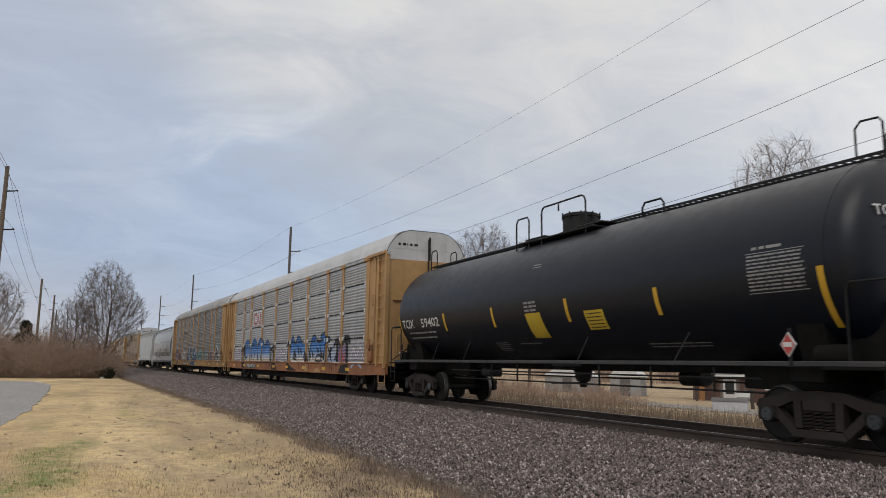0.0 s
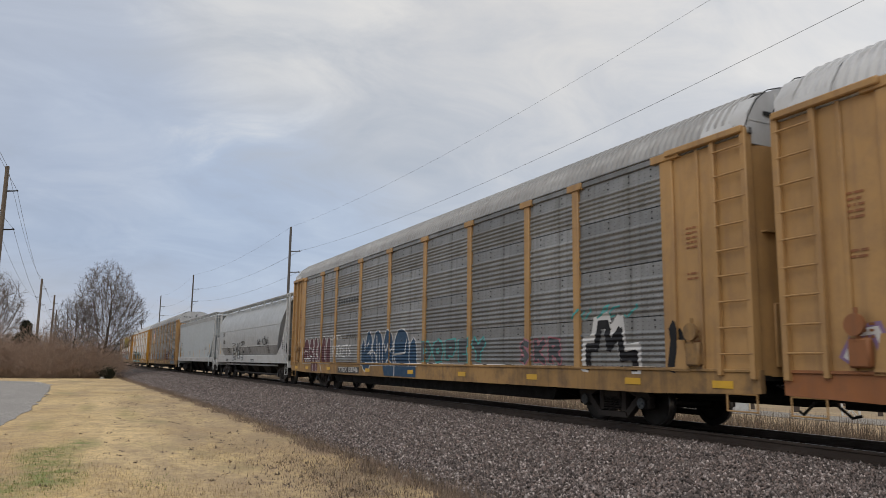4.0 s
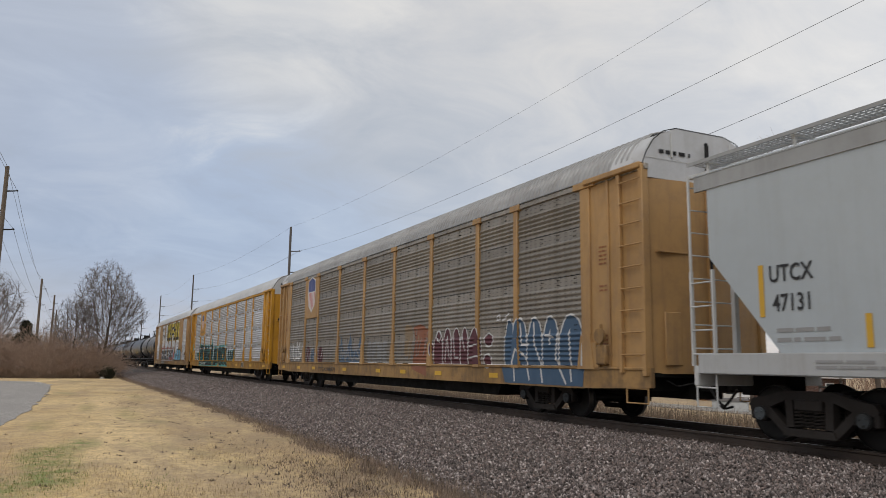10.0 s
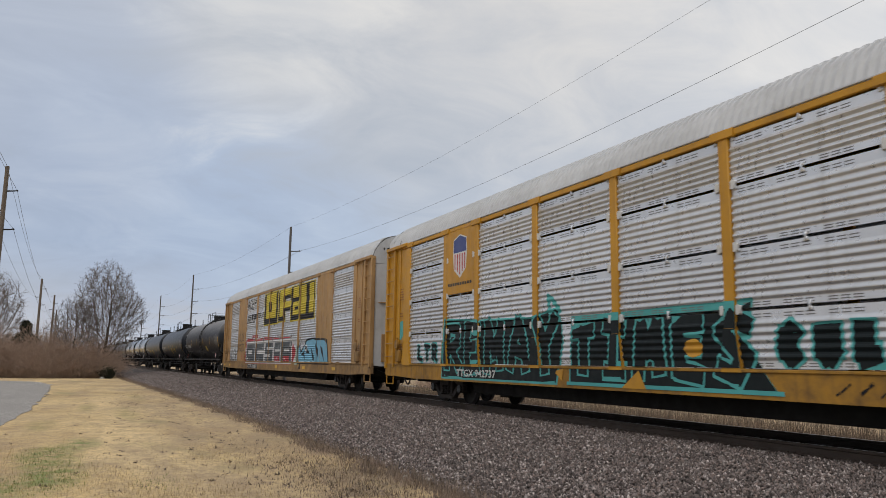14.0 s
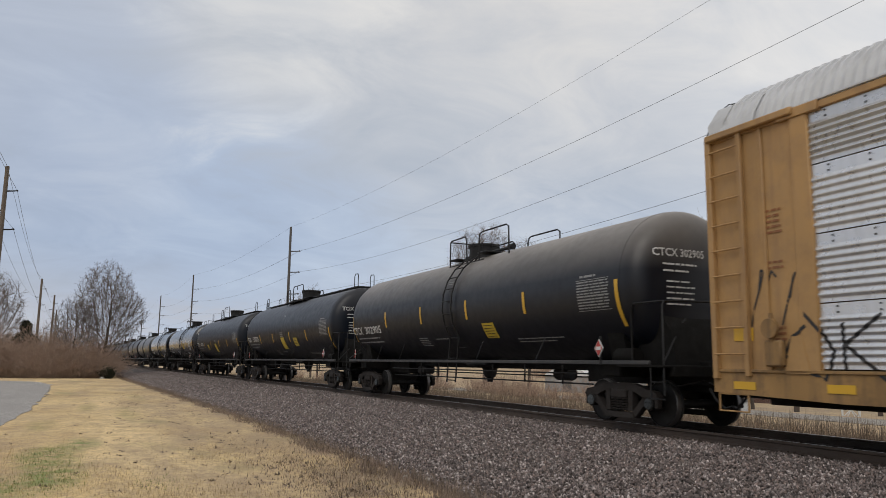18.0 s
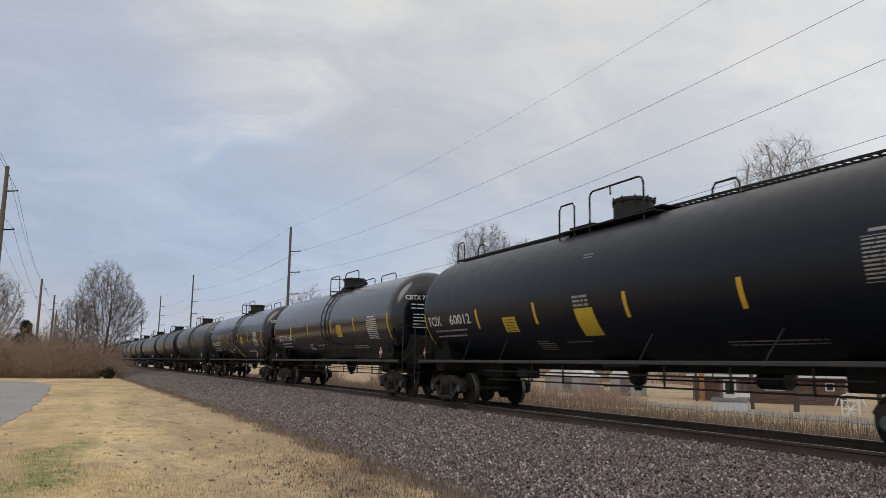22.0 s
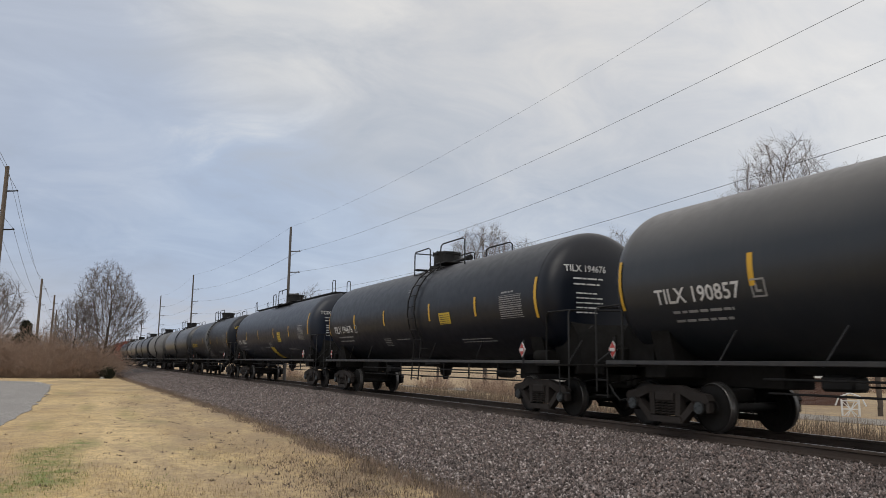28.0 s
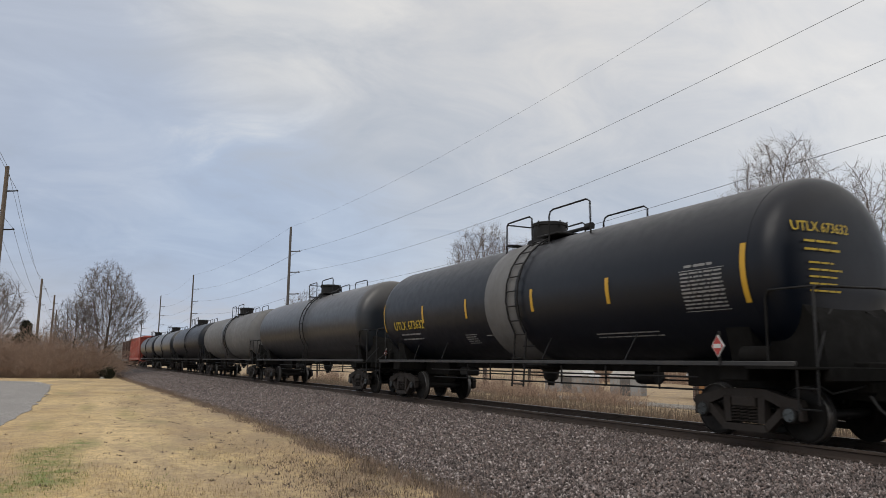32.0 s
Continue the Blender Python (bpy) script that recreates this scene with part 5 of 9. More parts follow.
        part("door_hatch", Shape().box(d * 13.93, d * 13.975, -1.12, -0.72, 1.15, 2.15, 0.012), post_mat, car, "raised hatch on the end door")
        part("roof_hood", Shape().rings([[(d * x, y * 1.012, z + 0.02) for y, z in rack_profile()] for x in ((12.9, 13.62) if d < 0 else (13.62, 12.9))], close=False, cap=False), M_ROOF, car, "plain white roof end hood")
        add_truck(car, d * 9.9)
    add_coupler(car, RACK_HALF, 13.0)
    return car


# ---- covered hoppers ----
HOP_HALF = 10.0


def hopper_pockets(car, count, x0, x1, mat, top=1.15, low=0.30, wide=0.55):
    step = (x1 - x0) / count
    for i in range(count):
        a, b = x0 + i * step, x0 + (i + 1) * step
        c = (a + b) / 2
        sh = Shape()
        vs = [(a + 0.10, -0.8, top), (b - 0.10, -0.8, top), (b - 0.10, 0.8, top), (a + 0.10, 0.8, top), (c - wide, -0.36, low), (c + wide, -0.36, low), (c + wide, 0.36, low), (c - wide, 0.36, low)]
        sh.convex(vs, [(0, 1, 2, 3), (4, 5, 6, 7), (0, 1, 5, 4), (1, 2, 6, 5), (2, 3, 7, 6), (3, 0, 4, 7)])
        sh.box(c - wide - 0.05, c + wide + 0.05, -0.42, 0.42, low - 0.06, low + 0.05, 0.01)
        part("discharge_pocket", sh, mat, car, "dark sloped discharge pocket")


def end_cage(car, d, mat, half, top):
    """Posts, ladders and platform at a hopper's end."""
    sh = Shape()
    for sg in (-1, 1):
        lad = ladder(d * (half - 0.52), d * (half - 0.02), sg * 1.48, 1.15, top if d > 0 else 2.75, 9 if d > 0 else 4, 0.015)
        part("corner_ladder", lad, mat, car, "painted corner ladder")
        if d < 0:
            part("corner_post", Shape().box(d * (half - 0.04), d * half, sg * 1.46, sg * 1.50, 2.7, top, 0.006), mat, car)
        lad = Shape().tube([(d * (half - 0.5), sg * 1.46, 1.15), (d * (half - 0.5), sg * 1.46, 0.48), (d * (half - 0.05), sg * 1.46, 0.48), (d * (half - 0.05), sg * 1.46, 1.15)], 0.017, 6)
        lad.cyl((d * (half - 0.5), sg * 1.46, 0.8), (d * (half - 0.05), sg * 1.46, 0.8), 0.015, 6)
        part("stirrup_step", lad, mat, car, "painted stirrup step")
        if d < 0:
            continue
        part("grab_upright", Shape().cyl((d * (half - 0.95), sg * 1.47, 1.15), (d * (half - 0.95), sg * 1.47, 2.8), 0.018, 6), mat, car)
        for i in range(4):
            z = 1.35 + i * 0.42
            part("grab_iron", Shape().cyl((d * (half - 0.95), sg * 1.47, z), (d * (half - 0.52), sg * 1.47, z), 0.015, 6), mat, car)
    for y in (-0.55, 0.55):
        sh.box(d * (half - 0.12), d * (half - 0.02), y - 0.05, y + 0.05, 1.1, top, 0.01)
    for i in range(8):
        z = 1.45 + i * 0.40
        sh.cyl((d * (half - 0.02), -1.46, z), (d * (half - 0.02), -0.55, z), 0.014, 6)
    sh.box(d * (half - 1.9), d * half, -1.45, 1.45, 1.05, 1.14, 0.012)
    sh.box(d * (half - 0.10), d * half, -1.48, 1.48, 0.82, 1.16, 0.015)
    sh.box(d * (half - 0.5), d * half, -1.45, 1.45, top - 0.05, top + 0.02, 0.01)
    part("end_frame", sh, mat, car, "painted steel end frame and platform")
    # sloping end sheet bracing
    sh = Shape()
    sh.prism([(d * (half - 2.2), 1.2), (d * (half - 1.3), 1.2), (d * (half - 1.0), 2.9), (d * (half - 1.15), 2.9)], "y", -0.06, 0.06)
    part("end_brace", sh, mat, car)


def top_walk(car, mat, half, z, y=1.0):
    """Raised mesh running boards on brackets and a row of roof hatches."""
    for sg in (-1, 1):
        sh = Shape()
        for k in (0, 1):
            sh.box(-half, half, sg * (y + 0.46 * k) - 0.012, sg * (y + 0.46 * k) + 0.012, z + 0.19, z + 0.25)
        n = int(half * 2 / 0.10)
        for i in range(n):
            x = -half + 0.05 + i * 0.10
            sh.box(x - 0.011, x + 0.011, sg * y, sg * (y + 0.46), z + 0.215, z + 0.24)
        for k in range(1, 5):
            sh.box(-half, half, sg * (y + 0.092 * k) - 0.006, sg * (y + 0.092 * k) + 0.006, z + 0.22, z + 0.238)
        part("running_board", sh, M_HOPBAND, car, "grey steel mesh running board")
        for i in range(11):
            x = -half + 0.4 + i * (2 * half - 0.8) / 10
            part("bracket", Shape().box(x - 0.025, x + 0.025, sg * (y + 0.36), sg * (y + 0.40), z - 0.10, z + 0.21, 0.005).box(x - 0.02, x + 0.02, sg * (y - 0.05), sg * (y + 0.46), z + 0.165, z + 0.2, 0.005), mat, car)
    for i in range(4):
        x = -half * 0.72 + i * half * 0.48
        sh = Shape().box(x - 1.1, x + 1.1, -0.42, 0.42, z - 0.05, z + 0.12, 0.03)
        part("roof_hatch", sh, mat, car, "long roof hatch cover")


def hopper_white():
    car = thing("covered_hopper", "clean off-white flat-sided covered hopper car", "hopper car", "covered hoppers of the train")
    sh = Shape()
    side = [(-8.92, 4.36), (-8.92, 2.95), (-7.5, 1.30), (7.5, 1.30), (8.92, 2.95), (8.92, 4.36)]
    sh.prism(side, "y", -1.50, 1.50)
    part("body", sh, M_HOPWHITE, car)
    for sg in (-1, 1):
        sh = Shape().prism([(-9.2, 4.12), (9.2, 4.12), (9.2, 4.40), (-9.2, 4.40)], "y", sg * 1.46, sg * 1.52)
        part("eave_band", sh, M_HOPBAND, car, "grey upper side band")
        sh = Shape().box(-9.2, 9.2, sg * 1.46, sg * 1.57, 1.02, 1.36, 0.02)
        part("side_sill", sh, M_HOPSILL, car, "white side sill with small stencils")
    sh = Shape().prism([(-1.53, 4.38), (-1.40, 4.46), (-0.7, 4.60), (0.7, 4.60), (1.40, 4.46), (1.53, 4.38), (1.3, 4.34), (-1.3, 4.34)], "x", -9.2, 9.2)
    part("roof", sh, M_HOPWHITE, car)
    hopper_pockets(car, 4, -6.4, 6.4, M_UNDER, 1.1, 0.27, 0.80)
    top_walk(car, M_CAGE, 9.35, 4.42, 1.04)
    for d in (-1, 1):
        end_cage(car, d, M_CAGE, 9.40, 4.45)
        add_truck(car, d * 7.45)
    sh = Shape()
    for u, w, h in ((-6.1, 1.42, 0.45), (-3.3, 1.42, 0.48), (-0.1, 1.42, 0.5), (2.9, 1.42, 0.52), (5.2, 1.42, 0.54), (7.45, 1.42, 0.95), (-7.85, 1.9, 0.8)):
        one = Shape()
        patch(one, u - 0.05, u + 0.05, w, w + h, on_side(-1.502), 1)
        part("reflective_stripe", one, M_YSTRIPE, car, "yellow reflective stripe")
    letter(sh, "UTCX", -7.7, 2.42, 0.36, on_side(-1.5), 0.8)
    letter(sh, "47131", -7.65, 1.98, 0.36, on_side(-1.5), 0.8)
    tagged(part("reporting_mark", sh, M_BLACKINK, car, "black painted letters and number"), kind="stuff")
    sh = Shape()
    bars(sh, -7.6, 1.72, 1.1, 2, 0.14, 0.06, on_side(-1.5), 3)
    bars(sh, -2.6, 1.90, 0.8, 5, 0.10, 0.04, on_side(-1.5), 2)
    bars(sh, 4.1, 1.95, 0.55, 3, 0.09, 0.035, on_side(-1.5), 2)
    bars(sh, 5.3, 2.15, 1.1, 3, 0.09, 0.05, on_side(-1.5), 2)
    for u in (-6.9, -4.4, -1.6, 2.0, 6.3):
        bars(sh, u, 1.25, 1.1, 2, 0.075, 0.04, on_side(-1.572), 2)
    tagged(part("stencil_text", sh, M_GREYINK, car, "rows of small grey stencilling"), kind="stuff")
    sh = Shape()
    patch(sh, 6.85, 7.15, 1.45, 1.75, on_side(-1.5), 1)
    part("consolidated_panel", sh, M_BLACKINK, car, "small black data panel")
    sh = Shape().box(7.85, 8.02, -1.62, -1.57, 0.72, 1.62, 0.03)
    part("roping_plate", sh, M_HOPWHITE, car, "white upright pull plate")
    add_coupler(car, HOP_HALF, 8.6)
    return car


SCRAWLED = []


def hopper_grey():
    car = thing("covered_hopper", "streaked light grey round-sided covered hopper car with scrawls", "hopper car", "covered hoppers of the train")
    # bellied side between slanting end cuts
    prof = [(1.30, 1.30), (1.62, 1.42), (2.05, 1.52), (2.55, 1.56), (3.05, 1.55), (3.5, 1.48), (3.9, 1.35), (4.2, 1.17), (4.38, 1.0)]
    sh = Shape()
    cols = []
    for z, y in prof:
        t = (z - 1.3) / 3.08
        cols.append((7.05 + 1.9 * t ** 0.75, y, z))
    for sg in (-1, 1):
        left, right = [(-x, sg * y, z) for x, y, z in cols], [(x, sg * y, z) for x, y, z in cols]
        mid = [[(x * k, sg * y, z) for x, y, z in cols] for k in (-1, -0.5, 0, 0.5, 1)]
        sh.rings(mid if sg < 0 else mid[::-1], close=False, cap=False)
    for d in (-1, 1):
        ring = [(d * x, y, z) for x, y, z in cols] + [(d * x, -y, z) for x, y, z in cols[::-1]]
        sh.add(ring, [tuple(range(len(ring))) if d < 0 else tuple(range(len(ring)))[::-1]])
    sh.prism([(-1.02, 4.36), (-0.7, 4.52), (0.7, 4.52), (1.02, 4.36), (0.9, 4.30), (-0.9, 4.30)], "x", -9.0, 9.0)
    part("body", sh, M_HOPGREY, car)
    for z, y in ((3.05, 1.553), (1.98, 1.505)):
        sh = Shape()
        for sg in (-1, 1):
            t = (z - 1.3) / 3.08
            x = 7.0 + 1.9 * t ** 0.75
            sh.box(-x, x, sg * (y - 0.01), sg * (y + 0.014), z - 0.02, z + 0.02, 0.006)
        part("seam", sh, M_HOPGREY, car, "welded side seam strip")
    # the dirty lower third of the side, below the second seam
    low_side = [(1.30, 1.30), (1.46, 1.36), (1.62, 1.42), (1.83, 1.47), (1.98, 1.505)]
    for sg in (-1, 1):
        band = Shape()
        rows = [[(k * (7.05 + 1.9 * ((z - 1.3) / 3.08) ** 0.75), sg * (y + 0.004), z) for z, y in low_side] for k in (-0.998, -0.5, 0, 0.5, 0.998)]
        band.rings(rows if sg < 0 else rows[::-1], close=False, cap=False)
        part("slope_sheet", band, M_HOPLOW, car, "darker streaked lower side sheet")
    for sg in (-1, 1):
        sh = Shape().box(-9.3, 9.3, sg * 1.40, sg * 1.48, 1.02, 1.46, 0.02)
        part("side_sill", sh, M_HOPSILL, car, "chalky white side sill")
        for d in (-1, 1):
            gus = Shape().prism([(d * 7.05, 1.44), (d * 9.3, 1.44), (d * 9.3, 4.30), (d * 8.9, 4.30), (d * 8.62, 3.1), (d * 7.9, 1.95)], "y", sg * 1.34, sg * 1.40)
            part("end_gusset", gus, M_HOPSILL, car, "white end gusset plate")
        sh = Shape().box(-6.9, 6.9, sg * 1.22, sg * 1.30, 0.86, 0.95, 0.01)
        part("lower_flange", sh, M_HOPBAND, car, "grey lower side rail")
        for x in (-5.6, -2.65, 0.3, 3.25, 6.2):
            part("rail_hanger", Shape().box(x - 0.03, x + 0.03, sg * 1.22, sg * 1.28, 0.9, 1.05, 0.005), M_UNDER, car)
    hopper_pockets(car, 4, -5.6, 6.2, M_POCKET, 1.1, 0.36, 0.40)
    sh = Shape().cyl((-5.4, -0.95, 0.42), (6.6, -0.95, 0.42), 0.06, 10)
    part("unloading_pipe", sh, M_TRUCK, car, "long rusty unloading pipe")
    top_walk(car, M_CAGE, 9.4, 4.28, 0.95)
    for d in (-1, 1):
        end_cage(car, d, M_CAGE, 9.62, 4.52)
        add_truck(car, d * 7.45)

    def belly(u, w, lift=0.008):
        return (u, -max(1.484 if w < 1.47 else 0.0, float(np.interp(w, [p[0] for p in prof], [p[1] for p in prof]))) - lift, w)
    sh = Shape()
    letter(sh, "GPFX", -6.95, 2.72, 0.36, belly, 0.8, 0.02)
    letter(sh, "10820", -6.9, 2.24, 0.36, belly, 0.8, 0.02)
    tagged(part("reporting_mark", sh, M_BLACKINK, car, "black painted letters and number"), kind="stuff")
    SCRAWLED.append((car, belly))
    sh = Shape()
    bars(sh, 5.3, 1.9, 0.6, 4, 0.10, 0.055, belly, 1)
    bars(sh, 8.15, 2.2, 0.42, 5, 0.10, 0.05, on_side(-1.402), 1)
    bars(sh, 1.5, 1.24, 1.0, 2, 0.09, 0.05, on_side(-1.485), 2)
    bars(sh, -6.0, 1.24, 1.0, 2, 0.09, 0.05, on_side(-1.485), 2)
    tagged(part("stencil_text", sh, M_BLACKINK, car, "rows of small black stencilling"), kind="stuff")
    one = Shape()
    patch(one, -8.55, -8.46, 1.6, 2.4, on_side(-1.402), 2)
    part("reflective_stripe", one, M_YSTRIPE, car, "yellow reflective stripe")
    sh = Shape().turned("y", [(-1.40, 0.27), (-1.408, 0.27), (-1.408, 0.02)], 20, (8.9, 0, 1.78))
    part("round_opening", sh, M_UNDER, car, "round dark opening in the end gusset")
    add_coupler(car, HOP_HALF, 8.6)
    return car


def far_hopper(mat, label):
    car = thing("covered_hopper", label, "hopper car", "far hoppers of the train")
    sh = Shape().prism([(-8.7, 4.4), (-8.7, 3.0), (-7.3, 1.3), (7.3, 1.3), (8.7, 3.0), (8.7, 4.4)], "y", -1.5, 1.5)
    part("body", sh, mat, car)
    sh = Shape().prism([(-1.52, 4.38), (-0.7, 4.62), (0.7, 4.62), (1.52, 4.38)], "x", -8.75, 8.75)
    part("roof", sh, mat, car)
    for i in range(9):
        x = -6.8 + i * 1.7
        sh = Shape().box(x - 0.06, x + 0.06, -1.57, -1.49, 1.3, 4.38, 0.01)
        part("side_rib", sh, mat, car)
    sh = Shape().box(-8.9, 8.9, -1.54, 1.54, 1.02, 1.34, 0.02)
    part("side_sill", sh, mat, car)
    hopper_pockets(car, 3, -5.4, 5.4, M_UNDER)
    for d in (-1, 1):
        end_cage(car, d, mat, 9.2, 4.4)
        add_truck(car, d * 7.0)
    add_coupler(car, 9.5, 8.2)
    return car


def far_boxcar(mat, label):
    car = thing("boxcar", label, "boxcar", "far boxcars of the train")
    sh = Shape().box(-8.3, 8.3, -1.5, 1.5, 1.05, 4.3, 0.03)
    part("body", sh, mat, car)
    sh = Shape().prism([(-1.53, 4.28), (0, 4.62), (1.53, 4.28)], "x", -8.35, 8.35)
    part("roof", sh, mat, car)
    for i in range(12):
        x = -7.8 + i * 1.42
        if abs(x) > 1.6:
            part("side_rib", Shape().box(x - 0.05, x + 0.05, -1.56, -1.49, 1.1, 4.25, 0.01), mat, car)
    part("sliding_door", Shape().box(-1.5, 1.5, -1.60, -1.5, 1.15, 4.1, 0.02), mat, car, "brown sliding side door")
    for d in (-1, 1):
        add_truck(car, d * 6.6)
        part("corner_ladder", ladder(d * 7.7, d * 8.2, -1.55, 1.1, 4.2, 8), mat, car)
    part("underframe", Shape().box(-8.4, 8.4, -0.5, 0.5, 0.7, 1.06, 0.02), M_UNDER, car)
    add_coupler(car, 9.1, 8.0)
    return car


# ---- the train, front to rear: each car with its centre along the line at the start ----
TRAIN, RACKS = [], {}


def hook(car, front, half, reach):
    """front: where its leading coupler stands at the start; reach: half the distance between its trucks."""
    TRAIN.append((car, front - half, reach))
    return front - 2 * half


def build_train():
    at = -24.6 + 2 * TANK_HALF
    tall = {"tape": (-4.66, -1.82, 1.45, 4.30), "tape_w": -0.43, "end_w": -0.66, "mark": (-7.75, -6.86, -0.54), "number": (-6.30, -5.03), "data": (6.45, 7.5, 0.10, -0.48), "square": (2.03, 2.67, -0.94, -0.50), "low": (-0.25, 0.40, -1.09, -0.44)}
    hook(tank_car("TCIX", "59402", M_BLACK, "walkway", "black tank car with a full-length top walkway", spec=tall), at, TANK_HALF, TANK_TRUCK)
    racks = [
        ("auto rack with grey side panels and a blue spray-painted mural", M_OCHRE, M_GALVGREY, M_RUSTY, "a", POSTS, "plain", -24.2),
        ("auto rack with grey panels and maroon spray-painted letters", M_OCHRE, M_GALVDULL, M_OCHRESILL, "b", POSTS, "plain", -52.6),
        ("auto rack with grimy brown side panels and blue spray paint", M_OCHRE, M_GALVBROWN, M_OCHRESILL, "c", POSTS, "flared", -120.93),
        ("bright yellow auto rack with silver corrugated side panels", M_AMBER, M_GALV, M_AMBERSILL, "d", POSTS, "flared", -150.53),
        ("tan auto rack with silver panels and yellow block letters", M_OCHRE, M_GALV, M_OCHRESILL, "e", POSTS, "plain", -179.81)]
    made = []
    for label, post, panel, sill, key, posts, style, front in racks:
        car = auto_rack(label, post, panel, sill, key, posts, style, (1, 7) if key == "e" else (), M_ROOFDULL if key in "bc" else M_ROOF, key in "de")
        hook(car, front, RACK_HALF if front < -100 else 14.25, 9.9)
        made.append(car)
        RACKS[key] = (car, posts)
    hook(hopper_grey(), -81.2, 9.95, 7.45)
    hook(hopper_white(), -101.1, 10.05, 7.45)
    low = {"low": (0.22, 0.85, -1.68, -0.99)}
    marks = [("CTCX", "302905", M_DULL, "platform", "dull black tank car with a railed top deck", {"tape": (-4.62, -1.69, 1.33, 4.30), "mark": (-8.05, -7.06, -0.61), "number": (-6.76, -5.18), "data": (6.44, 7.5, 0.10, -0.50), "square": (2.06, 2.67, -1.02, -0.58), "shift": -0.4}),
             ("TCIX", "59375", M_BLACK, "walkway", "black tank car with a full-length top walkway", tall),
             ("TCIX", "60012", M_BLACK, "walkway", "black tank car with a full-length top walkway", {**tall, "square": (-3.35, -2.74, -0.88, -0.48)}),
             ("CBTX", "735168", M_GLOSS, "platform", "glossy black tank car with a railed top deck", {}),
             ("CBTX", "735312", M_GLOSS, "platform", "glossy black tank car with a railed top deck", low),
             ("TILX", "190857", M_DUSTY, "platform", "dusty dark grey tank car with a railed top deck", {"tape_w": -0.07, "end_w": -0.10, "mark": (-6.99, -4.98, -0.52)}),
             ("TILX", "194676", M_BLACK, "platform", "dull black tank car with a railed top deck", {"tape": (-4.86, -1.81, 1.90, 4.80), "tape_w": -0.09, "end_w": -0.08, "mark": (-7.32, -5.15, -0.50), "data": (6.09, 7.15, 0.03, -0.49), "square": (2.56, 3.28, -0.51, -0.18)}),
             ("TCIX", "10855", M_SLATE, "walkway", "slate blue-black tank car with a top walkway", {"tape": (-5.10, -2.04, 1.43, 4.45), "tape_w": -0.13, "end_w": 0.10, "mark": (-7.39, -6.68, -0.64), "number": (-6.27, -5.25), "data": (6.05, 6.97, -0.07, -0.61), "low": (0.08, 0.80, -1.85, -0.93)}),
             ("UTLX", "673632", M_BLACK, "platform", "black tank car with a pale band and yellow letters", {"tape_w": -0.12, "end_w": -0.14, "mark": (-7.08, -4.75, -0.57), "data": (6.35, 7.33, -0.02, -0.69), "square": None})]
    fronts = [-209.3, -228.15, -246.95, -265.75, -284.6, -303.95, -322.75, -341.7, -360.8]
    for (mark, number, body, style, label, spec), front in zip(marks, fronts):
        band = M_PALE if mark == "UTLX" else None
        made.append(tank_car(mark, number, body, style, label, band, M_YPANEL if mark == "UTLX" else None, spec=spec))
        hook(made[-1], front, TANK_HALF, TANK_TRUCK)
    at = -379.6
    for body, band, label in ((M_DUSTY, None, "dusty dark grey tank car"), (M_PALE, M_DUSTY, "pale weathered grey tank car with a band"), (M_BLACK, None, "black tank car with faded lettering"),
                              (M_DUSTY, None, "dusty dark grey tank car"), (M_BLACK, None, "black tank car in worn paint")):
        at = hook(tank_car("", "", body, "platform", label, band, far=True), at, TANK_HALF, TANK_TRUCK)
    for car, half in ((far_hopper(M_RED, "faded red covered hopper car"), 9.5), (far_boxcar(M_BROWN, "dark brown boxcar in the train"), 9.1),
                      (far_hopper(M_HOPGREY, "light grey covered hopper car"), 9.5), (far_hopper(M_HOPGREY, "light grey covered hopper car"), 9.5), (far_boxcar(M_BROWN, "dark brown boxcar in the train"), 9.1), (far_hopper(M_HOPGREY, "light grey covered hopper car"), 9.5)):
        at = hook(car, at, half, 7.0)
    return made


build_train()


# ---- spray paint on the racks ----
def spray(name, col):
    return paint(name, col, 0.55, vary=0.18, dirt=tuple(c * 0.6 for c in col), dirty=0.35, streak=0.35, bump=0.03, spec=0.25)


S_BLUE = [spray("spray_cream", (0.55, 0.52, 0.47)), spray("spray_pale_blue", (0.36, 0.42, 0.56)), spray("spray_mid_blue", (0.10, 0.23, 0.50)), spray("spray_deep_blue", (0.02, 0.13, 0.38))]
S_BLACK, S_WHITE = spray("spray_black", (0.011, 0.011, 0.014)), spray("spray_white", (0.60, 0.60, 0.60))
S_MAROON, S_PINK = spray("spray_maroon", (0.105, 0.035, 0.045)), spray("spray_dusty_pink", (0.42, 0.18, 0.22))
S_SLATE, S_TEAL = spray("spray_slate_blue", (0.020, 0.062, 0.125)), spray("spray_teal", (0.085, 0.37, 0.365))
S_DEEP, S_YELLOW = spray("spray_deep_green_black", (0.006, 0.011, 0.013)), spray("spray_yellow", (0.62, 0.50, 0.05))
S_RED, S_GREY = spray("spray_red", (0.40, 0.05, 0.06)), spray("spray_dark_grey", (0.09, 0.10, 0.11))
S_PURPLE, S_ORANGE = spray("spray_dull_purple", (0.25, 0.17, 0.30)), spray("spray_faded_orange", (0.27, 0.11, 0.065))
S_SKY, S_GREEN = spray("spray_sky_blue", (0.18, 0.42, 0.58)), spray("spray_sea_green", (0.16, 0.42, 0.33))


def face_levels(key):
    """Heights at which the rack's side changes depth, with the sheet's depth there."""
    rows = [(0.70 + 0.045 * i, None) for i in range(9)]
    for t in range(4):
        rows += [(TIERS[t] + 0.01 + z, d) for z, d in sheet_profile(t, key)[0]]
    return rows


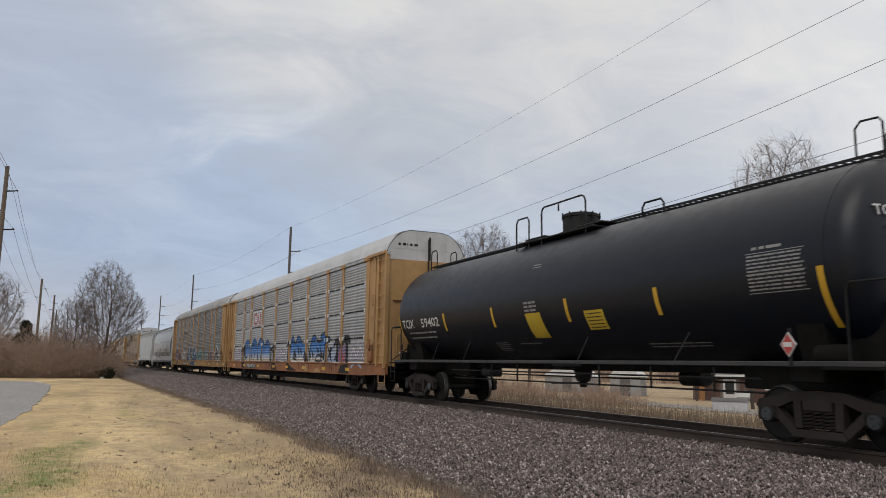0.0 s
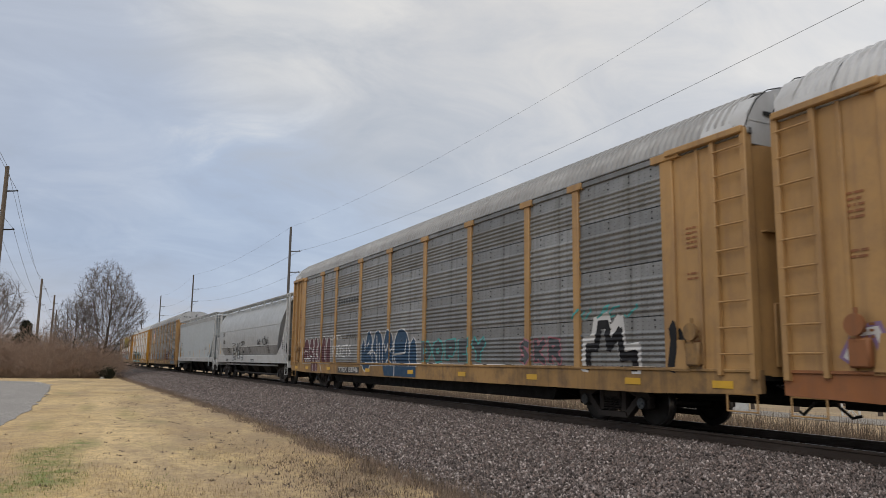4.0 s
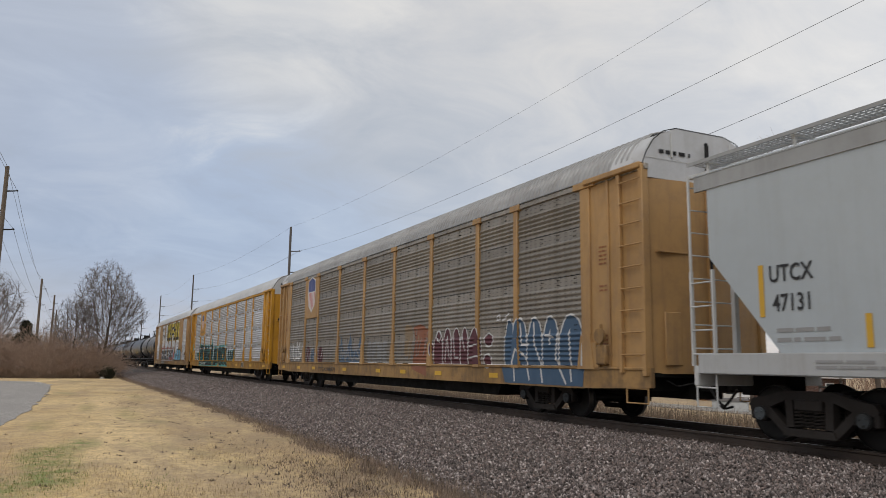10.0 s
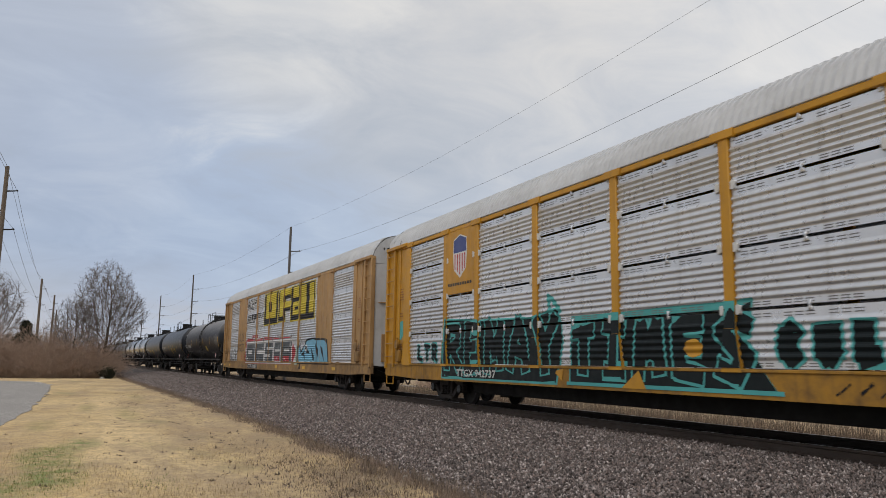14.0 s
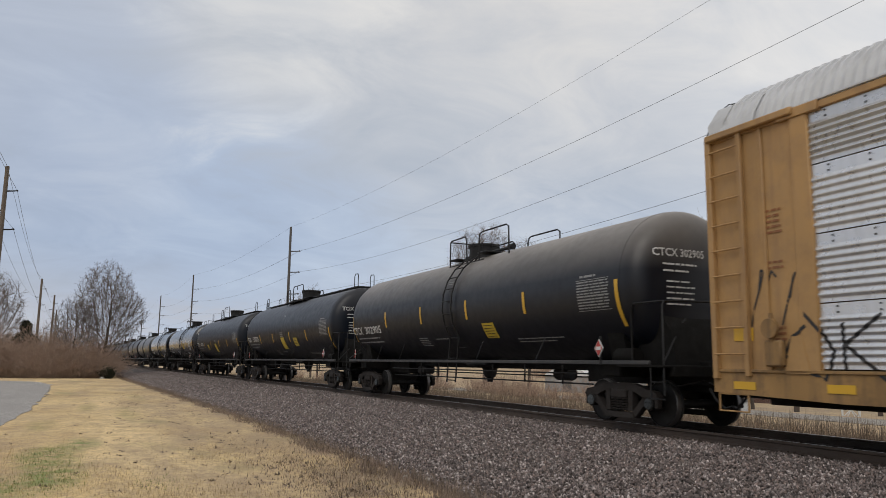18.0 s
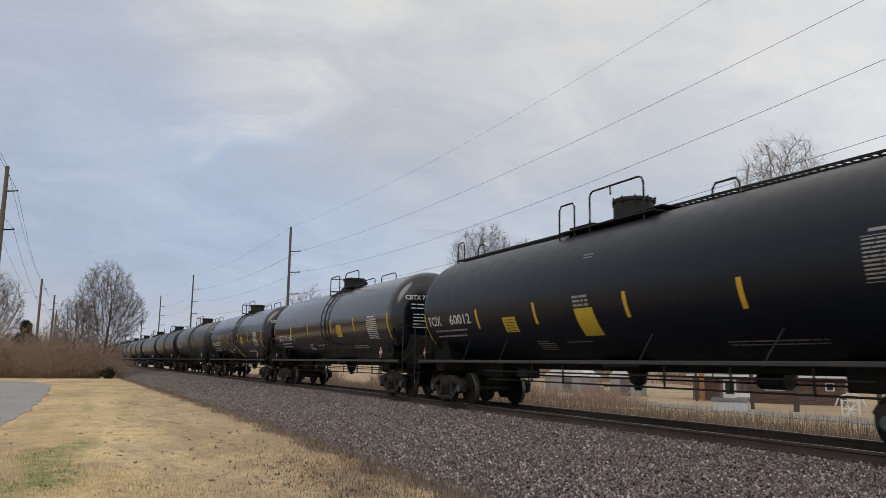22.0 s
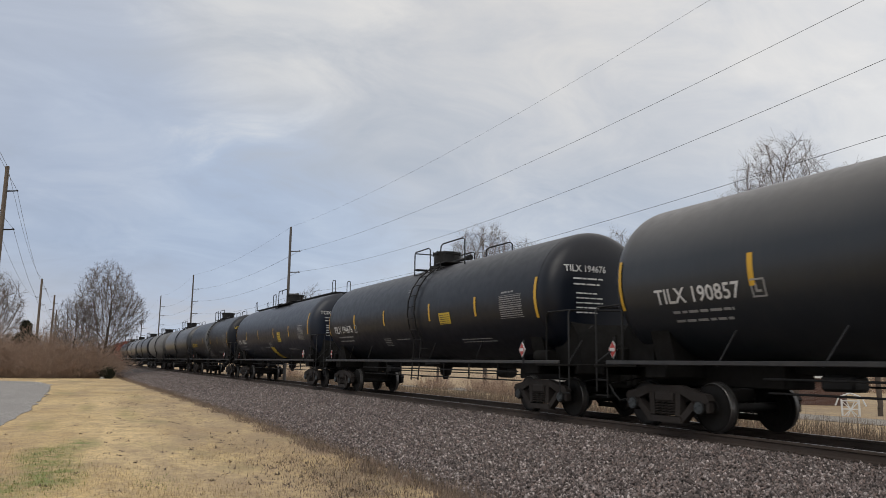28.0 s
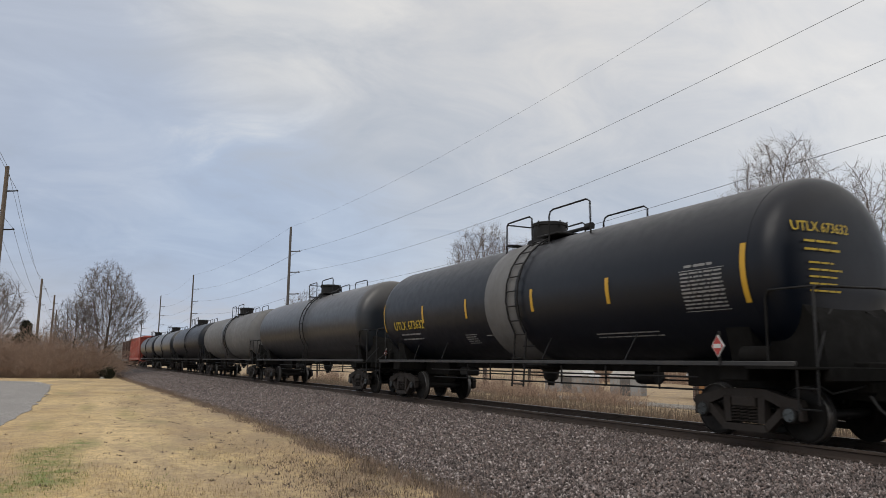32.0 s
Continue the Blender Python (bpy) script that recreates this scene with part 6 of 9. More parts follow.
def crossings(poly, w):
    xs = []
    for i in range(len(poly)):
        (u0, w0), (u1, w1) = poly[i], poly[(i + 1) % len(poly)]
        if (w0 <= w) != (w1 <= w):
            xs.append(u0 + (u1 - u0) * (w - w0) / (w1 - w0))
    xs.sort()
    return list(zip(xs[::2], xs[1::2]))


def spray_on(key, shapes, mats, label, plated=()):
    """Lays flat outlines onto the ribbed side: shapes are (polygon, paint number or a function of height, coat)."""
    car, posts = RACKS[key]
    levels, gap = face_levels(key), SHEETS[key][2]
    sh = Shape()
    edges = []
    for p in posts:
        wide = 0.165 if abs(p) > 11.05 else 0.095 if key == "c" else 0.115
        edges.append((p - wide, p + wide, 1.524))
    for i in plated:
        edges.append((posts[i] + 0.115, posts[i + 1] - 0.115, 1.503))
    edges.append((posts[-1] + 0.17, 13.8, 1.478))
    edges.append((-13.8, posts[0] - 0.17, 1.478))
    flat = []
    for one in shapes:
        flat += [one] if isinstance(one, tuple) else one
    for order, (poly, slot, coat) in enumerate(flat):
        lo, hi = min(p[1] for p in poly), max(p[1] for p in poly)
        lift = 0.002 + 0.002 * coat + 8e-6 * order
        for (wa, da), (wb, db) in zip(levels[:-1], levels[1:]):
            feet = []
            if key in "cd" and 1.06 < (wa + wb) / 2 < 1.75:
                wide = 0.09 if key == "c" else 0.11
                half = wide * (1 + 0.8 * (1.75 - (wa + wb) / 2) / 0.69) + 0.012
                feet = [(p - half, p + half, 1.5465) for p in posts]
            if wb <= lo or wa >= hi or wb - wa < 0.004:
                continue
            a, b = max(wa, lo + 1e-5), min(wb, hi - 1e-5)
            if b <= a:
                continue
            ia, ib = crossings(poly, a + 1e-6), crossings(poly, b - 1e-6)
            if len(ia) != len(ib):
                ia = ib = crossings(poly, (a + b) / 2)
            sh.slot = slot((a + b) / 2) if callable(slot) else slot
            for (p0, p1), (q0, q1) in zip(ia, ib):
                cuts = sorted({min(p0, q0), max(p1, q1)} | {e for x in feet + edges for e in x[:2] if min(p0, q0) < e < max(p1, q1)})
                for c0, c1 in zip(cuts[:-1], cuts[1:]):
                    mid = (c0 + c1) / 2
                    if da is None or db is None:
                        if wb > 1.06:
                            continue
                        ya = yb = 1.502
                    else:
                        hit = [e[2] for e in feet + edges if e[0] < mid < e[1]]
                        if not hit and gap > 0.03 and da == db == 0.012 and abs(wb - wa - gap) < 0.004:
                            continue
                        ya, yb = (hit[0], hit[0]) if hit else (1.455 + da, 1.455 + db)
                    ua0, ua1, ub0, ub1 = max(c0, p0), min(c1, p1), max(c0, q0), min(c1, q1)
                    if ua1 <= ua0 or ub1 <= ub0:
                        continue
                    sh.add([(ua0, -ya - lift, a), (ua1, -ya - lift, a), (ub1, -yb - lift, b), (ub0, -yb - lift, b)], [(0, 1, 2, 3)])
    tagged(part("mural", sh, mats, car, label), kind="stuff")


def oval(u, w, ru, rw, n=18, power=2.4, tilt=0.0, rng=None):
    pts = []
    for k in range(n):
        a = 2 * math.pi * k / n
        c, s = math.cos(a), math.sin(a)
        x, y = ru * math.copysign(abs(c) ** (2 / power), c), rw * math.copysign(abs(s) ** (2 / power), s)
        j = 1 + (rng.uniform(-0.06, 0.06) if rng else 0)
        pts.append((u + x * j + tilt * y, w + y * j))
    return pts


def stroke(pts, r):
    """A painted line of width 2r along points, as one outline."""
    left, right = [], []
    for i, p in enumerate(pts):
        q0, q1 = pts[max(0, i - 1)], pts[min(len(pts) - 1, i + 1)]
        d = Vector((q1[0] - q0[0], q1[1] - q0[1]))
        d = d.normalized() if d.length > 0 else Vector((1, 0))
        left.append((p[0] - d.y * r, p[1] + d.x * r)), right.append((p[0] + d.y * r, p[1] - d.x * r))
    return left + right[::-1]


def limbs(pts, r, slot, coat):
    """The same line as separate square-ended limbs, which may cross."""
    out = []
    for p, q in zip(pts[:-1], pts[1:]):
        d = Vector((q[0] - p[0], q[1] - p[1]))
        if d.length < 1e-4:
            continue
        d.normalize()
        a, b, n = (p[0] - d.x * r * 0.7, p[1] - d.y * r * 0.7), (q[0] + d.x * r * 0.7, q[1] + d.y * r * 0.7), (-d.y * r, d.x * r)
        out.append(([(a[0] + n[0], a[1] + n[1]), (b[0] + n[0], b[1] + n[1]), (b[0] - n[0], b[1] - n[1]), (a[0] - n[0], a[1] - n[1])], slot, coat))
    return out


def scribble(u0, u1, w0, w1, seed, slot, r=0.03, count=6, coat=1):
    rng, out = random.Random(seed), []
    for i in range(count):
        u = u0 + (u1 - u0) * (i + 0.5) / count
        half = (u1 - u0) / count * 0.5
        a0 = rng.uniform(0, 6.3)
        pts = [(u + half * math.cos(a0 + k * 0.75) * rng.uniform(0.7, 1.2), (w0 + w1) / 2 + (w1 - w0) / 2 * math.sin(a0 * 1.3 + k * 0.9) * rng.uniform(0.6, 1.0)) for k in range(6)]
        for p, q in zip(pts[:-1], pts[1:]):
            out.append((stroke([p, q], r), slot, coat))
    return out


def plate_letters(car, text, u0, u1, w0, w1):
    sh = Shape()
    patch(sh, u0, u1, w0, w1, on_side(-1.503), 1)
    plate = part("number_panel", sh, M_BLACKINK, car, "black panel with white letters")
    sh = Shape()
    letter(sh, text, u0 + 0.12, w0 + 0.05, (w1 - w0) * 1.05, on_side(-1.506), width=u1 - u0 - 0.24, lift=0.012)
    tagged(part("reporting_mark", sh, M_WHITE, plate, "white painted letters and number"), kind="stuff")


def tape_row(car, us, w0=0.80, w1=0.92, half=0.28):
    for u in us:
        sh = Shape()
        patch(sh, u - half, u + half, w0, w1, on_side(-1.505), 1)
        part("reflector", sh, M_YSTRIPE, car, "yellow reflector strip")


def shield(u, w, k, base):
    """A plain striped shield badge."""
    out = [([(u - 0.42 * k, w + 0.55 * k), (u - 0.46 * k, w + 0.15 * k), (u - 0.40 * k, w - 0.35 * k), (u, w - 0.62 * k), (u + 0.40 * k, w - 0.35 * k), (u + 0.46 * k, w + 0.15 * k), (u + 0.42 * k, w + 0.55 * k), (u, w + 0.68 * k)], base, 2)]
    out.append(([(u - 0.40 * k, w + 0.52 * k), (u - 0.42 * k, w + 0.14 * k), (u + 0.42 * k, w + 0.14 * k), (u + 0.40 * k, w + 0.52 * k), (u, w + 0.64 * k)], base + 1, 3))
    for i in range(5):
        x = u + (-0.32 + 0.16 * i) * k
        out.append(([(x - 0.035 * k, w + 0.10 * k), (x + 0.035 * k, w + 0.10 * k), (x + 0.03 * k, w - (0.52 - 0.5 * abs(x - u) / k) * k), (x - 0.03 * k, w - (0.52 - 0.5 * abs(x - u) / k) * k)], base + 2, 3))
    return out


STROKES = {
    "A": [[(0, 0), (0.2, 0.6), (0.5, 1), (0.8, 0.6), (1, 0)], [(0.22, 0.4), (0.78, 0.4)]],
    "C": [[(0.95, 0.85), (0.6, 1), (0.2, 0.9), (0, 0.55), (0.1, 0.2), (0.5, 0), (0.95, 0.12)]],
    "D": [[(0.05, 0), (0.05, 1), (0.6, 0.95), (1, 0.55), (0.65, 0.05), (0.05, 0)]],
    "E": [[(0.95, 1), (0.05, 1), (0.05, 0), (0.95, 0)], [(0.05, 0.5), (0.8, 0.52)]],
    "I": [[(0.5, 0), (0.5, 1)], [(0.1, 0), (0.9, 0)], [(0.1, 1), (0.9, 1)]],
    "K": [[(0.05, 0), (0.05, 1)], [(0.95, 1), (0.1, 0.45), (0.95, 0)]],
    "L": [[(0.1, 1), (0.1, 0), (0.95, 0.02)]],
    "M": [[(0, 0), (0.08, 1), (0.5, 0.35), (0.92, 1), (1, 0)]],
    "N": [[(0.03, 0), (0.03, 1), (0.95, 0), (0.95, 1)]],
    "O": [[(0.5, 1), (0.1, 0.8), (0, 0.4), (0.3, 0), (0.75, 0.03), (1, 0.5), (0.85, 0.9), (0.5, 1)]],
    "P": [[(0.05, 0), (0.05, 1), (0.85, 0.95), (0.95, 0.65), (0.7, 0.42), (0.05, 0.42)]],
    "R": [[(0.05, 0), (0.05, 1), (0.85, 0.95), (0.9, 0.62), (0.1, 0.45)], [(0.4, 0.45), (1, 0)]],
    "S": [[(0.95, 0.88), (0.5, 1), (0.08, 0.78), (0.5, 0.52), (0.95, 0.27), (0.55, 0), (0.02, 0.12)]],
    "T": [[(0.5, 0), (0.5, 1)], [(0, 0.98), (1, 1)]],
    "U": [[(0.05, 1), (0.08, 0.2), (0.5, 0), (0.92, 0.2), (0.95, 1)]],
    "X": [[(0, 0), (1, 1)], [(0, 1), (1, 0)]],
    "Y": [[(0.5, 0), (0.5, 0.5), (0, 1)], [(0.5, 0.5), (1, 1)]],
    "9": [[(0.85, 0.6), (0.4, 0.5), (0.1, 0.75), (0.5, 1), (0.9, 0.8), (0.85, 0.0)]],
}


def tag(text, u0, u1, w0, w1, r, slot, coat=1, wobble=0.06, seed=0, slope=0.0, pad=None):
    """Hand-drawn capitals, each limb a stroke of half-width r."""
    rng, out = random.Random(seed), []
    step = (u1 - u0) / len(text)
    p = pad or r
    for i, ch in enumerate(text):
        a, b = u0 + i * step + p * 1.15, u0 + (i + 1) * step - p * 1.15
        lift = slope * (i / len(text))
        j = lambda: rng.uniform(-wobble, wobble)
        for line in STROKES.get(ch, []):
            pts = [(a + (b - a) * (x + j()), w0 + p + (w1 - w0 - 2 * p) * (y + j()) + lift) for x, y in line]
            out += limbs(pts, r, slot, coat)
    return out


def piece(text, u0, u1, w0, w1, r, edge, fill, coat=0, rim=0.05, seed=0, wobble=0.05, shade=None):
    """Fat letters: an outline coat under a fill coat."""
    out = []
    if shade is not None:
        out += tag(text, u0 - 0.03, u1 + 0.12, w0 - 0.08, w1 + 0.02, r + rim * 1.3, shade, coat, wobble, seed)
    out += tag(text, u0, u1, w0, w1, r + rim, edge, coat + 1, wobble, seed, 0.0, r + rim)
    out += tag(text, u0, u1, w0, w1, r, fill, coat + 2, wobble, seed, 0.0, r + rim)
    return out


def dome(u0, u1, w0, w1, lean=0.0, flat=0.55):
    """An arched form with upright sides."""
    n, pts = 10, [(u0, w0), (u1, w0)]
    for k in range(n + 1):
        a = math.pi * k / n
        pts.append(((u0 + u1) / 2 + (u1 - u0) / 2 * math.cos(a) + lean * math.sin(a), w1 - (w1 - w0) * flat * (1 - math.sin(a))))
    return pts


def domes(spans, w0, edge, fill, coat, rim):
    out = []
    for u0, u1, w1 in spans:
        out.append((dome(u0 - rim, u1 + rim, w0 - rim * 0.4, w1 + rim), edge, coat))
    for u0, u1, w1 in spans:
        out.append((dome(u0, u1, w0, w1), fill, coat + 1))
    return out


def palm(u, w0, w1, slot, seed, coat=3, k=1.0):
    """A dark trunk with a burst of drooping strokes."""
    rng = random.Random(seed)
    out = [(stroke([(u - 0.06, w0), (u + 0.04, (w0 + w1) / 2), (u, w1)], 0.10 * k), slot, coat)]
    for i in range(9):
        a = math.pi * (i + rng.uniform(0, 0.6)) / 8.5
        r = rng.uniform(0.26, 0.42) * k
        out.append((stroke([(u, w1), (u + r * 0.6 * math.cos(a), w1 + r * 0.55 * math.sin(a)), (u + r * math.cos(a), w1 + r * (0.45 * math.sin(a) - 0.35))], 0.05 * k), slot, coat))
    return out


def bolts(spans, slot, r, coat, seed):
    """Bold bent strokes with pointed tips."""
    rng, out = random.Random(seed), []
    for u0, u1, w0, w1 in spans:
        a, b = (u0, w1 - 0.1 * rng.random()), (u1, w0 + 0.1 * rng.random())
        m = ((u0 + u1) / 2 + rng.uniform(-0.2, 0.2), (w0 + w1) / 2 + rng.uniform(-0.25, 0.25))
        d = Vector((b[0] - a[0], b[1] - a[1])).normalized()
        out.append(([a, (m[0] - d.y * r, m[1] + d.x * r), b, (m[0] + d.y * r * 1.4, m[1] - d.x * r * 1.4)], slot, coat))
    return out


def drips(us, w0, w1, r, slot, coat, seed):
    rng = random.Random(seed)
    return [(stroke([(u, w1), (u + rng.uniform(-0.02, 0.02), w1 - (w1 - w0) * rng.uniform(0.4, 1.0))], r * rng.uniform(0.6, 1.3)), slot, coat) for u in us]


def badge(car, u0, u1, w0, w1, k, mat):
    """A flat painted plate with a plain striped shield."""
    plate = part("badge_plate", Shape().box(u0, u1, -1.515, -1.47, w0, w1, 0.006), mat, car, "flat painted badge plate")
    for slot, ink in ((0, M_WHITE), (1, M_BLUEINK), (2, M_REDINK)):
        sh = Shape()
        for poly, which, coat in shield((u0 + u1) / 2, (w0 + w1) / 2 + 0.12, k, 0):
            if which == slot:
                sh.add([(u, -1.515 - 0.0015 * coat, w) for u, w in poly[::-1]], [tuple(range(len(poly)))])
        part(("shield", "shield_top", "shield_stripe")[slot], sh, ink, plate, ("white shield", "blue shield top", "red shield stripes")[slot])


def build_murals():
    def blue(w):
        return 0 if w < 1.32 else 1 if w < 1.52 else 2 if w < 1.80 else 3
    # first rack: blue mural fading to cream, black outlines and palms, rusty sill
    car = RACKS["a"][0]
    mats = S_BLUE + [S_BLACK, S_PURPLE, M_REDINK, M_GALV, S_ORANGE, S_WHITE, M_OCHRE]
    art = domes([(-9.0, -7.0, 2.36), (-6.95, -5.45, 2.38), (-5.4, -3.75, 2.38), (-3.7, -2.5, 2.25)], 1.06, 4, blue, 0, 0.05)
    art += [([(1.6, 1.06), (1.75, 2.2), (2.05, 2.42), (2.5, 1.98), (2.9, 2.36), (3.3, 2.3), (3.7, 1.95), (4.2, 2.02), (4.4, 1.06)], 4, 0), ([(1.7, 1.06), (1.8, 2.16), (2.06, 2.33), (2.5, 1.9), (2.92, 2.29), (3.26, 2.24), (3.68, 1.88), (4.12, 1.94), (4.28, 1.06)], blue, 1)]
    art += [([(4.9, 1.06), (4.95, 1.95), (5.25, 2.28), (5.7, 2.33), (6.1, 2.02), (6.45, 2.05), (6.5, 2.32), (7.1, 2.42), (7.3, 2.2), (7.75, 2.2), (7.75, 1.95), (7.3, 1.85), (7.4, 1.06)], 4, 0),
            ([(5.0, 1.06), (5.05, 1.92), (5.28, 2.2), (5.68, 2.25), (6.1, 1.94), (6.5, 1.96), (6.57, 2.25), (7.04, 2.34), (7.24, 2.12), (7.66, 2.13), (7.66, 2.0), (7.2, 1.88), (7.28, 1.06)], blue, 1)]
    art += [([(7.5, 1.06), (8.6, 1.06), (8.5, 1.6), (8.1, 1.95), (7.8, 1.6)], 1, 1)]
    art += limbs([(10.3, 1.2), (10.7, 1.7), (11.0, 1.3), (11.4, 1.75), (11.8, 1.25)], 0.10, 5, 0) + limbs([(10.3, 1.2), (10.7, 1.7), (11.0, 1.3), (11.4, 1.75), (11.8, 1.25)], 0.05, 9, 1) + limbs([(10.5, 0.95), (11.0, 1.15), (11.6, 0.95)], 0.05, 1, 1)
    art += bolts([(2.2, 2.9, 1.3, 1.75), (3.0, 3.3, 1.2, 1.9), (3.45, 3.75, 1.25, 1.8), (4.3, 4.7, 0.8, 1.7), (4.6, 5.2, 1.2, 1.9), (5.2, 5.5, 1.15, 1.8), (5.9, 6.3, 1.45, 1.8), (6.4, 6.9, 1.2, 1.9), (6.9, 7.3, 0.9, 1.75), (7.4, 8.1, 0.95, 1.9), (8.2, 7.5, 1.1, 1.75), (-8.6, -8.2, 1.1, 1.7), (-7.0, -6.6, 1.1, 1.6), (-5.3, -4.9, 1.1, 1.75), (-4.6, -4.2, 1.1, 1.6)], 4, 0.09, 4, 6)
    art += [limbs(p, 0.045, 4, 4) for p in ([(2.2, 1.3), (2.5, 1.7), (2.8, 1.2), (2.2, 1.3)], [(5.75, 1.15), (6.0, 1.4), (6.5, 1.42), (6.75, 1.15), (5.75, 1.15)], [(3.9, 1.2), (4.2, 1.6), (4.5, 1.15)], [(-8.8, 1.75), (-8.2, 1.3), (-7.9, 1.4)], [(-6.2, 1.2), (-5.9, 1.7)], [(8.5, 1.25), (8.9, 1.7), (8.6, 1.9)])]
    art += palm(-9.35, 0.9, 1.75, 4, 2) + palm(-8.85, 0.85, 1.85, 4, 3, 3, 1.1) + palm(-1.55, 0.75, 1.85, 4, 4, 3, 1.1) + palm(1.3, 0.75, 1.9, 4, 5, 3, 1.1) + palm(-2.2, 0.9, 1.7, 4, 8) + palm(8.75, 1.0, 1.85, 4, 6, 3, 1.3) + palm(9.9, 0.75, 1.95, 4, 7, 3, 1.4)
    for r, slot, coat in ((0.11, 5, 0), (0.05, 9, 1)):
        art += limbs([(-12.9, 1.3), (-12.7, 1.62), (-12.45, 1.65), (-12.3, 1.3), (-12.05, 1.4), (-11.65, 1.6), (-11.45, 1.2), (-11.0, 1.25), (-10.95, 1.85), (-10.7, 1.95), (-10.5, 1.7), (-10.2, 1.3), (-9.9, 1.15), (-9.6, 1.4)], r, slot, coat)
        art += limbs([(-0.9, 1.25), (-0.6, 1.6), (-0.3, 1.4), (0.0, 1.65), (0.3, 1.45), (0.6, 1.6), (0.9, 1.2)], r, slot, coat)
    art += tag("MAK", 8.9, 9.9, 1.1, 1.8, 0.06, 5, 1, 0.15, 4) + tag("XN", 9.0, 9.7, 1.15, 1.5, 0.03, 6, 2, 0.2, 5)
    # cream and black areas running onto the sill
    art += [([(-1.9, 0.70), (-0.8, 0.70), (-1.2, 1.03), (-1.9, 1.03)], 4, 1), ([(1.2, 0.70), (3.0, 0.70), (2.0, 0.86), (1.5, 1.03), (1.1, 1.03)], 4, 1), ([(9.0, 0.70), (10.2, 0.70), (10.1, 1.03), (9.3, 1.03)], 4, 1), ([(5.7, 0.70), (6.7, 0.70), (6.5, 0.84), (6.1, 0.88), (5.8, 0.82)], 10, 2), ([(4.2, 0.70), (4.8, 0.70), (4.6, 1.03), (4.4, 1.03)], 10, 2), ([(-9.4, 0.72), (-8.4, 0.72), (-8.6, 1.03), (-9.2, 1.03)], 4, 1)]
    art += drips([3.3, 3.9, 4.9, 5.3, 7.2, 7.9, 8.2, -5.0, -4.2, -3.0], 0.72, 1.03, 0.03, 4, 3, 12)
    art += [([(-7.0, 3.08), (-4.52, 3.08), (-4.52, 3.98), (-7.0, 3.98)], 7, 0)]
    loop = [(-5.85, 3.72), (-6.1, 3.80), (-6.45, 3.76), (-6.62, 3.52), (-6.45, 3.28), (-5.9, 3.26), (-5.68, 3.4), (-5.62, 3.74), (-5.3, 3.30), (-5.02, 3.26), (-4.98, 3.80)]
    art += limbs(loop, 0.055, 6, 2)
    spray_on("a", art, mats, "blue and white spray-painted mural with black outlines")
    plate_letters(car, "TTGX 992136", -8.05, -5.61, 0.72, 0.96)
    tape_row(car, (-11.6, -8.6, -5.0, -1.4, 1.2, 4.1, 7.1, 10.1), half=0.24)
    # second rack: maroon letters, white tags, large blue piece
    car = RACKS["b"][0]
    mats = [S_WHITE, S_MAROON, S_SLATE, S_BLACK, S_TEAL, S_BLUE[2], S_GREY, S_PINK]
    art = domes([(-11.95, -11.05, 2.14), (-11.0, -10.35, 2.16), (-10.3, -9.7, 2.17), (-9.65, -9.2, 2.18), (-9.15, -8.5, 2.18), (-8.45, -7.9, 2.16)], 1.06, 0, 1, 0, 0.045)
    art += [([(-10.6, 0.72), (-9.6, 0.72), (-9.6, 1.1), (-10.6, 1.1)], 1, 1)]
    art += [limbs(p, 0.024, 0, 3) for p in ([(-11.9, 1.5), (-11.6, 1.62), (-11.3, 1.58), (-11.2, 1.3), (-11.6, 1.15)], [(-11.05, 1.75), (-10.6, 1.7), (-10.4, 1.5)], [(-10.3, 1.95), (-10.2, 1.5), (-9.9, 1.1)], [(-9.7, 1.9), (-9.9, 1.5), (-9.4, 1.25), (-9.0, 0.74)], [(-8.7, 2.0), (-8.65, 1.35), (-8.6, 1.2)], [(-10.9, 1.4), (-10.5, 1.35), (-10.3, 0.74)], [(-9.9, 1.5), (-9.75, 0.74)])]
    art += tag("TOTE", -11.8, -10.7, 1.08, 1.3, 0.018, 0, 3, 0.1, 4)
    art += tag("POCKETS", -7.65, -5.3, 1.34, 1.80, 0.035, 0, 1, 0.08, 5) + tag("CSHAKING", -7.95, -6.3, 2.0, 2.22, 0.022, 0, 1, 0.08, 6) + scribble(-6.0, -4.7, 2.0, 2.22, 10, 3, 0.016, 6)
    art += domes([(-4.1, -3.75, 1.98), (-3.7, -3.0, 2.24), (-2.95, -2.0, 2.24), (-1.95, -1.05, 2.22), (-1.0, 0.3, 2.22), (0.35, 0.9, 1.9)], 1.04, 0, 2, 0, 0.05)
    art += [(oval(-3.55, 1.2, 0.48, 0.42, 16, 2), 0, 0), (oval(-3.55, 1.2, 0.43, 0.37, 16, 2), 2, 1), ([(-1.75, 0.70), (0.9, 0.70), (0.9, 1.03), (-1.9, 1.03)], 2, 1)]
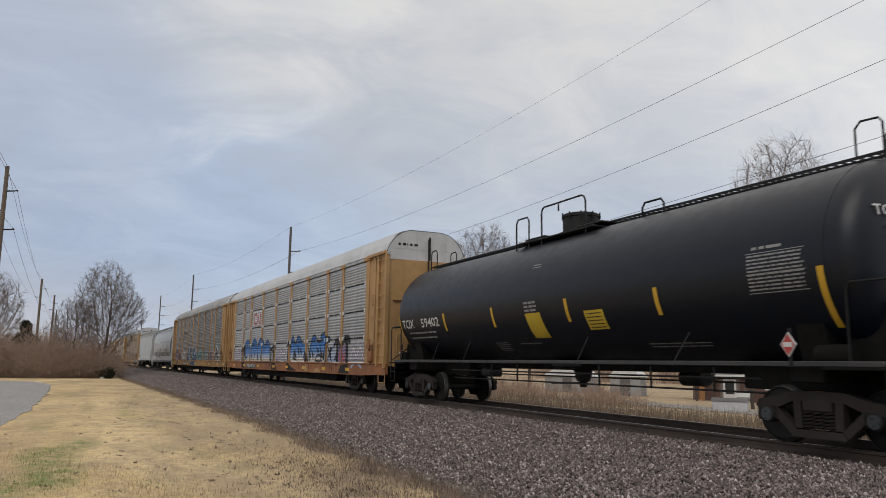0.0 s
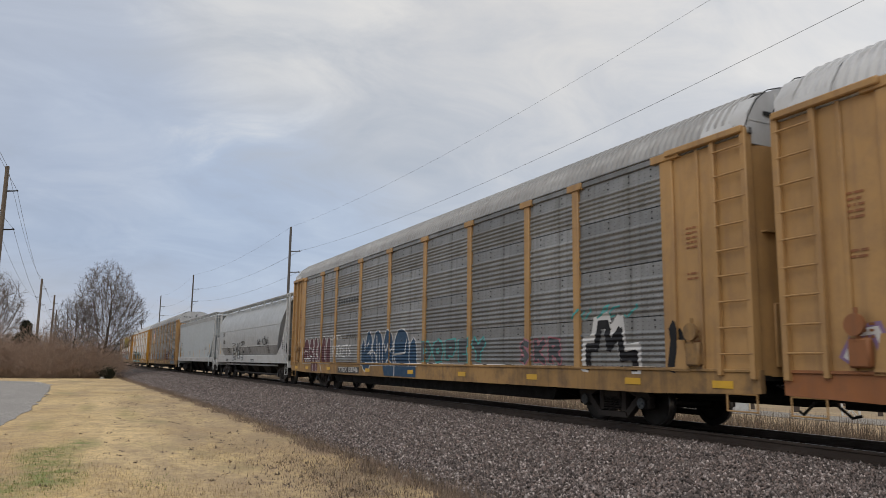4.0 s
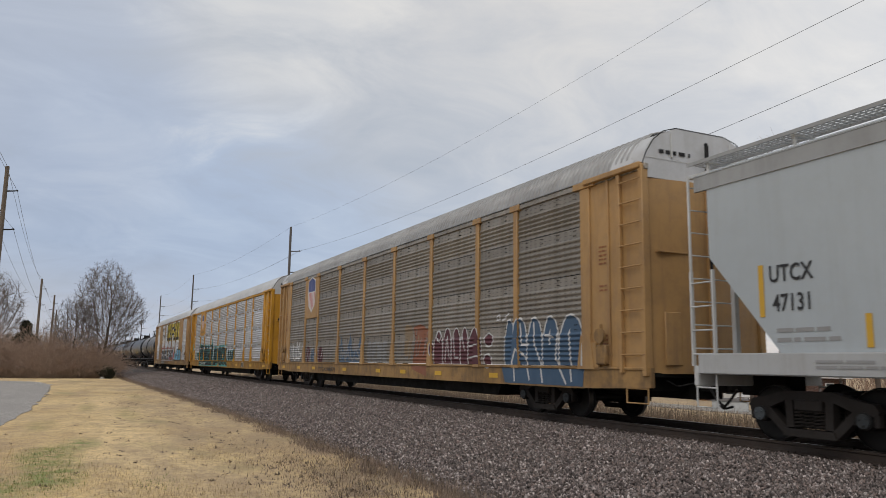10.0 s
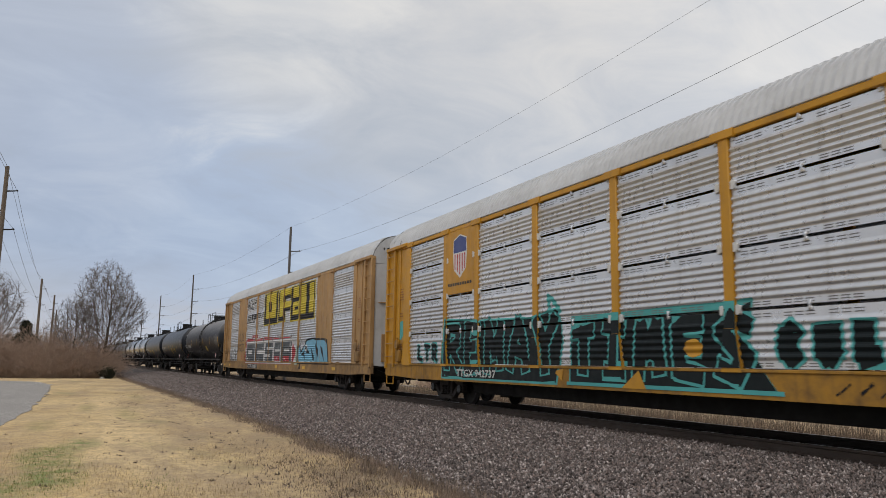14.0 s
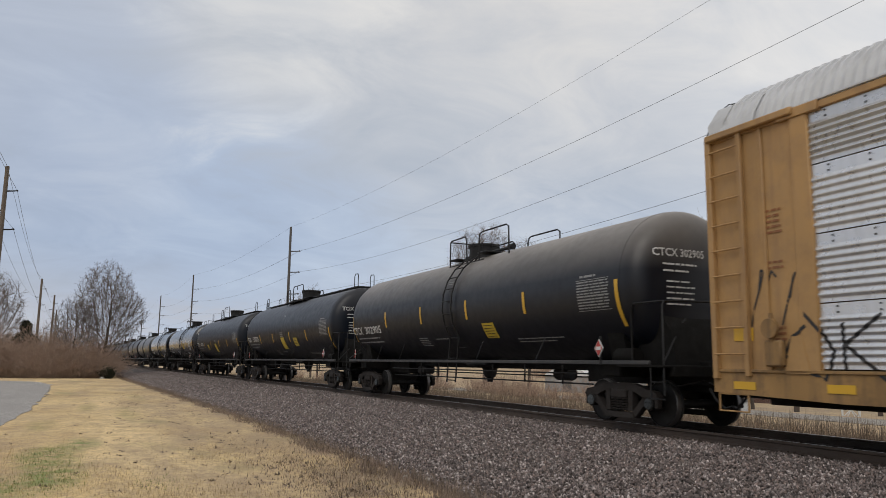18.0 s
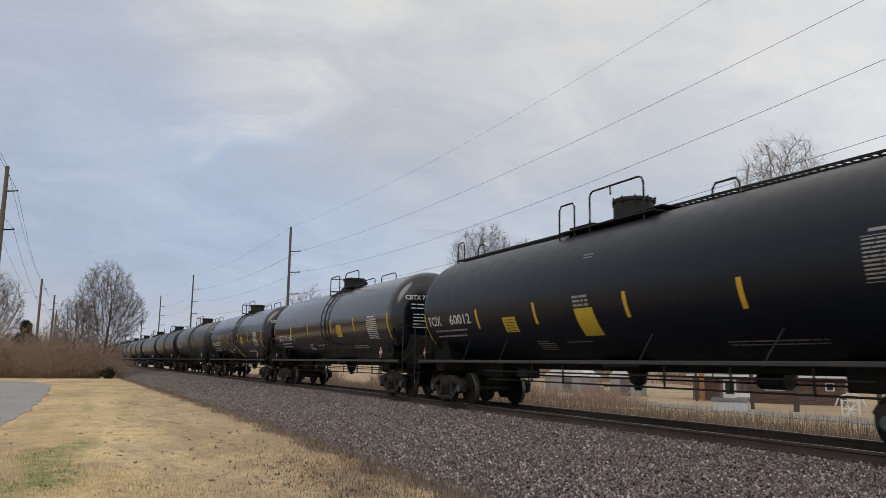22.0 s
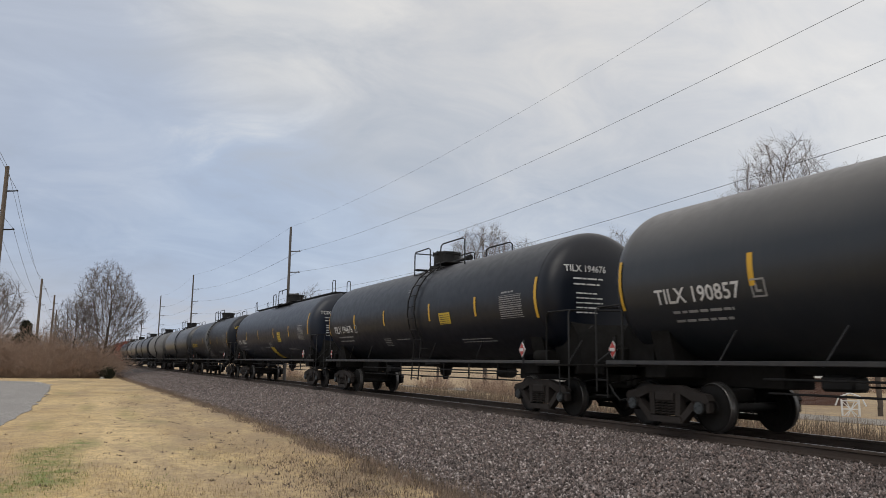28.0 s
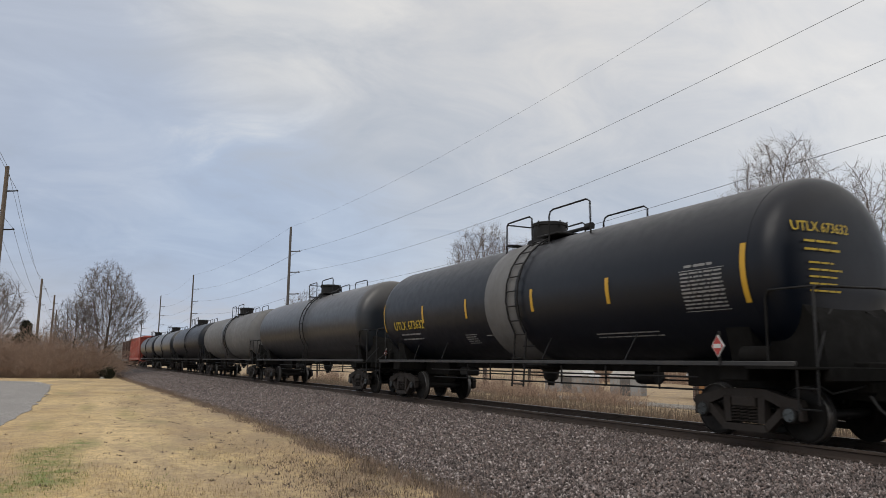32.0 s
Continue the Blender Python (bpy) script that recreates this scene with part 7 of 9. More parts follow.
    art += [limbs(p, 0.03, 0, 3) for p in ([(-3.5, 1.7), (-3.3, 1.9), (-3.0, 1.85), (-3.05, 1.55), (-3.4, 1.45)], [(-3.2, 1.4), (-2.9, 1.55), (-2.6, 1.4), (-2.55, 1.1)], [(-2.6, 2.05), (-2.5, 1.6), (-2.5, 1.05)], [(-2.3, 1.8), (-2.2, 1.05)], [(-1.8, 1.75), (-1.7, 1.5), (-1.5, 1.55), (-1.4, 1.75), (-1.3, 1.5), (-1.1, 1.6)], [(-1.6, 1.05), (-1.4, 1.25), (-1.15, 1.05)], [(-0.9, 2.0), (-0.95, 1.4), (0.0, 1.45), (0.1, 1.95), (-0.9, 2.0)], [(-0.85, 0.72), (-0.85, 1.3)])]
    art += piece("DOPEY", 1.2, 5.3, 1.15, 1.85, 0.10, 4, 6, 0, 0.05, 15) + piece("SKR", 6.9, 8.7, 1.12, 1.75, 0.07, 7, 6, 0, 0.04, 16)
    art += [limbs([(9.5, 1.1), (9.55, 1.6), (9.8, 1.6), (9.9, 2.0), (10.2, 2.05), (10.3, 1.7), (10.6, 2.0), (10.7, 1.4), (11.1, 1.45), (11.1, 1.08)], 0.13, 0, 0), limbs([(9.6, 1.1), (9.62, 1.5), (9.88, 1.5), (10.0, 1.95), (10.2, 1.95), (10.3, 1.5), (10.6, 1.8), (10.7, 1.3), (11.05, 1.35), (11.05, 1.1)], 0.09, 3, 1), limbs([(12.05, 1.1), (12.15, 1.6), (12.1, 1.85), (12.3, 1.6), (12.4, 1.2)], 0.09, 3, 1)]
    art += scribble(8.9, 11.2, 2.05, 2.35, 19, 4, 0.02, 5) + scribble(-13.4, -12.5, 1.9, 2.2, 3, 0, 0.02, 3)
    for i in range(8):
        u = -6.98 + i * 0.31
        art.append(([(u, 3.38 + (0.02 if i else 0)), (u + 0.22, 3.38 + (0.02 if i else 0)), (u + 0.20, 3.62 if i else 3.76), (u, 3.64 if i else 3.76)], 6, 1))
    spray_on("b", art, mats, "maroon and blue spray-painted pieces with white outlines")
    plate_letters(car, "TTGX 158746", -6.76, -4.26, 0.72, 0.96)
    tape_row(car, (-13.0, -11.2, -8.0, -3.35, 0.5, 4, 7.5, 11, 13.2), half=0.22)
    # third rack: slate blue letters, pink outlines, faded orange, old faded pieces
    car = RACKS["c"][0]
    mats = [S_WHITE, spray("spray_dull_blue", (0.065, 0.115, 0.19)), S_PINK, S_ORANGE, S_GREY, M_OCHRE, M_WHITE, M_BLUEINK, M_REDINK, S_MAROON, spray("spray_worn_tan", (0.27, 0.20, 0.13)), spray("spray_worn_grey", (0.26, 0.26, 0.26)), spray("spray_worn_blue", (0.10, 0.15, 0.22))]
    art = domes([(8.72, 9.15, 2.2), (9.1, 9.7, 2.22), (9.75, 10.35, 2.2), (10.4, 11.0, 2.2), (11.05, 11.9, 2.2)], 1.0, 0, 1, 0, 0.045)
    art += [([(8.75, 0.70), (11.9, 0.70), (11.95, 1.06), (8.6, 1.06)], 1, 1)]
    art += [limbs(p, 0.03, 0, 3) for p in ([(9.2, 0.75), (9.15, 1.2), (9.3, 1.5), (9.7, 1.3), (9.85, 0.8)], [(9.4, 2.1), (9.5, 1.6), (9.8, 1.6)], [(10.0, 2.1), (10.05, 1.6), (10.3, 1.2), (10.4, 0.75)], [(10.5, 1.8), (10.8, 1.75)], [(10.65, 1.9), (10.68, 1.6)], [(11.0, 2.0), (10.9, 1.3), (11.3, 0.75)], [(11.4, 1.9), (11.5, 0.8)])]
    art += scribble(8.3, 8.9, 2.2, 2.4, 3, 0, 0.03, 2)
    art += domes([(4.65, 5.2, 2.05), (5.25, 5.75, 2.12), (5.8, 6.3, 2.1), (6.35, 6.75, 2.1), (6.8, 7.5, 2.08)], 1.08, 0, 9, 0, 0.04) + [(oval(4.5, 1.55, 0.14, 0.2, 12, 2), 0, 0), (oval(4.5, 1.55, 0.1, 0.16, 12, 2), 9, 1), (oval(7.9, 1.75, 0.26, 0.2, 12, 2), 0, 0), (oval(7.9, 1.75, 0.21, 0.15, 12, 2), 9, 1), (oval(7.85, 1.22, 0.24, 0.2, 12, 2), 0, 0), (oval(7.85, 1.22, 0.19, 0.15, 12, 2), 9, 1)]
    art += [limbs(p, 0.024, 0, 3) for p in ([(4.75, 1.9), (5.0, 1.75), (5.1, 1.95)], [(5.4, 1.2), (5.5, 1.9), (5.65, 1.3)], [(5.9, 1.9), (6.0, 1.3), (6.2, 1.3)], [(6.4, 1.9), (6.6, 1.5)], [(6.85, 1.6), (7.4, 1.65)], [(6.85, 1.3), (7.5, 1.35)])]
    art += piece("BR", 1.7, 3.1, 1.25, 2.3, 0.16, 10, 10, 0, 0.03, 35, 0.08) + [([(3.05, 0.95), (4.15, 0.75), (4.2, 2.15), (3.7, 2.32), (3.15, 2.25), (3.25, 1.7)], 3, 0), (oval(3.5, 1.9, 0.10, 0.09, 10, 2), 10, 2)]
    art += scribble(1.7, 4.2, 1.15, 2.2, 40, 11, 0.02, 6, 3) + piece("OENE", -1.0, 1.0, 1.1, 1.86, 0.075, 11, 11, 0, 0.02, 36)
    art += [([(-4.2, 1.1), (-4.0, 2.15), (-3.7, 1.6), (-3.2, 1.55), (-2.9, 2.25), (-2.6, 1.55), (-2.0, 1.6), (-1.75, 2.2), (-1.6, 1.1)], 12, 0)] + tag("MAUS", -4.0, -1.7, 1.15, 1.75, 0.05, 11, 1, 0.1, 8)
    art += scribble(-12.1, -9.6, 1.1, 2.0, 37, 0, 0.022, 8) + [(oval(-11.4, 1.55, 0.45, 0.42, 16, 2), 11, 0), (oval(-10.5, 1.5, 0.5, 0.42, 16, 2), 11, 0)] + tag("GUS", -12.0, -9.7, 1.15, 2.05, 0.045, 0, 2, 0.1, 9)
    art += [(oval(-8.6, 1.45, 0.32, 0.36, 14, 2), 9, 0), (oval(-7.9, 1.4, 0.28, 0.34, 14, 2), 12, 0), (oval(-6.75, 1.42, 0.4, 0.36, 14, 2), 9, 0)] + scribble(-8.9, -6.4, 1.1, 1.8, 38, 0, 0.016, 7, 2)
    badge(car, -9.13, -7.42, 3.07, 4.86, 1.25, M_OCHRE)
    spray_on("c", art, mats, "slate blue and pink spray-painted letters on brown panels")
    tape_row(car, (-12.8, -10.0, -7.6, -3.4, 0.2, 2.4, 5.0, 8.2), half=0.22)
    sh = Shape()
    letter(sh, "TTGX 996571", -6.85, 0.76, 0.22, on_side(-1.502), width=2.25, lift=0.012)
    tagged(part("reporting_mark", sh, M_BLACKINK, car, "black painted letters and number"), kind="stuff")
    # fourth rack: near-black letters rimmed with teal, yellow badge plate
    car = RACKS["d"][0]
    mats = [S_TEAL, S_DEEP, S_BLACK, M_AMBER, M_WHITE, M_BLUEINK, M_REDINK, S_WHITE]
    k = 0.70
    def panelled(pts, grow_by):
        cu, cw = sum(p[0] for p in pts) / len(pts), sum(p[1] for p in pts) / len(pts)
        return [(u + math.copysign(grow_by, u - cu), max(0.70, w + math.copysign(grow_by, w - cw))) for u, w in pts]
    forms = [[(-10.1 + k, 0.76), (-9.9 + k, 2.36), (-8.2 + k, 2.26), (-5.3 + k, 2.18), (-4.2 + k, 2.36), (-4.0 + k, 1.7), (-4.25 + k, 0.76)], [(-3.7 + k, 0.78), (-3.65 + k, 2.12), (-1.9 + k, 2.12), (1.15 + k, 2.16), (1.0 + k, 1.5), (1.6 + k, 0.78)]]
    art = [(panelled(f, 0.05), 0, 0) for f in forms] + [(f, 1, 1) for f in forms]
    art += piece("REMAY", -10.0 + k, -4.1 + k, 0.84, 2.30, 0.15, 0, 1, 2, 0.055, 43, 0.05) + piece("TIMES", -3.75 + k, 1.3 + k, 0.84, 2.10, 0.15, 0, 1, 2, 0.055, 44, 0.05)
    art += piece("CULT", 1.55 + k, 4.0 + k, 1.10, 1.86, 0.15, 0, 1, 1, 0.05, 45) + piece("LTR", -12.0 + k, -10.4 + k, 1.12, 1.75, 0.07, 0, 1, 0, 0.04, 46)
    art += [limbs([(-4.5 + k, 2.3), (-4.55 + k, 2.66), (-4.35 + k, 2.55), (-4.1 + k, 2.3)], 0.06, 0, 1), limbs([(-3.8 + k, 0.76), (1.7 + k, 0.76)], 0.035, 0, 4), limbs([(-9.9 + k, 0.8), (-8.6 + k, 0.74), (-4.3 + k, 0.76)], 0.03, 0, 4)]
    art += [(oval(-0.1 + k, 1.45, 0.22, 0.16, 12, 2), 3, 5), ([(-2.0 + k, 0.72), (-1.3 + k, 0.72), (-1.5 + k, 1.06)], 3, 5), ([(-4.3 + k, 1.0), (-4.0 + k, 0.8), (-3.95 + k, 1.06)], 3, 5)]
    badge(car, -9.13, -7.42, 3.07, 4.87, 0.95, M_AMBER)
    sh = Shape()
    for i in range(10):
        patch(sh, -9.02 + i * 0.15, -8.91 + i * 0.15, 3.3, 3.38, on_side(-1.516), 1, 0.0, 0.002)
    tagged(part("badge_print", sh, M_BLACKINK, car, "row of small black print"), kind="stuff")
    art += [([(-12.9, 1.85), (-12.45, 1.9), (-12.5, 2.5), (-12.85, 2.45)], 0, 0)] + scribble(3.2, 5.4, 0.74, 0.98, 61, 2, 0.014, 7, 1)
    spray_on("d", art, mats, "near-black spray-painted letters rimmed with teal")
    sh = Shape()
    letter(sh, "TTGX 942737", -8.4, 0.80, 0.26, on_side(-1.516), width=2.2, lift=0.012)
    tagged(part("reporting_mark", sh, M_WHITE, car, "white painted letters and number"), kind="stuff")
    tape_row(car, (5.4, 9.4, 12.6))
    part("door_slot", Shape().box(13.93, 14.0, -1.18, -0.62, 3.30, 3.42, 0.01), M_IRON, car, "dark slot in the end door")
    sh = Shape()
    patch(sh, 13.42, 13.68, 1.47, 1.74, on_side(-1.482), 1)
    notice = part("notice_plate", sh, M_WHITE, car, "small white notice with a red mark")
    sh = Shape()
    patch(sh, 13.47, 13.63, 1.575, 1.63, on_side(-1.485), 1)
    part("notice_mark", sh, M_REDINK, notice)
    for u0, u1, w0, w1 in ((12.55, 13.0, 3.2, 3.62), (12.72, 12.98, 2.15, 2.35)):
        part("bay_frame", Shape().box(u0, u1, -1.482, -1.47, w0, w0 + 0.02).box(u0, u1, -1.482, -1.47, w1, w1 + 0.02).box(u0, u0 + 0.02, -1.482, -1.47, w0, w1).box(u1, u1 + 0.02, -1.482, -1.47, w0, w1), M_RUSTY, car, "thin raised frame on the end bay")
    sh = Shape()
    patch(sh, 6.85, 7.45, 0.74, 1.02, on_side(-1.503), 1)
    plate = part("data_panel", sh, M_WHITE, car, "white framed black data panel")
    sh = Shape()
    patch(sh, 6.9, 7.13, 0.77, 0.99, on_side(-1.506), 1), patch(sh, 7.17, 7.40, 0.77, 0.99, on_side(-1.506), 1)
    part("data_square", sh, M_BLACKINK, plate)
    # fifth rack: tall yellow block letters above, dark grey letters edged white and red below
    car = RACKS["e"][0]
    k = 0.43
    mats = [S_BLACK, S_YELLOW, S_WHITE, S_GREY, S_RED, S_SKY, M_BLACKINK, spray("spray_mint", (0.42, 0.52, 0.42))]

    def plate_of(u0, u1, w0, w1, lean=0.0):
        return [(u0 + k, w0), (u1 + k, w0), (u1 + lean + k, w1), (u0 + lean + k, w1)]
    art = [(plate_of(-3.2, -0.1, 3.06, 4.84), 1, 0), (plate_of(-3.1, -0.2, 3.12, 4.78), 0, 1), (plate_of(-2.75, -0.55, 3.42, 4.75), 1, 2), (plate_of(-1.95, -1.5, 3.75, 4.3), 0, 3)]
    art += [(plate_of(-0.05, 1.4, 3.10, 4.8), 1, 0), (plate_of(0.0, 1.3, 3.16, 4.75), 0, 1), (plate_of(0.2, 1.05, 3.4, 4.74), 1, 2), (plate_of(1.0, 2.35, 4.42, 4.78), 1, 2), (plate_of(1.0, 2.35, 4.25, 4.44), 0, 1), (plate_of(1.0, 2.3, 3.80, 4.12), 1, 2), (plate_of(1.0, 2.3, 3.62, 3.84), 0, 1)]
    art += [(plate_of(2.3, 4.05, 3.06, 4.8), 1, 0), (plate_of(2.4, 4.0, 3.12, 4.76), 0, 1), (plate_of(2.75, 3.9, 4.2, 4.72), 1, 2), (plate_of(2.75, 3.95, 3.36, 4.0), 1, 2), (plate_of(3.1, 3.8, 3.6, 3.76), 0, 3)]
    art += [(plate_of(4.05, 6.4, 3.04, 4.8), 1, 0), (plate_of(4.1, 6.3, 3.08, 4.76), 0, 1), (plate_of(4.15, 5.0, 3.34, 4.7), 1, 2), (plate_of(5.5, 6.2, 3.34, 4.7), 1, 2)]
    red = [(-7.8, 1.1), (-7.5, 1.7), (-7.6, 2.2), (-7.0, 2.45), (-5.0, 2.35), (-2.8, 2.42), (-0.9, 2.4), (0.9, 2.32), (2.7, 2.35), (3.1, 1.9), (3.8, 1.6), (3.3, 1.25), (2.8, 0.98), (-7.5, 0.98)]
    art += [([(u + k, w) for u, w in red], 4, 0)]
    cells = ((-7.4, -4.95), (-4.94, -2.76), (-2.75, -0.76), (-0.75, 0.79), (0.8, 2.9))
    for i, (u0, u1) in enumerate(cells):
        art += [(plate_of(u0, u1, 1.0, 2.26, 0.05), 2, 1), (plate_of(u0 + 0.16, u1 - 0.14, 1.14, 2.10, 0.04), 3, 2)]
        m = (u0 + u1) / 2
        if i in (0, 1):
            art.append((plate_of(m - 0.55, m + (0.4 if i == 0 else 1.0), 1.52, 1.74), 2, 3))
        elif i == 2:
            art += [(plate_of(m - 0.3, u1, 1.74, 1.86), 2, 3), (plate_of(u0, m + 0.3, 1.36, 1.5), 2, 3)]
        else:
            art += [(plate_of(m - 0.5, m + 0.55, 1.06, 1.38), 4, 3), (plate_of(m - 0.4, m + 0.6, 1.62, 1.74), 2, 3)]
        rng = random.Random(i)
        art.append(limbs([(u0 + k + 0.3 + 0.25 * q, 1.2 + 0.12 * math.sin(q * 2.3 + i)) for q in range(4)], 0.016, 2, 4))
        art.append(limbs([(u1 + k - 0.6 + 0.12 * q, 1.9 + 0.14 * math.sin(q * 2.0 + i)) for q in range(4)], 0.016, 2, 4))
        art += [(oval(u1 + k - 0.22, 2.32, 0.12, 0.2, 10, 2, 0.3), 2, 2), (oval(u1 + k - 0.22, 2.32, 0.08, 0.14, 10, 2, 0.3), 3, 3)]
    art += tag("DEMOS", -5.9 + k, -4.4 + k, 2.42, 2.62, 0.03, 4, 1, 0.08, 3)
    art += [([(3.9 + k, 0.98), (3.95 + k, 1.8), (4.2 + k, 1.98), (4.5 + k, 1.6), (4.9 + k, 1.85), (5.3 + k, 2.15), (6.2 + k, 2.2), (8.4 + k, 2.1), (8.7 + k, 1.0)], 0, 0), ([(4.0 + k, 1.04), (4.05 + k, 1.72), (4.2 + k, 1.86), (4.45 + k, 1.5), (4.95 + k, 1.78), (5.35 + k, 2.07), (6.2 + k, 2.12), (8.3 + k, 2.03), (8.6 + k, 1.05)], 5, 1)]
    art += bolts([(4.5 + k, 5.2 + k, 1.1, 1.5), (5.3 + k, 5.9 + k, 1.4, 1.9), (6.0 + k, 6.6 + k, 1.1, 1.9), (6.8 + k, 7.3 + k, 1.2, 2.0), (7.5 + k, 8.1 + k, 1.1, 1.8), (4.5 + k, 4.1 + k, 0.75, 1.3)], 0, 0.10, 2, 5)
    art += [(oval(5.3 + k, 1.75, 0.22, 0.16, 12, 2), 2, 3), (oval(5.3 + k, 1.75, 0.13, 0.09, 12, 2), 0, 4), ([(3.5 + k, 0.98), (3.9 + k, 0.98), (3.95 + k, 2.0), (3.6 + k, 1.9)], 7, 1)]
    art += tag("OKOK", -12.9 + k, -9.7 + k, 1.0, 1.85, 0.026, 6, 1, 0.14, 4) + tag("GOLCS", -9.7 + k, -8.0 + k, 2.3, 2.8, 0.022, 6, 1, 0.12, 5) + tag("MACOS", -9.75 + k, -7.95 + k, 1.68, 2.2, 0.022, 6, 1, 0.12, 6) + scribble(-13.6 + k, -12.7 + k, 1.7, 2.7, 58, 6, 0.016, 3) + scribble(-8.6 + k, -7.7 + k, 1.2, 1.65, 59, 4, 0.016, 3) + scribble(-9.0, -7.0, 0.74, 0.98, 62, 6, 0.014, 6)
    art += tag("ACE9", -7.45 + k, -5.2 + k, 4.15, 4.78, 0.04, 6, 1, 0.06, 7) + tag("SOLO", -4.85 + k, -3.2 + k, 3.55, 3.85, 0.028, 6, 1, 0.06, 8)
    for q in range(4):
        art.append((plate_of(-7.4 + q * 0.06, -6.5 + q * 0.03, 3.50 + q * 0.09, 3.555 + q * 0.09), 6, 1))
    art += [(plate_of(-6.35, -5.9, 3.52, 3.86, 0.1), 6, 1), (plate_of(-5.75, -5.1, 3.52, 3.84, 0.1), 6, 1)] + [(plate_of(-7.4 + q * 0.36, -7.4 + q * 0.36 + 0.28, 3.36, 3.43), 6, 1) for q in range(6)]
    spray_on("e", art, mats, "yellow and grey spray-painted block letters", (1, 7))
    plate_letters(car, "CTTX 691827", -6.71 + k, -4.21 + k, 0.70, 0.94)
    tape_row(car, (-13.3, -11.6, 0.5, 5.5, 9.8), half=0.22)
    one = Shape()
    patch(one, -13.5, -13.1, 1.55, 1.75, on_side(-1.48), 1)
    part("notice_plate", one, M_YSTRIPE, car, "small yellow notice")


def scrawl_on_hopper():
    """Thin black handwriting on the bellied grey hopper."""
    for car, belly in SCRAWLED:
        sh = Shape()
        lines = piece("GENCO", -4.65, -0.55, 1.16, 2.24, 0.062, 0, 1, 0, 0.032, 3, 0.07)
        lines += tag("OSKY", -1.25, -0.1, 2.06, 2.32, 0.020, 0, 0, 0.15, 4) + tag("AKS", 3.15, 3.98, 2.02, 2.30, 0.018, 0, 0, 0.22, 5) + tag("ALS", 3.2, 3.9, 1.96, 2.26, 0.012, 0, 0, 0.25, 15)
        lines += tag("MIAN", 4.3, 5.75, 2.0, 2.36, 0.022, 0, 0, 0.2, 6) + tag("NIAM", 4.35, 5.6, 1.97, 2.30, 0.011, 0, 0, 0.25, 16) + tag("O", 4.85, 5.2, 2.36, 2.5, 0.016, 0, 0, 0.1, 7)
        lines += tag("ESR", -5.7, -4.85, 1.58, 1.95, 0.016, 0, 0, 0.2, 8) + tag("SEK", -5.65, -4.9, 1.62, 1.9, 0.010, 0, 0, 0.25, 18) + tag("TIS", 0.6, 1.3, 1.6, 1.95, 0.012, 0, 0, 0.2, 19)
        lines += limbs([(3.1, 1.95), (4.0, 1.93)], 0.010, 0, 0) + limbs([(4.25, 1.95), (5.8, 1.96)], 0.012, 0, 0)
        for k, (poly, slot, _) in enumerate(lines):
            sh.slot = slot
            sh.add([belly(u, w, 0.010 + 5e-5 * k + 0.004 * slot) for u, w in poly[::-1]], [(0, 1, 2, 3)])
        tagged(part("scrawl", sh, [S_BLACK, M_HOPGREY], car, "black scrawled spray paint"), kind="stuff")


build_murals()
scrawl_on_hopper()


# ---- plants, in winter ----
def twig_tubes(starts, ends, r0, r1, sides=3):
    """Thin tapered twigs as one array mesh."""
    starts, ends = np.asarray(starts, float), np.asarray(ends, float)
    r0, r1 = np.asarray(r0, float), np.asarray(r1, float)
    d = ends - starts
    d /= np.maximum(np.linalg.norm(d, axis=1, keepdims=True), 1e-6)
    ref = np.where(np.abs(d[:, 2:3]) > 0.9, np.array([[1.0, 0, 0]]), np.array([[0, 0, 1.0]]))
    u = np.cross(d, ref)
    u /= np.maximum(np.linalg.norm(u, axis=1, keepdims=True), 1e-6)
    w = np.cross(d, u)
    n = len(starts)
    v = np.empty((n, 2 * sides, 3))
    for k in range(sides):
        a = 2 * math.pi * k / sides
        off = u * math.cos(a) + w * math.sin(a)
        v[:, k] = starts + off * r0[:, None]
        v[:, sides + k] = ends + off * r1[:, None]
    f = np.array([[k, (k + 1) % sides, sides + (k + 1) % sides, sides + k] for k in range(sides)])
    faces = (np.arange(n)[:, None, None] * 2 * sides + f[None]).reshape(-1, 4)
    return v.reshape(-1, 3), faces


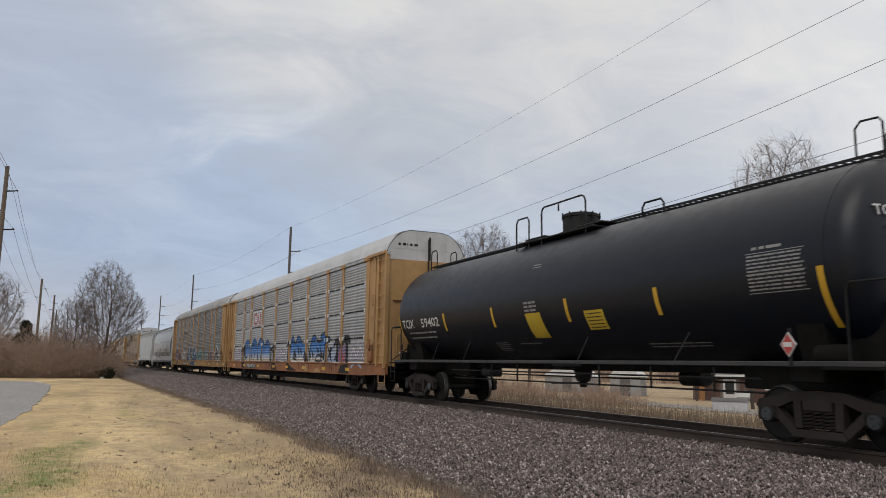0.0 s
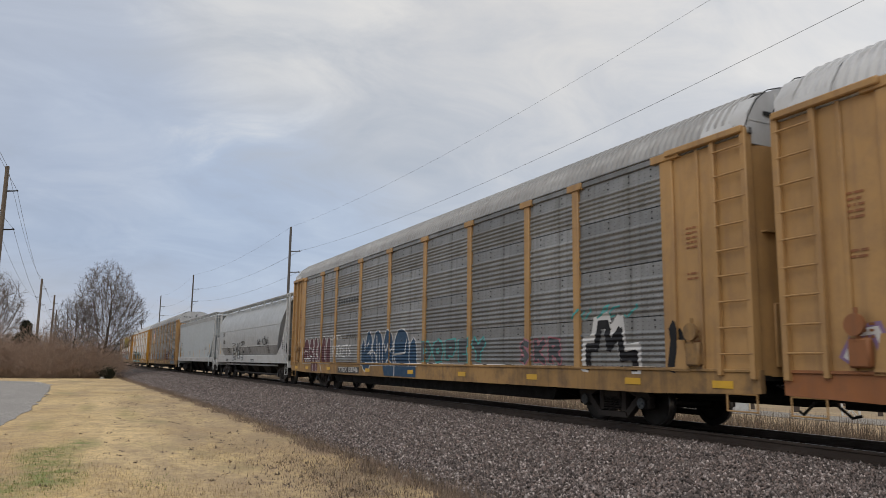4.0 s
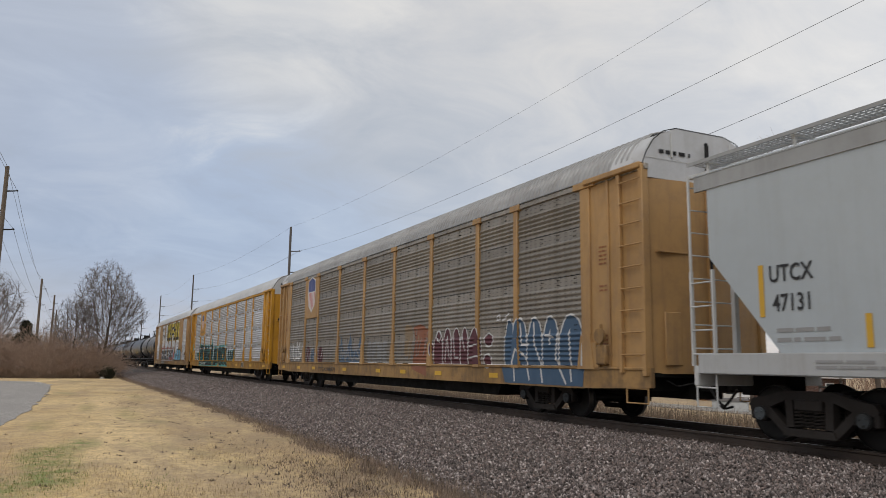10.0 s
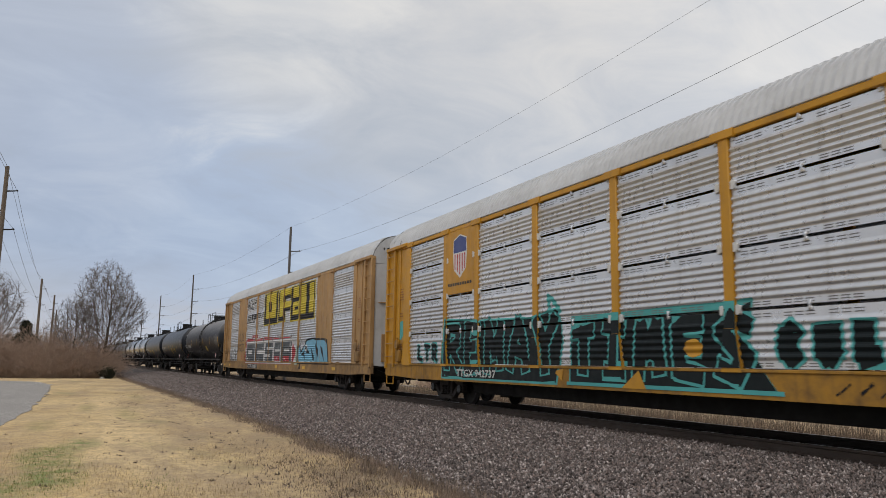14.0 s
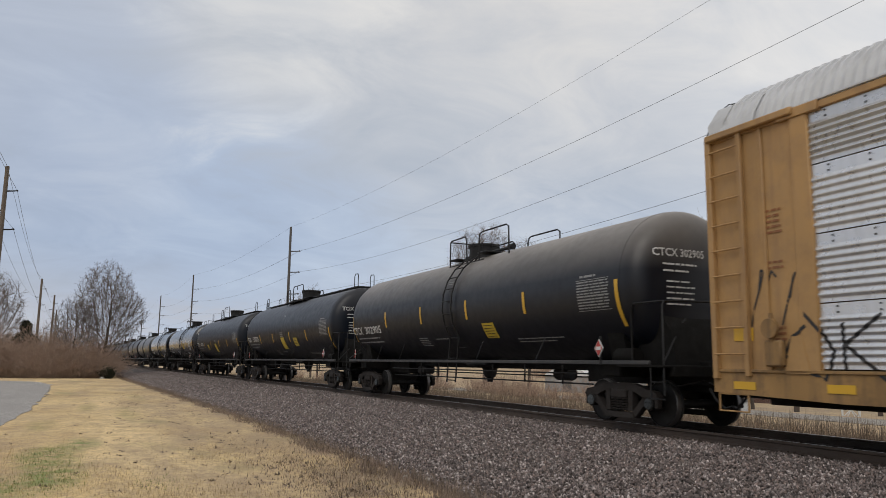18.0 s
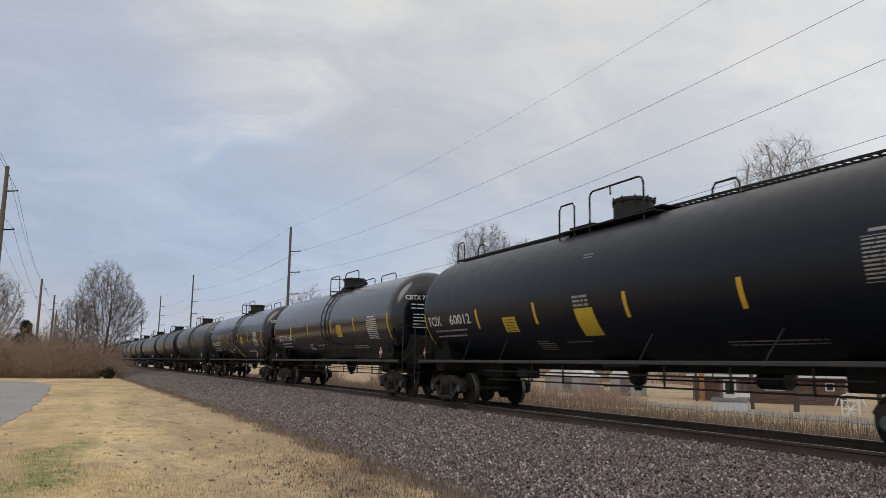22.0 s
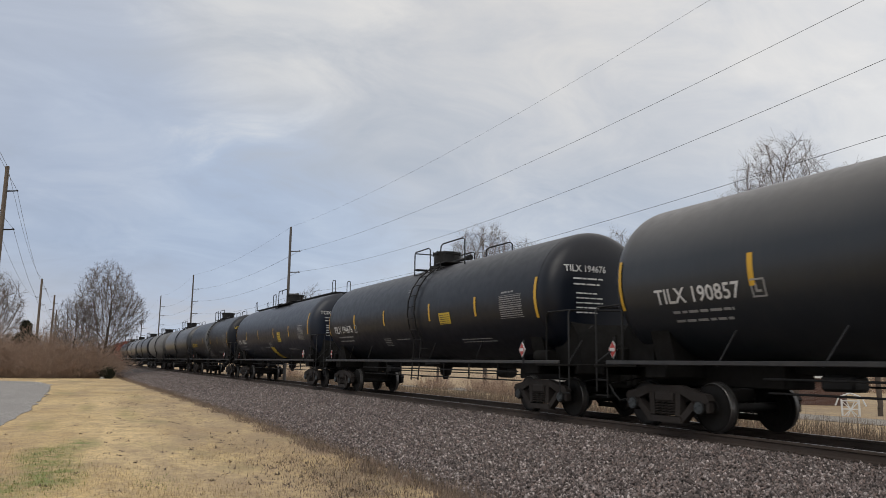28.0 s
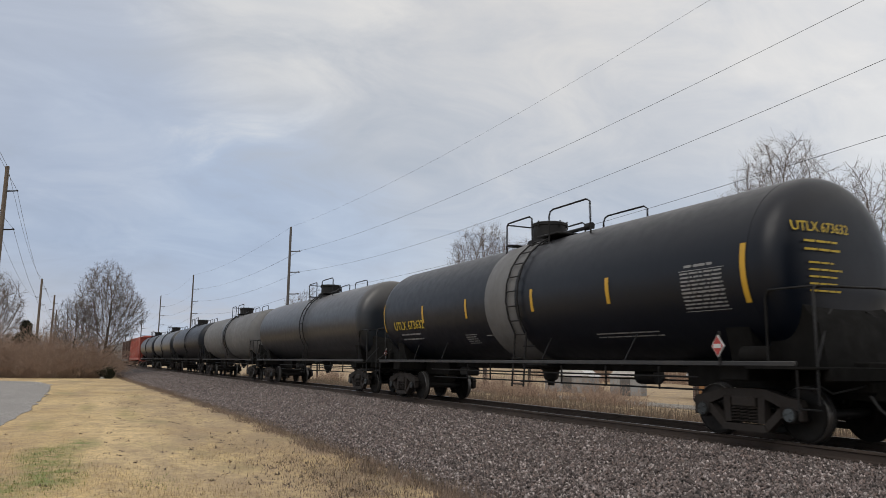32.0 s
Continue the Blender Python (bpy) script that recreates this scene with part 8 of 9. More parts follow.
def colonise(rng, crowns, count, fork, step):
    """Limbs of a bare tree that grow towards points scattered in its crown; crowns are (centre, radii) of ellipsoids."""
    share = [r[0] * r[1] * r[2] for _, r in crowns]
    goals = []
    for (c, r), w in zip(crowns, share):
        n = int(count * w / sum(share))
        d = rng.normal(0, 1, (n, 3))
        d /= np.linalg.norm(d, axis=1, keepdims=True)
        goals.append(np.array(c) + d * np.array(r) * rng.uniform(0.05, 1, (n, 1)) ** 0.42 * rng.uniform(0.9, 1.06, (n, 1)))
    goals = np.concatenate(goals)
    goals = goals[goals[:, 2] > fork * 0.8]
    place, parent = [np.zeros(3)], [-1]
    while place[-1][2] < fork:
        place.append(place[-1] + np.array([rng.normal(0, 0.06), rng.normal(0, 0.06), 1.0]) * step)
        parent.append(len(place) - 2)
    best, near = np.full(len(goals), 1e9), np.zeros(len(goals), int)
    fresh = list(range(len(place)))
    for _ in range(160):
        if not fresh or len(goals) == 0:
            break
        gap = np.linalg.norm(goals[:, None] - np.array([place[k] for k in fresh])[None], axis=2)
        k = gap.argmin(axis=1)
        least = gap[np.arange(len(goals)), k]
        closer = least < best
        best, near = np.where(closer, least, best), np.where(closer, np.array(fresh)[k], near)
        keep = best > 1.7 * step
        goals, best, near = goals[keep], best[keep], near[keep]
        pull = {}
        for g, i in zip(goals, near):
            d = g - place[i]
            pull[i] = pull.get(i, np.zeros(3)) + d / np.linalg.norm(d)
        fresh = []
        for i, d in pull.items():
            d = d / (np.linalg.norm(d) + 1e-9) + rng.normal(0, 0.16, 3) + np.array([0, 0, 0.08])
            fresh.append(len(place))
            place.append(place[i] + d / np.linalg.norm(d) * step)
            parent.append(i)
    return np.array(place), parent


def bare_tree(x, y, z, height, seed, label, wide=0.30, low=0.22, fine=0.010, count=900, fork=0.14, twigs=3, step=0.022, extra=()):
    """wide, low and fork: the crown's half width, its lower end and the first fork, as shares of the height."""
    rng = np.random.default_rng(seed)
    mid = (0.95 + low) / 2
    crowns = [((0, 0, mid), (wide, wide, 0.97 - mid))] + list(extra)
    place, parent = colonise(rng, crowns, count, fork, step)
    n = len(place)
    thick, kids = np.zeros(n), np.zeros(n, int)
    for i in range(n - 1, 0, -1):
        if kids[i] == 0:
            thick[i] = fine ** 2.2
        thick[parent[i]] += thick[i]
        kids[parent[i]] += 1
    thick = thick ** (1 / 2.2)
    rows = [(place[parent[i]] * height, place[i] * height, min(thick[parent[i]], thick[i] * 1.5), thick[i]) for i in range(1, n)]
    stout = min(6 * fine, 0.45 * thick[1])
    wood, spray_of = [r for r in rows if r[3] > stout], [r for r in rows if r[3] <= stout]
    for i in range(1, n):
        if thick[i] < 3 * fine:
            d = place[i] - place[parent[i]]
            for _ in range(twigs if kids[i] == 0 else max(1, twigs - 2)):
                p, e = place[i] * height, d / np.linalg.norm(d) + rng.normal(0, 0.5, 3) + np.array([0, 0, 0.15])
                for k in range(2):
                    q = p + e / np.linalg.norm(e) * height * rng.uniform(0.014, 0.034)
                    spray_of.append((p, q, fine * (0.8 - 0.25 * k), fine * (0.55 - 0.25 * k)))
                    p, e = q, e + rng.normal(0, 0.35, 3)
    tree = thing("bare_tree", label, "tree", m=pose(x, y, z))
    for name, mat, pick, sides in (("trunk", M_BARK, wood, 7), ("crown", M_TWIG, spray_of, 3)):
        a, b, r0, r1 = (np.array([r[k] for r in pick]) for k in range(4))
        v, f = twig_tubes(a, b, r0, r1, sides)
        part(name, stuff_mesh(name, v, f, mat), mat, tree, "fine bare twigs" if name == "crown" else "")
    return tree


def brushwood(name, label, spots, count, height, seed, mat, fine=0.012, splay=0.5, kids=4, arch=0.0):
    """A tangle of bare stems: spots are (x, y, radius x, radius y, height factor, ground)."""
    rng = np.random.default_rng(seed)
    s0, s1, a0, a1 = [], [], [], []
    share = np.array([sp[2] * sp[3] for sp in spots])
    share = share / share.sum()
    for sp, part_of in zip(spots, share):
        for _ in range(int(count * part_of)):
            a, r = rng.uniform(0, 2 * math.pi), math.sqrt(rng.uniform(0, 1))
            fall = 1 - 0.55 * r ** 3
            p = np.array([sp[0] + sp[2] * r * math.cos(a), sp[1] + sp[3] * r * math.sin(a), sp[5]])
            d = np.array([rng.normal(0, splay), rng.normal(0, splay), 1.0])
            d /= np.linalg.norm(d)
            ln = height * sp[4] * fall * rng.uniform(0.55, 1.08)
            rad = fine * rng.uniform(0.9, 1.8)
            for i in range(3):
                e = p + d * ln / 3
                s0.append(p), s1.append(e), a0.append(rad * (1 - 0.25 * i)), a1.append(rad * (0.75 - 0.25 * i) + 0.002)
                for _ in range(kids if i else kids // 2):
                    t = d + rng.normal(0, 0.55, 3)
                    t /= np.linalg.norm(t)
                    b = p + (e - p) * rng.uniform(0, 1)
                    s0.append(b), s1.append(b + t * ln * rng.uniform(0.10, 0.28)), a0.append(rad * 0.5), a1.append(rad * 0.2)
                d = d + rng.normal(0, 0.16, 3) + np.array([d[0] * arch, d[1] * arch, -arch * 0.5])
                d /= np.linalg.norm(d)
                p = e
    v, f = twig_tubes(s0, s1, a0, a1, 3)
    ob = new(name, stuff_mesh(name, v, f, mat))
    return tagged(ob, label, "shrub", kind="stuff")


def blades(name, label, places, mat, heights, width, lean=0.5, seed=1, category="grass"):
    """Grass as single tapered blades: places n x 3."""
    rng = np.random.default_rng(seed)
    n = len(places)
    a = rng.uniform(0, 2 * math.pi, n)
    h = rng.uniform(*heights, n)
    w = width * rng.uniform(0.6, 1.4, n)
    tilt = np.minimum(np.abs(rng.normal(0, lean, n)), 1.5)
    dx, dy = np.cos(a), np.sin(a)
    v = np.empty((n, 3, 3))
    v[:, 0] = places + np.stack([-dy * w, dx * w, np.zeros(n)], 1)
    v[:, 1] = places + np.stack([dy * w, -dx * w, np.zeros(n)], 1)
    v[:, 2] = places + np.stack([dx * np.sin(tilt) * h, dy * np.sin(tilt) * h, np.cos(tilt) * h], 1)
    f = np.arange(3 * n).reshape(n, 3)
    ob = new(name, stuff_mesh(name, v.reshape(-1, 3), f, mat))
    return tagged(ob, label, category, kind="stuff")


def field_height(off):
    """Ground beyond the track, which falls away to a lower yard."""
    return -0.75 - 1.25 * min(1, max(0, (off - 5) / 40))


def along(s, off):
    """Many points by distance along the line and offset, at once."""
    s, off = np.asarray(s, float), np.asarray(off, float)
    u = np.interp(-s, LINE_S, LINE_U)
    y = np.interp(u, LINE_U, LINE_Y)
    slope = (np.interp(u + 0.5, LINE_U, LINE_Y) - y) / 0.5
    n = np.hypot(1, slope)
    return -u + off * slope / n, y + off / n


def build_grass():
    rng = np.random.default_rng(5)
    # lawn: denser and finer close to the camera
    xs, ys = [], []
    for x0, x1, y0, y1, n in ((-17, -7.5, -3, 4.6, 80000), (-30, -17, -6, 5.0, 60000), (-66, -30, -3, 3.6, 45000)):
        xs.append(rng.uniform(x0, x1, n)), ys.append(rng.uniform(y0, y1, n))
    x, y = np.concatenate(xs), np.concatenate(ys)
    patchy = np.sin(x * 1.3 + 2 * np.sin(y * 0.9)) + np.sin(y * 1.7 - x * 0.6) + rng.normal(0, 0.9, len(x))
    bare = (np.hypot((x + 17.2) / 4.2, (y - 0.75) / 1.05) < 1 + rng.normal(0, 0.15, len(x))) | (np.hypot((x + 32) / 6, (y + 0.4) / 0.7) < 1 + rng.normal(0, 0.15, len(x)))
    far = np.interp(-x, [8, 60], [1.0, 1.8])
    keep = (patchy > -0.7) & ~(bare & (rng.uniform(0, 1, len(x)) < 0.85)) & (y < np.interp(x, [-60, -48, -23, -10], [2.6, 3.1, 3.9, 4.25]) + rng.normal(0, 0.25, len(x)))
    keep &= ~((y < np.interp(x, [-66, -48, -30, -20, -14, -10], [-4.1, -2.5, -2.15, -2.4, -3.6, -6.7]) + rng.normal(0, 0.14, len(x))))
    p = np.stack([x, y, np.full(len(x), GROUND - 0.01)], 1)
    spots = ((-15.6, -0.75, 1.7, 0.5), (-13.2, -0.55, 1.7, 0.5), (-11.9, -1.4, 1.2, 0.7), (-17.7, -0.25, 1.1, 0.35), (-26.2, 0.9, 2.0, 0.3), (-12.0, 0.9, 0.8, 0.3))
    green = np.zeros(len(x), bool)
    for gx, gy, gu, gv in spots:
        green |= np.hypot((x - gx) / gu, (y - gy) / gv) < 1 + rng.normal(0, 0.25, len(x))
    green &= (rng.uniform(0, 1, len(x)) < 0.65) & (np.sin(x * 5.1 + 1.3 * np.sin(y * 7.0)) + np.sin(y * 9.0 + x * 2.2) > -0.9)
    brown = (rng.uniform(0, 1, len(x)) < np.clip((y - np.interp(x, [-60, -20, -8], [0.9, 1.1, 1.0])) / 3.0, 0, 0.6)) | (rng.uniform(0, 1, len(x)) < 0.06)
    blades("lawn_grass", "short dormant straw-coloured lawn grass", p[keep & ~green & ~brown], M_TURF, (0.02, 0.06), 0.004, 1.35, 2)
    blades("brown_grass", "browner thatch towards the ballast", p[keep & ~green & brown], M_REDWEED, (0.02, 0.06), 0.004, 1.35, 12)
    blades("green_grass", "greener patches in the dormant lawn", p[keep & green], M_GREENTURF, (0.02, 0.06), 0.005, 1.2, 3)
    # dark leaf scraps and tufts, thicker towards the ballast
    n = 380
    x = -8 - 34 * rng.uniform(0, 1, n) ** 2.0
    edge = np.interp(x, [-60, -20, -8], [2.4, 3.2, 3.8])
    y = edge - np.abs(rng.normal(0, 1, n)) * 1.9
    c = np.stack([x, y, np.full(n, GROUND)], 1)
    c = (c[:, None] + np.concatenate([rng.normal(0, 0.035, (n, 9, 2)), rng.uniform(0.0, 0.02, (n, 9, 1))], 2)).reshape(-1, 3)
    blades("leaf_scraps", "scattered dark dead leaf scraps on the lawn", c, M_WEED, (0.015, 0.045), 0.014, 1.4, 13, "leaves")
    # matted litter where the lawn thins out by the weeds
    n = 4500
    cx, cy = np.array([-11.2, -9.7, -13.4, -9.4, -11.4]), np.array([3.6, 3.2, 3.6, 3.6, 3.0])
    k = rng.integers(0, 5, n)
    p = np.stack([cx[k] + rng.normal(0, 1.1, n), cy[k] + rng.normal(0, 0.36, n), np.full(n, GROUND - 0.004)], 1)
    blades("dead_litter", "matted brown dead leaves and stalks by the weeds", p, M_LITTER, (0.02, 0.09), 0.007, 1.45, 14, "leaves")
    # strip of weeds along the ballast's foot
    s = -6 - 100 * rng.uniform(0, 1, 70000) ** 1.7
    off = rng.uniform(-6.55, -5.85, len(s)) + rng.normal(0, 0.12, len(s)) + 0.12 * np.sin(s * 1.7) + 0.08 * np.sin(s * 4.3)
    x, y = along(s, off)
    blades("weed_strip", "low brown dead weeds along the ballast", np.stack([x, y, np.full(len(x), GROUND - 0.02)], 1), M_WEED, (0.05, 0.19), 0.006, 0.95, 4, "weeds")
    # tall dry grass beyond the track
    s = rng.uniform(-95, 2, 60000)
    off = 4.2 + np.abs(rng.normal(0, 1, len(s))) * 5.5
    clump = np.sin(s * 0.8) + np.sin(off * 1.9 + s * 0.3) + rng.normal(0, 0.8, len(s))
    ok = (clump > -0.6) & (off < 18.5)
    x, y = along(s[ok], off[ok])
    z = np.array([field_height(o) for o in off[ok]]) - 0.02
    blades("tall_dry_grass", "tall pale dry grass beyond the rails", np.stack([x, y, z], 1), M_DRYGRASS, (0.25, 0.75), 0.009, 0.45, 6)
    s = rng.uniform(-60, 2, 16000)
    off = 4.6 + np.abs(rng.normal(0, 1, len(s))) * 3.0
    x, y = along(s, off)
    z = np.array([field_height(o) for o in off]) - 0.02
    blades("reddish_weeds", "reddish brown dead weeds beyond the rails", np.stack([x, y, z], 1), M_REDWEED, (0.2, 0.62), 0.008, 0.4, 7, "weeds")


def build_stones():
    """Loose ballast stones, close where the camera sees them singly."""
    rng = np.random.default_rng(9)
    base = np.array([[1, 0, 0], [-1, 0, 0], [0, 1, 0], [0, -1, 0], [0, 0, 1], [0, 0, -1]], float)
    faces = np.array([[0, 2, 4], [2, 1, 4], [1, 3, 4], [3, 0, 4], [2, 0, 5], [1, 2, 5], [3, 1, 5], [0, 3, 5]])
    n, m = 150000, 118000
    t = rng.uniform(0, 1, n)
    s = np.where(np.arange(n) < m, -3.0 - 36 * t ** 1.35, -38 - 50 * t ** 1.2)
    off = rng.uniform(-6.15, -0.95, n)
    inner = rng.uniform(0, 1, n) < 0.06
    off = np.where(inner, rng.uniform(-0.6, 0.6, n), off)
    size = rng.uniform(0.015, 0.038, n) * np.interp(-s, [4, 20, 40, 85], [1, 1.1, 1.5, 2.2])
    x, y = along(s, off)
    z = np.interp(off, [-6.15, -5.7, -4.4, -2.8, -1.75, -1.2, 1.75], [-0.60, -0.52, -0.40, -0.28, -0.20, -0.19, -0.19]) + rng.uniform(-0.1, 0.8, n) * size
    v = np.repeat(base[None], n, 0) * (1 + rng.uniform(-0.35, 0.35, (n, 6, 1)))
    v *= (size[:, None] * rng.uniform(0.6, 1.25, (n, 3)))[:, None, :]
    a, b = rng.uniform(0, 2 * math.pi, n), rng.normal(0, 0.6, n)
    ca, sa, cb, sb = np.cos(a)[:, None], np.sin(a)[:, None], np.cos(b)[:, None], np.sin(b)[:, None]
    vy, vz = v[..., 1] * cb - v[..., 2] * sb, v[..., 1] * sb + v[..., 2] * cb
    vx = v[..., 0]
    v = np.stack([vx * ca - vy * sa, vx * sa + vy * ca, vz], -1) + np.stack([x, y, z], 1)[:, None]
    f = (np.arange(n)[:, None, None] * 6 + faces[None]).reshape(-1, 3)
    ob = new("ballast_stones", stuff_mesh("ballast_stones", v.reshape(-1, 3), f, M_STONE))
    tagged(ob, "loose grey-brown crushed ballast stones", "ballast", kind="stuff")


def build_plants():
    brushwood("thicket", "dense brown leafless thicket at the lawn's end", [(-78, -3.6, 4.0, 4.6, 1.0, GROUND), (-80, -8.5, 4.5, 3.6, 1.1, GROUND), (-77, -0.9, 2.5, 1.6, 0.8, GROUND), (-86, -14, 5, 5, 1.35, GROUND), (-92, -6, 5, 7, 1.25, GROUND)], 9500, 5.0, 21, M_BRUSH, 0.011, 0.75, 5, 0.45)
    brushwood("dark_shrub", "small dark shrub at the ballast's edge", [(-74.5, 0.62, 0.42, 0.42, 1.0, GROUND)], 420, 1.15, 22, M_CEDAR, 0.016, 0.45)
    bare_tree(-84, 0.1, GROUND, 12.0, 31, "large bare tree with a dense fan-shaped twig crown", 0.265, 0.16, 0.010, 3200, 0.07, 5, 0.0145, [((0.04, 0.17, 0.52), (0.2, 0.17, 0.2)), ((0, 0.12, 0.30), (0.14, 0.13, 0.16))])
    bare_tree(-86, -2.6, GROUND, 8.4, 32, "bare tree with dense upright twigs in the thicket", 0.28, 0.15, 0.011, 1500, 0.08, 4, 0.018)
    bare_tree(-83, -9.9, GROUND, 10.3, 33, "bare tree rising from the thicket", 0.30, 0.25, 0.012, 1800, 0.16, 4, 0.016)
    bare_tree(-92, -14.5, GROUND, 10.5, 34, "bare tree rising from the thicket", 0.3, 0.2, 0.016, 500, 0.16)
    bare_tree(-110, -5.5, GROUND, 7.5, 35, "small bare tree behind the thicket", 0.3, 0.2, 0.018, 400, 0.12)
    # evergreen in the thicket
    rng = np.random.default_rng(8)
    cedar = thing("evergreen_shrub", "dark ragged evergreen in the brown thicket", "shrub", m=pose(-88, -7.2, GROUND))
    part("trunk", Shape().tube([(0, 0, 0), (0.1, 0.05, 2.2), (0.05, 0.1, 4.4)], 0.16, 8, 0.03), M_BARK, cedar)
    n = 5000
    h = rng.uniform(0.5, 5.4, n)
    r = (5.8 - h) * 0.55 * np.sqrt(rng.uniform(0.1, 1, n)) * (0.8 + 0.3 * np.sin(h * 4))
    a = rng.uniform(0, 2 * math.pi, n)
    c = np.stack([r * np.cos(a), r * np.sin(a), h], 1)
    v = (c[:, None] + rng.normal(0, 0.11, (n, 3, 3))).reshape(-1, 3)
    part("foliage", stuff_mesh("foliage", v, np.arange(3 * n).reshape(n, 3), M_CEDAR), M_CEDAR, cedar)
    # trees beyond the track
    bare_tree(-33.3, 38.3, -1.8, 17.9, 41, "tall bare tree with a broad fanned crown", 0.20, 0.34, 0.0095, 2600, 0.24, 4, 0.0125)
    bare_tree(-35.6, 37.2, -1.8, 15.2, 47, "bare tree beside a taller one", 0.15, 0.34, 0.010, 1000, 0.24, 4, 0.014)
    bare_tree(-30.2, 41.5, -1.8, 16.0, 42, "tall bare tree behind the track", 0.18, 0.32, 0.011, 1200, 0.24, 4, 0.014)
    bare_tree(-43, 41.2, -1.8, 15.3, 48, "slim bare tree behind the track", 0.10, 0.4, 0.012, 400, 0.26)
    bare_tree(-71, 36.8, -1.7, 18.3, 43, "bare tree with a dense twig crown", 0.235, 0.30, 0.012, 2600, 0.22, 4, 0.0125)
    bare_tree(-73.1, 43.4, -1.7, 17.6, 44, "bare tree behind the track", 0.18, 0.3, 0.013, 1300, 0.2, 4, 0.014)
    bare_tree(-62, 47.5, -1.8, 17.3, 45, "slender bare tree beyond the yard", 0.14, 0.35, 0.013, 1000, 0.26, 4, 0.014)
    bare_tree(-50, 46, -1.8, 13.5, 46, "bare tree beyond the yard", 0.2, 0.3, 0.013, 400, 0.22)
    for k, (x, y, h) in enumerate(((-99, 35, 15.0), (-104, 37, 13.5), (-95, 42, 14), (-119, 30.5, 15.5), (-122, 28, 13.5), (-128, 34, 13), (-150, 26, 10), (-165, 33, 10), (-185, 24, 8))):
        bare_tree(x, y, -1.6, h, 60 + k, "distant small bare tree beyond the track", 0.22, 0.25, 0.016, 600, 0.2, 4, 0.018)
    # far brown hedgerow behind the yard
    hedge = [(-150 + 14 * i, 96 - 0.9 * (i % 3) * 4, 9, 4, 0.8 + 0.12 * ((i * 7) % 5), -2.2) for i in range(13)]
    brushwood("hedgerow", "far brown hedgerow of bare brush behind the yard", hedge, 3200, 6.5, 26, M_BRUSH, 0.035, 0.35, 3)
    spots = [(x, y, 2.2, 1.6, k, -1.4) for x, y, k in ((-36, 27, 0.9), (-40, 28.5, 1.2), (-44, 27, 1.0), (-49, 28, 1.3), (-56, 29, 1.2), (-64, 28, 1.1), (-75, 27, 1.2), (-88, 25, 1.3), (-104, 24, 1.4))]
    brushwood("low_brush", "low brown brush beyond the track", spots, 2400, 1.7, 24, M_BRUSH, 0.010, 0.5, 3)


# ---- poles and wires ----
def pole_line_point(x):
    return 15.0 + 0.045 * x


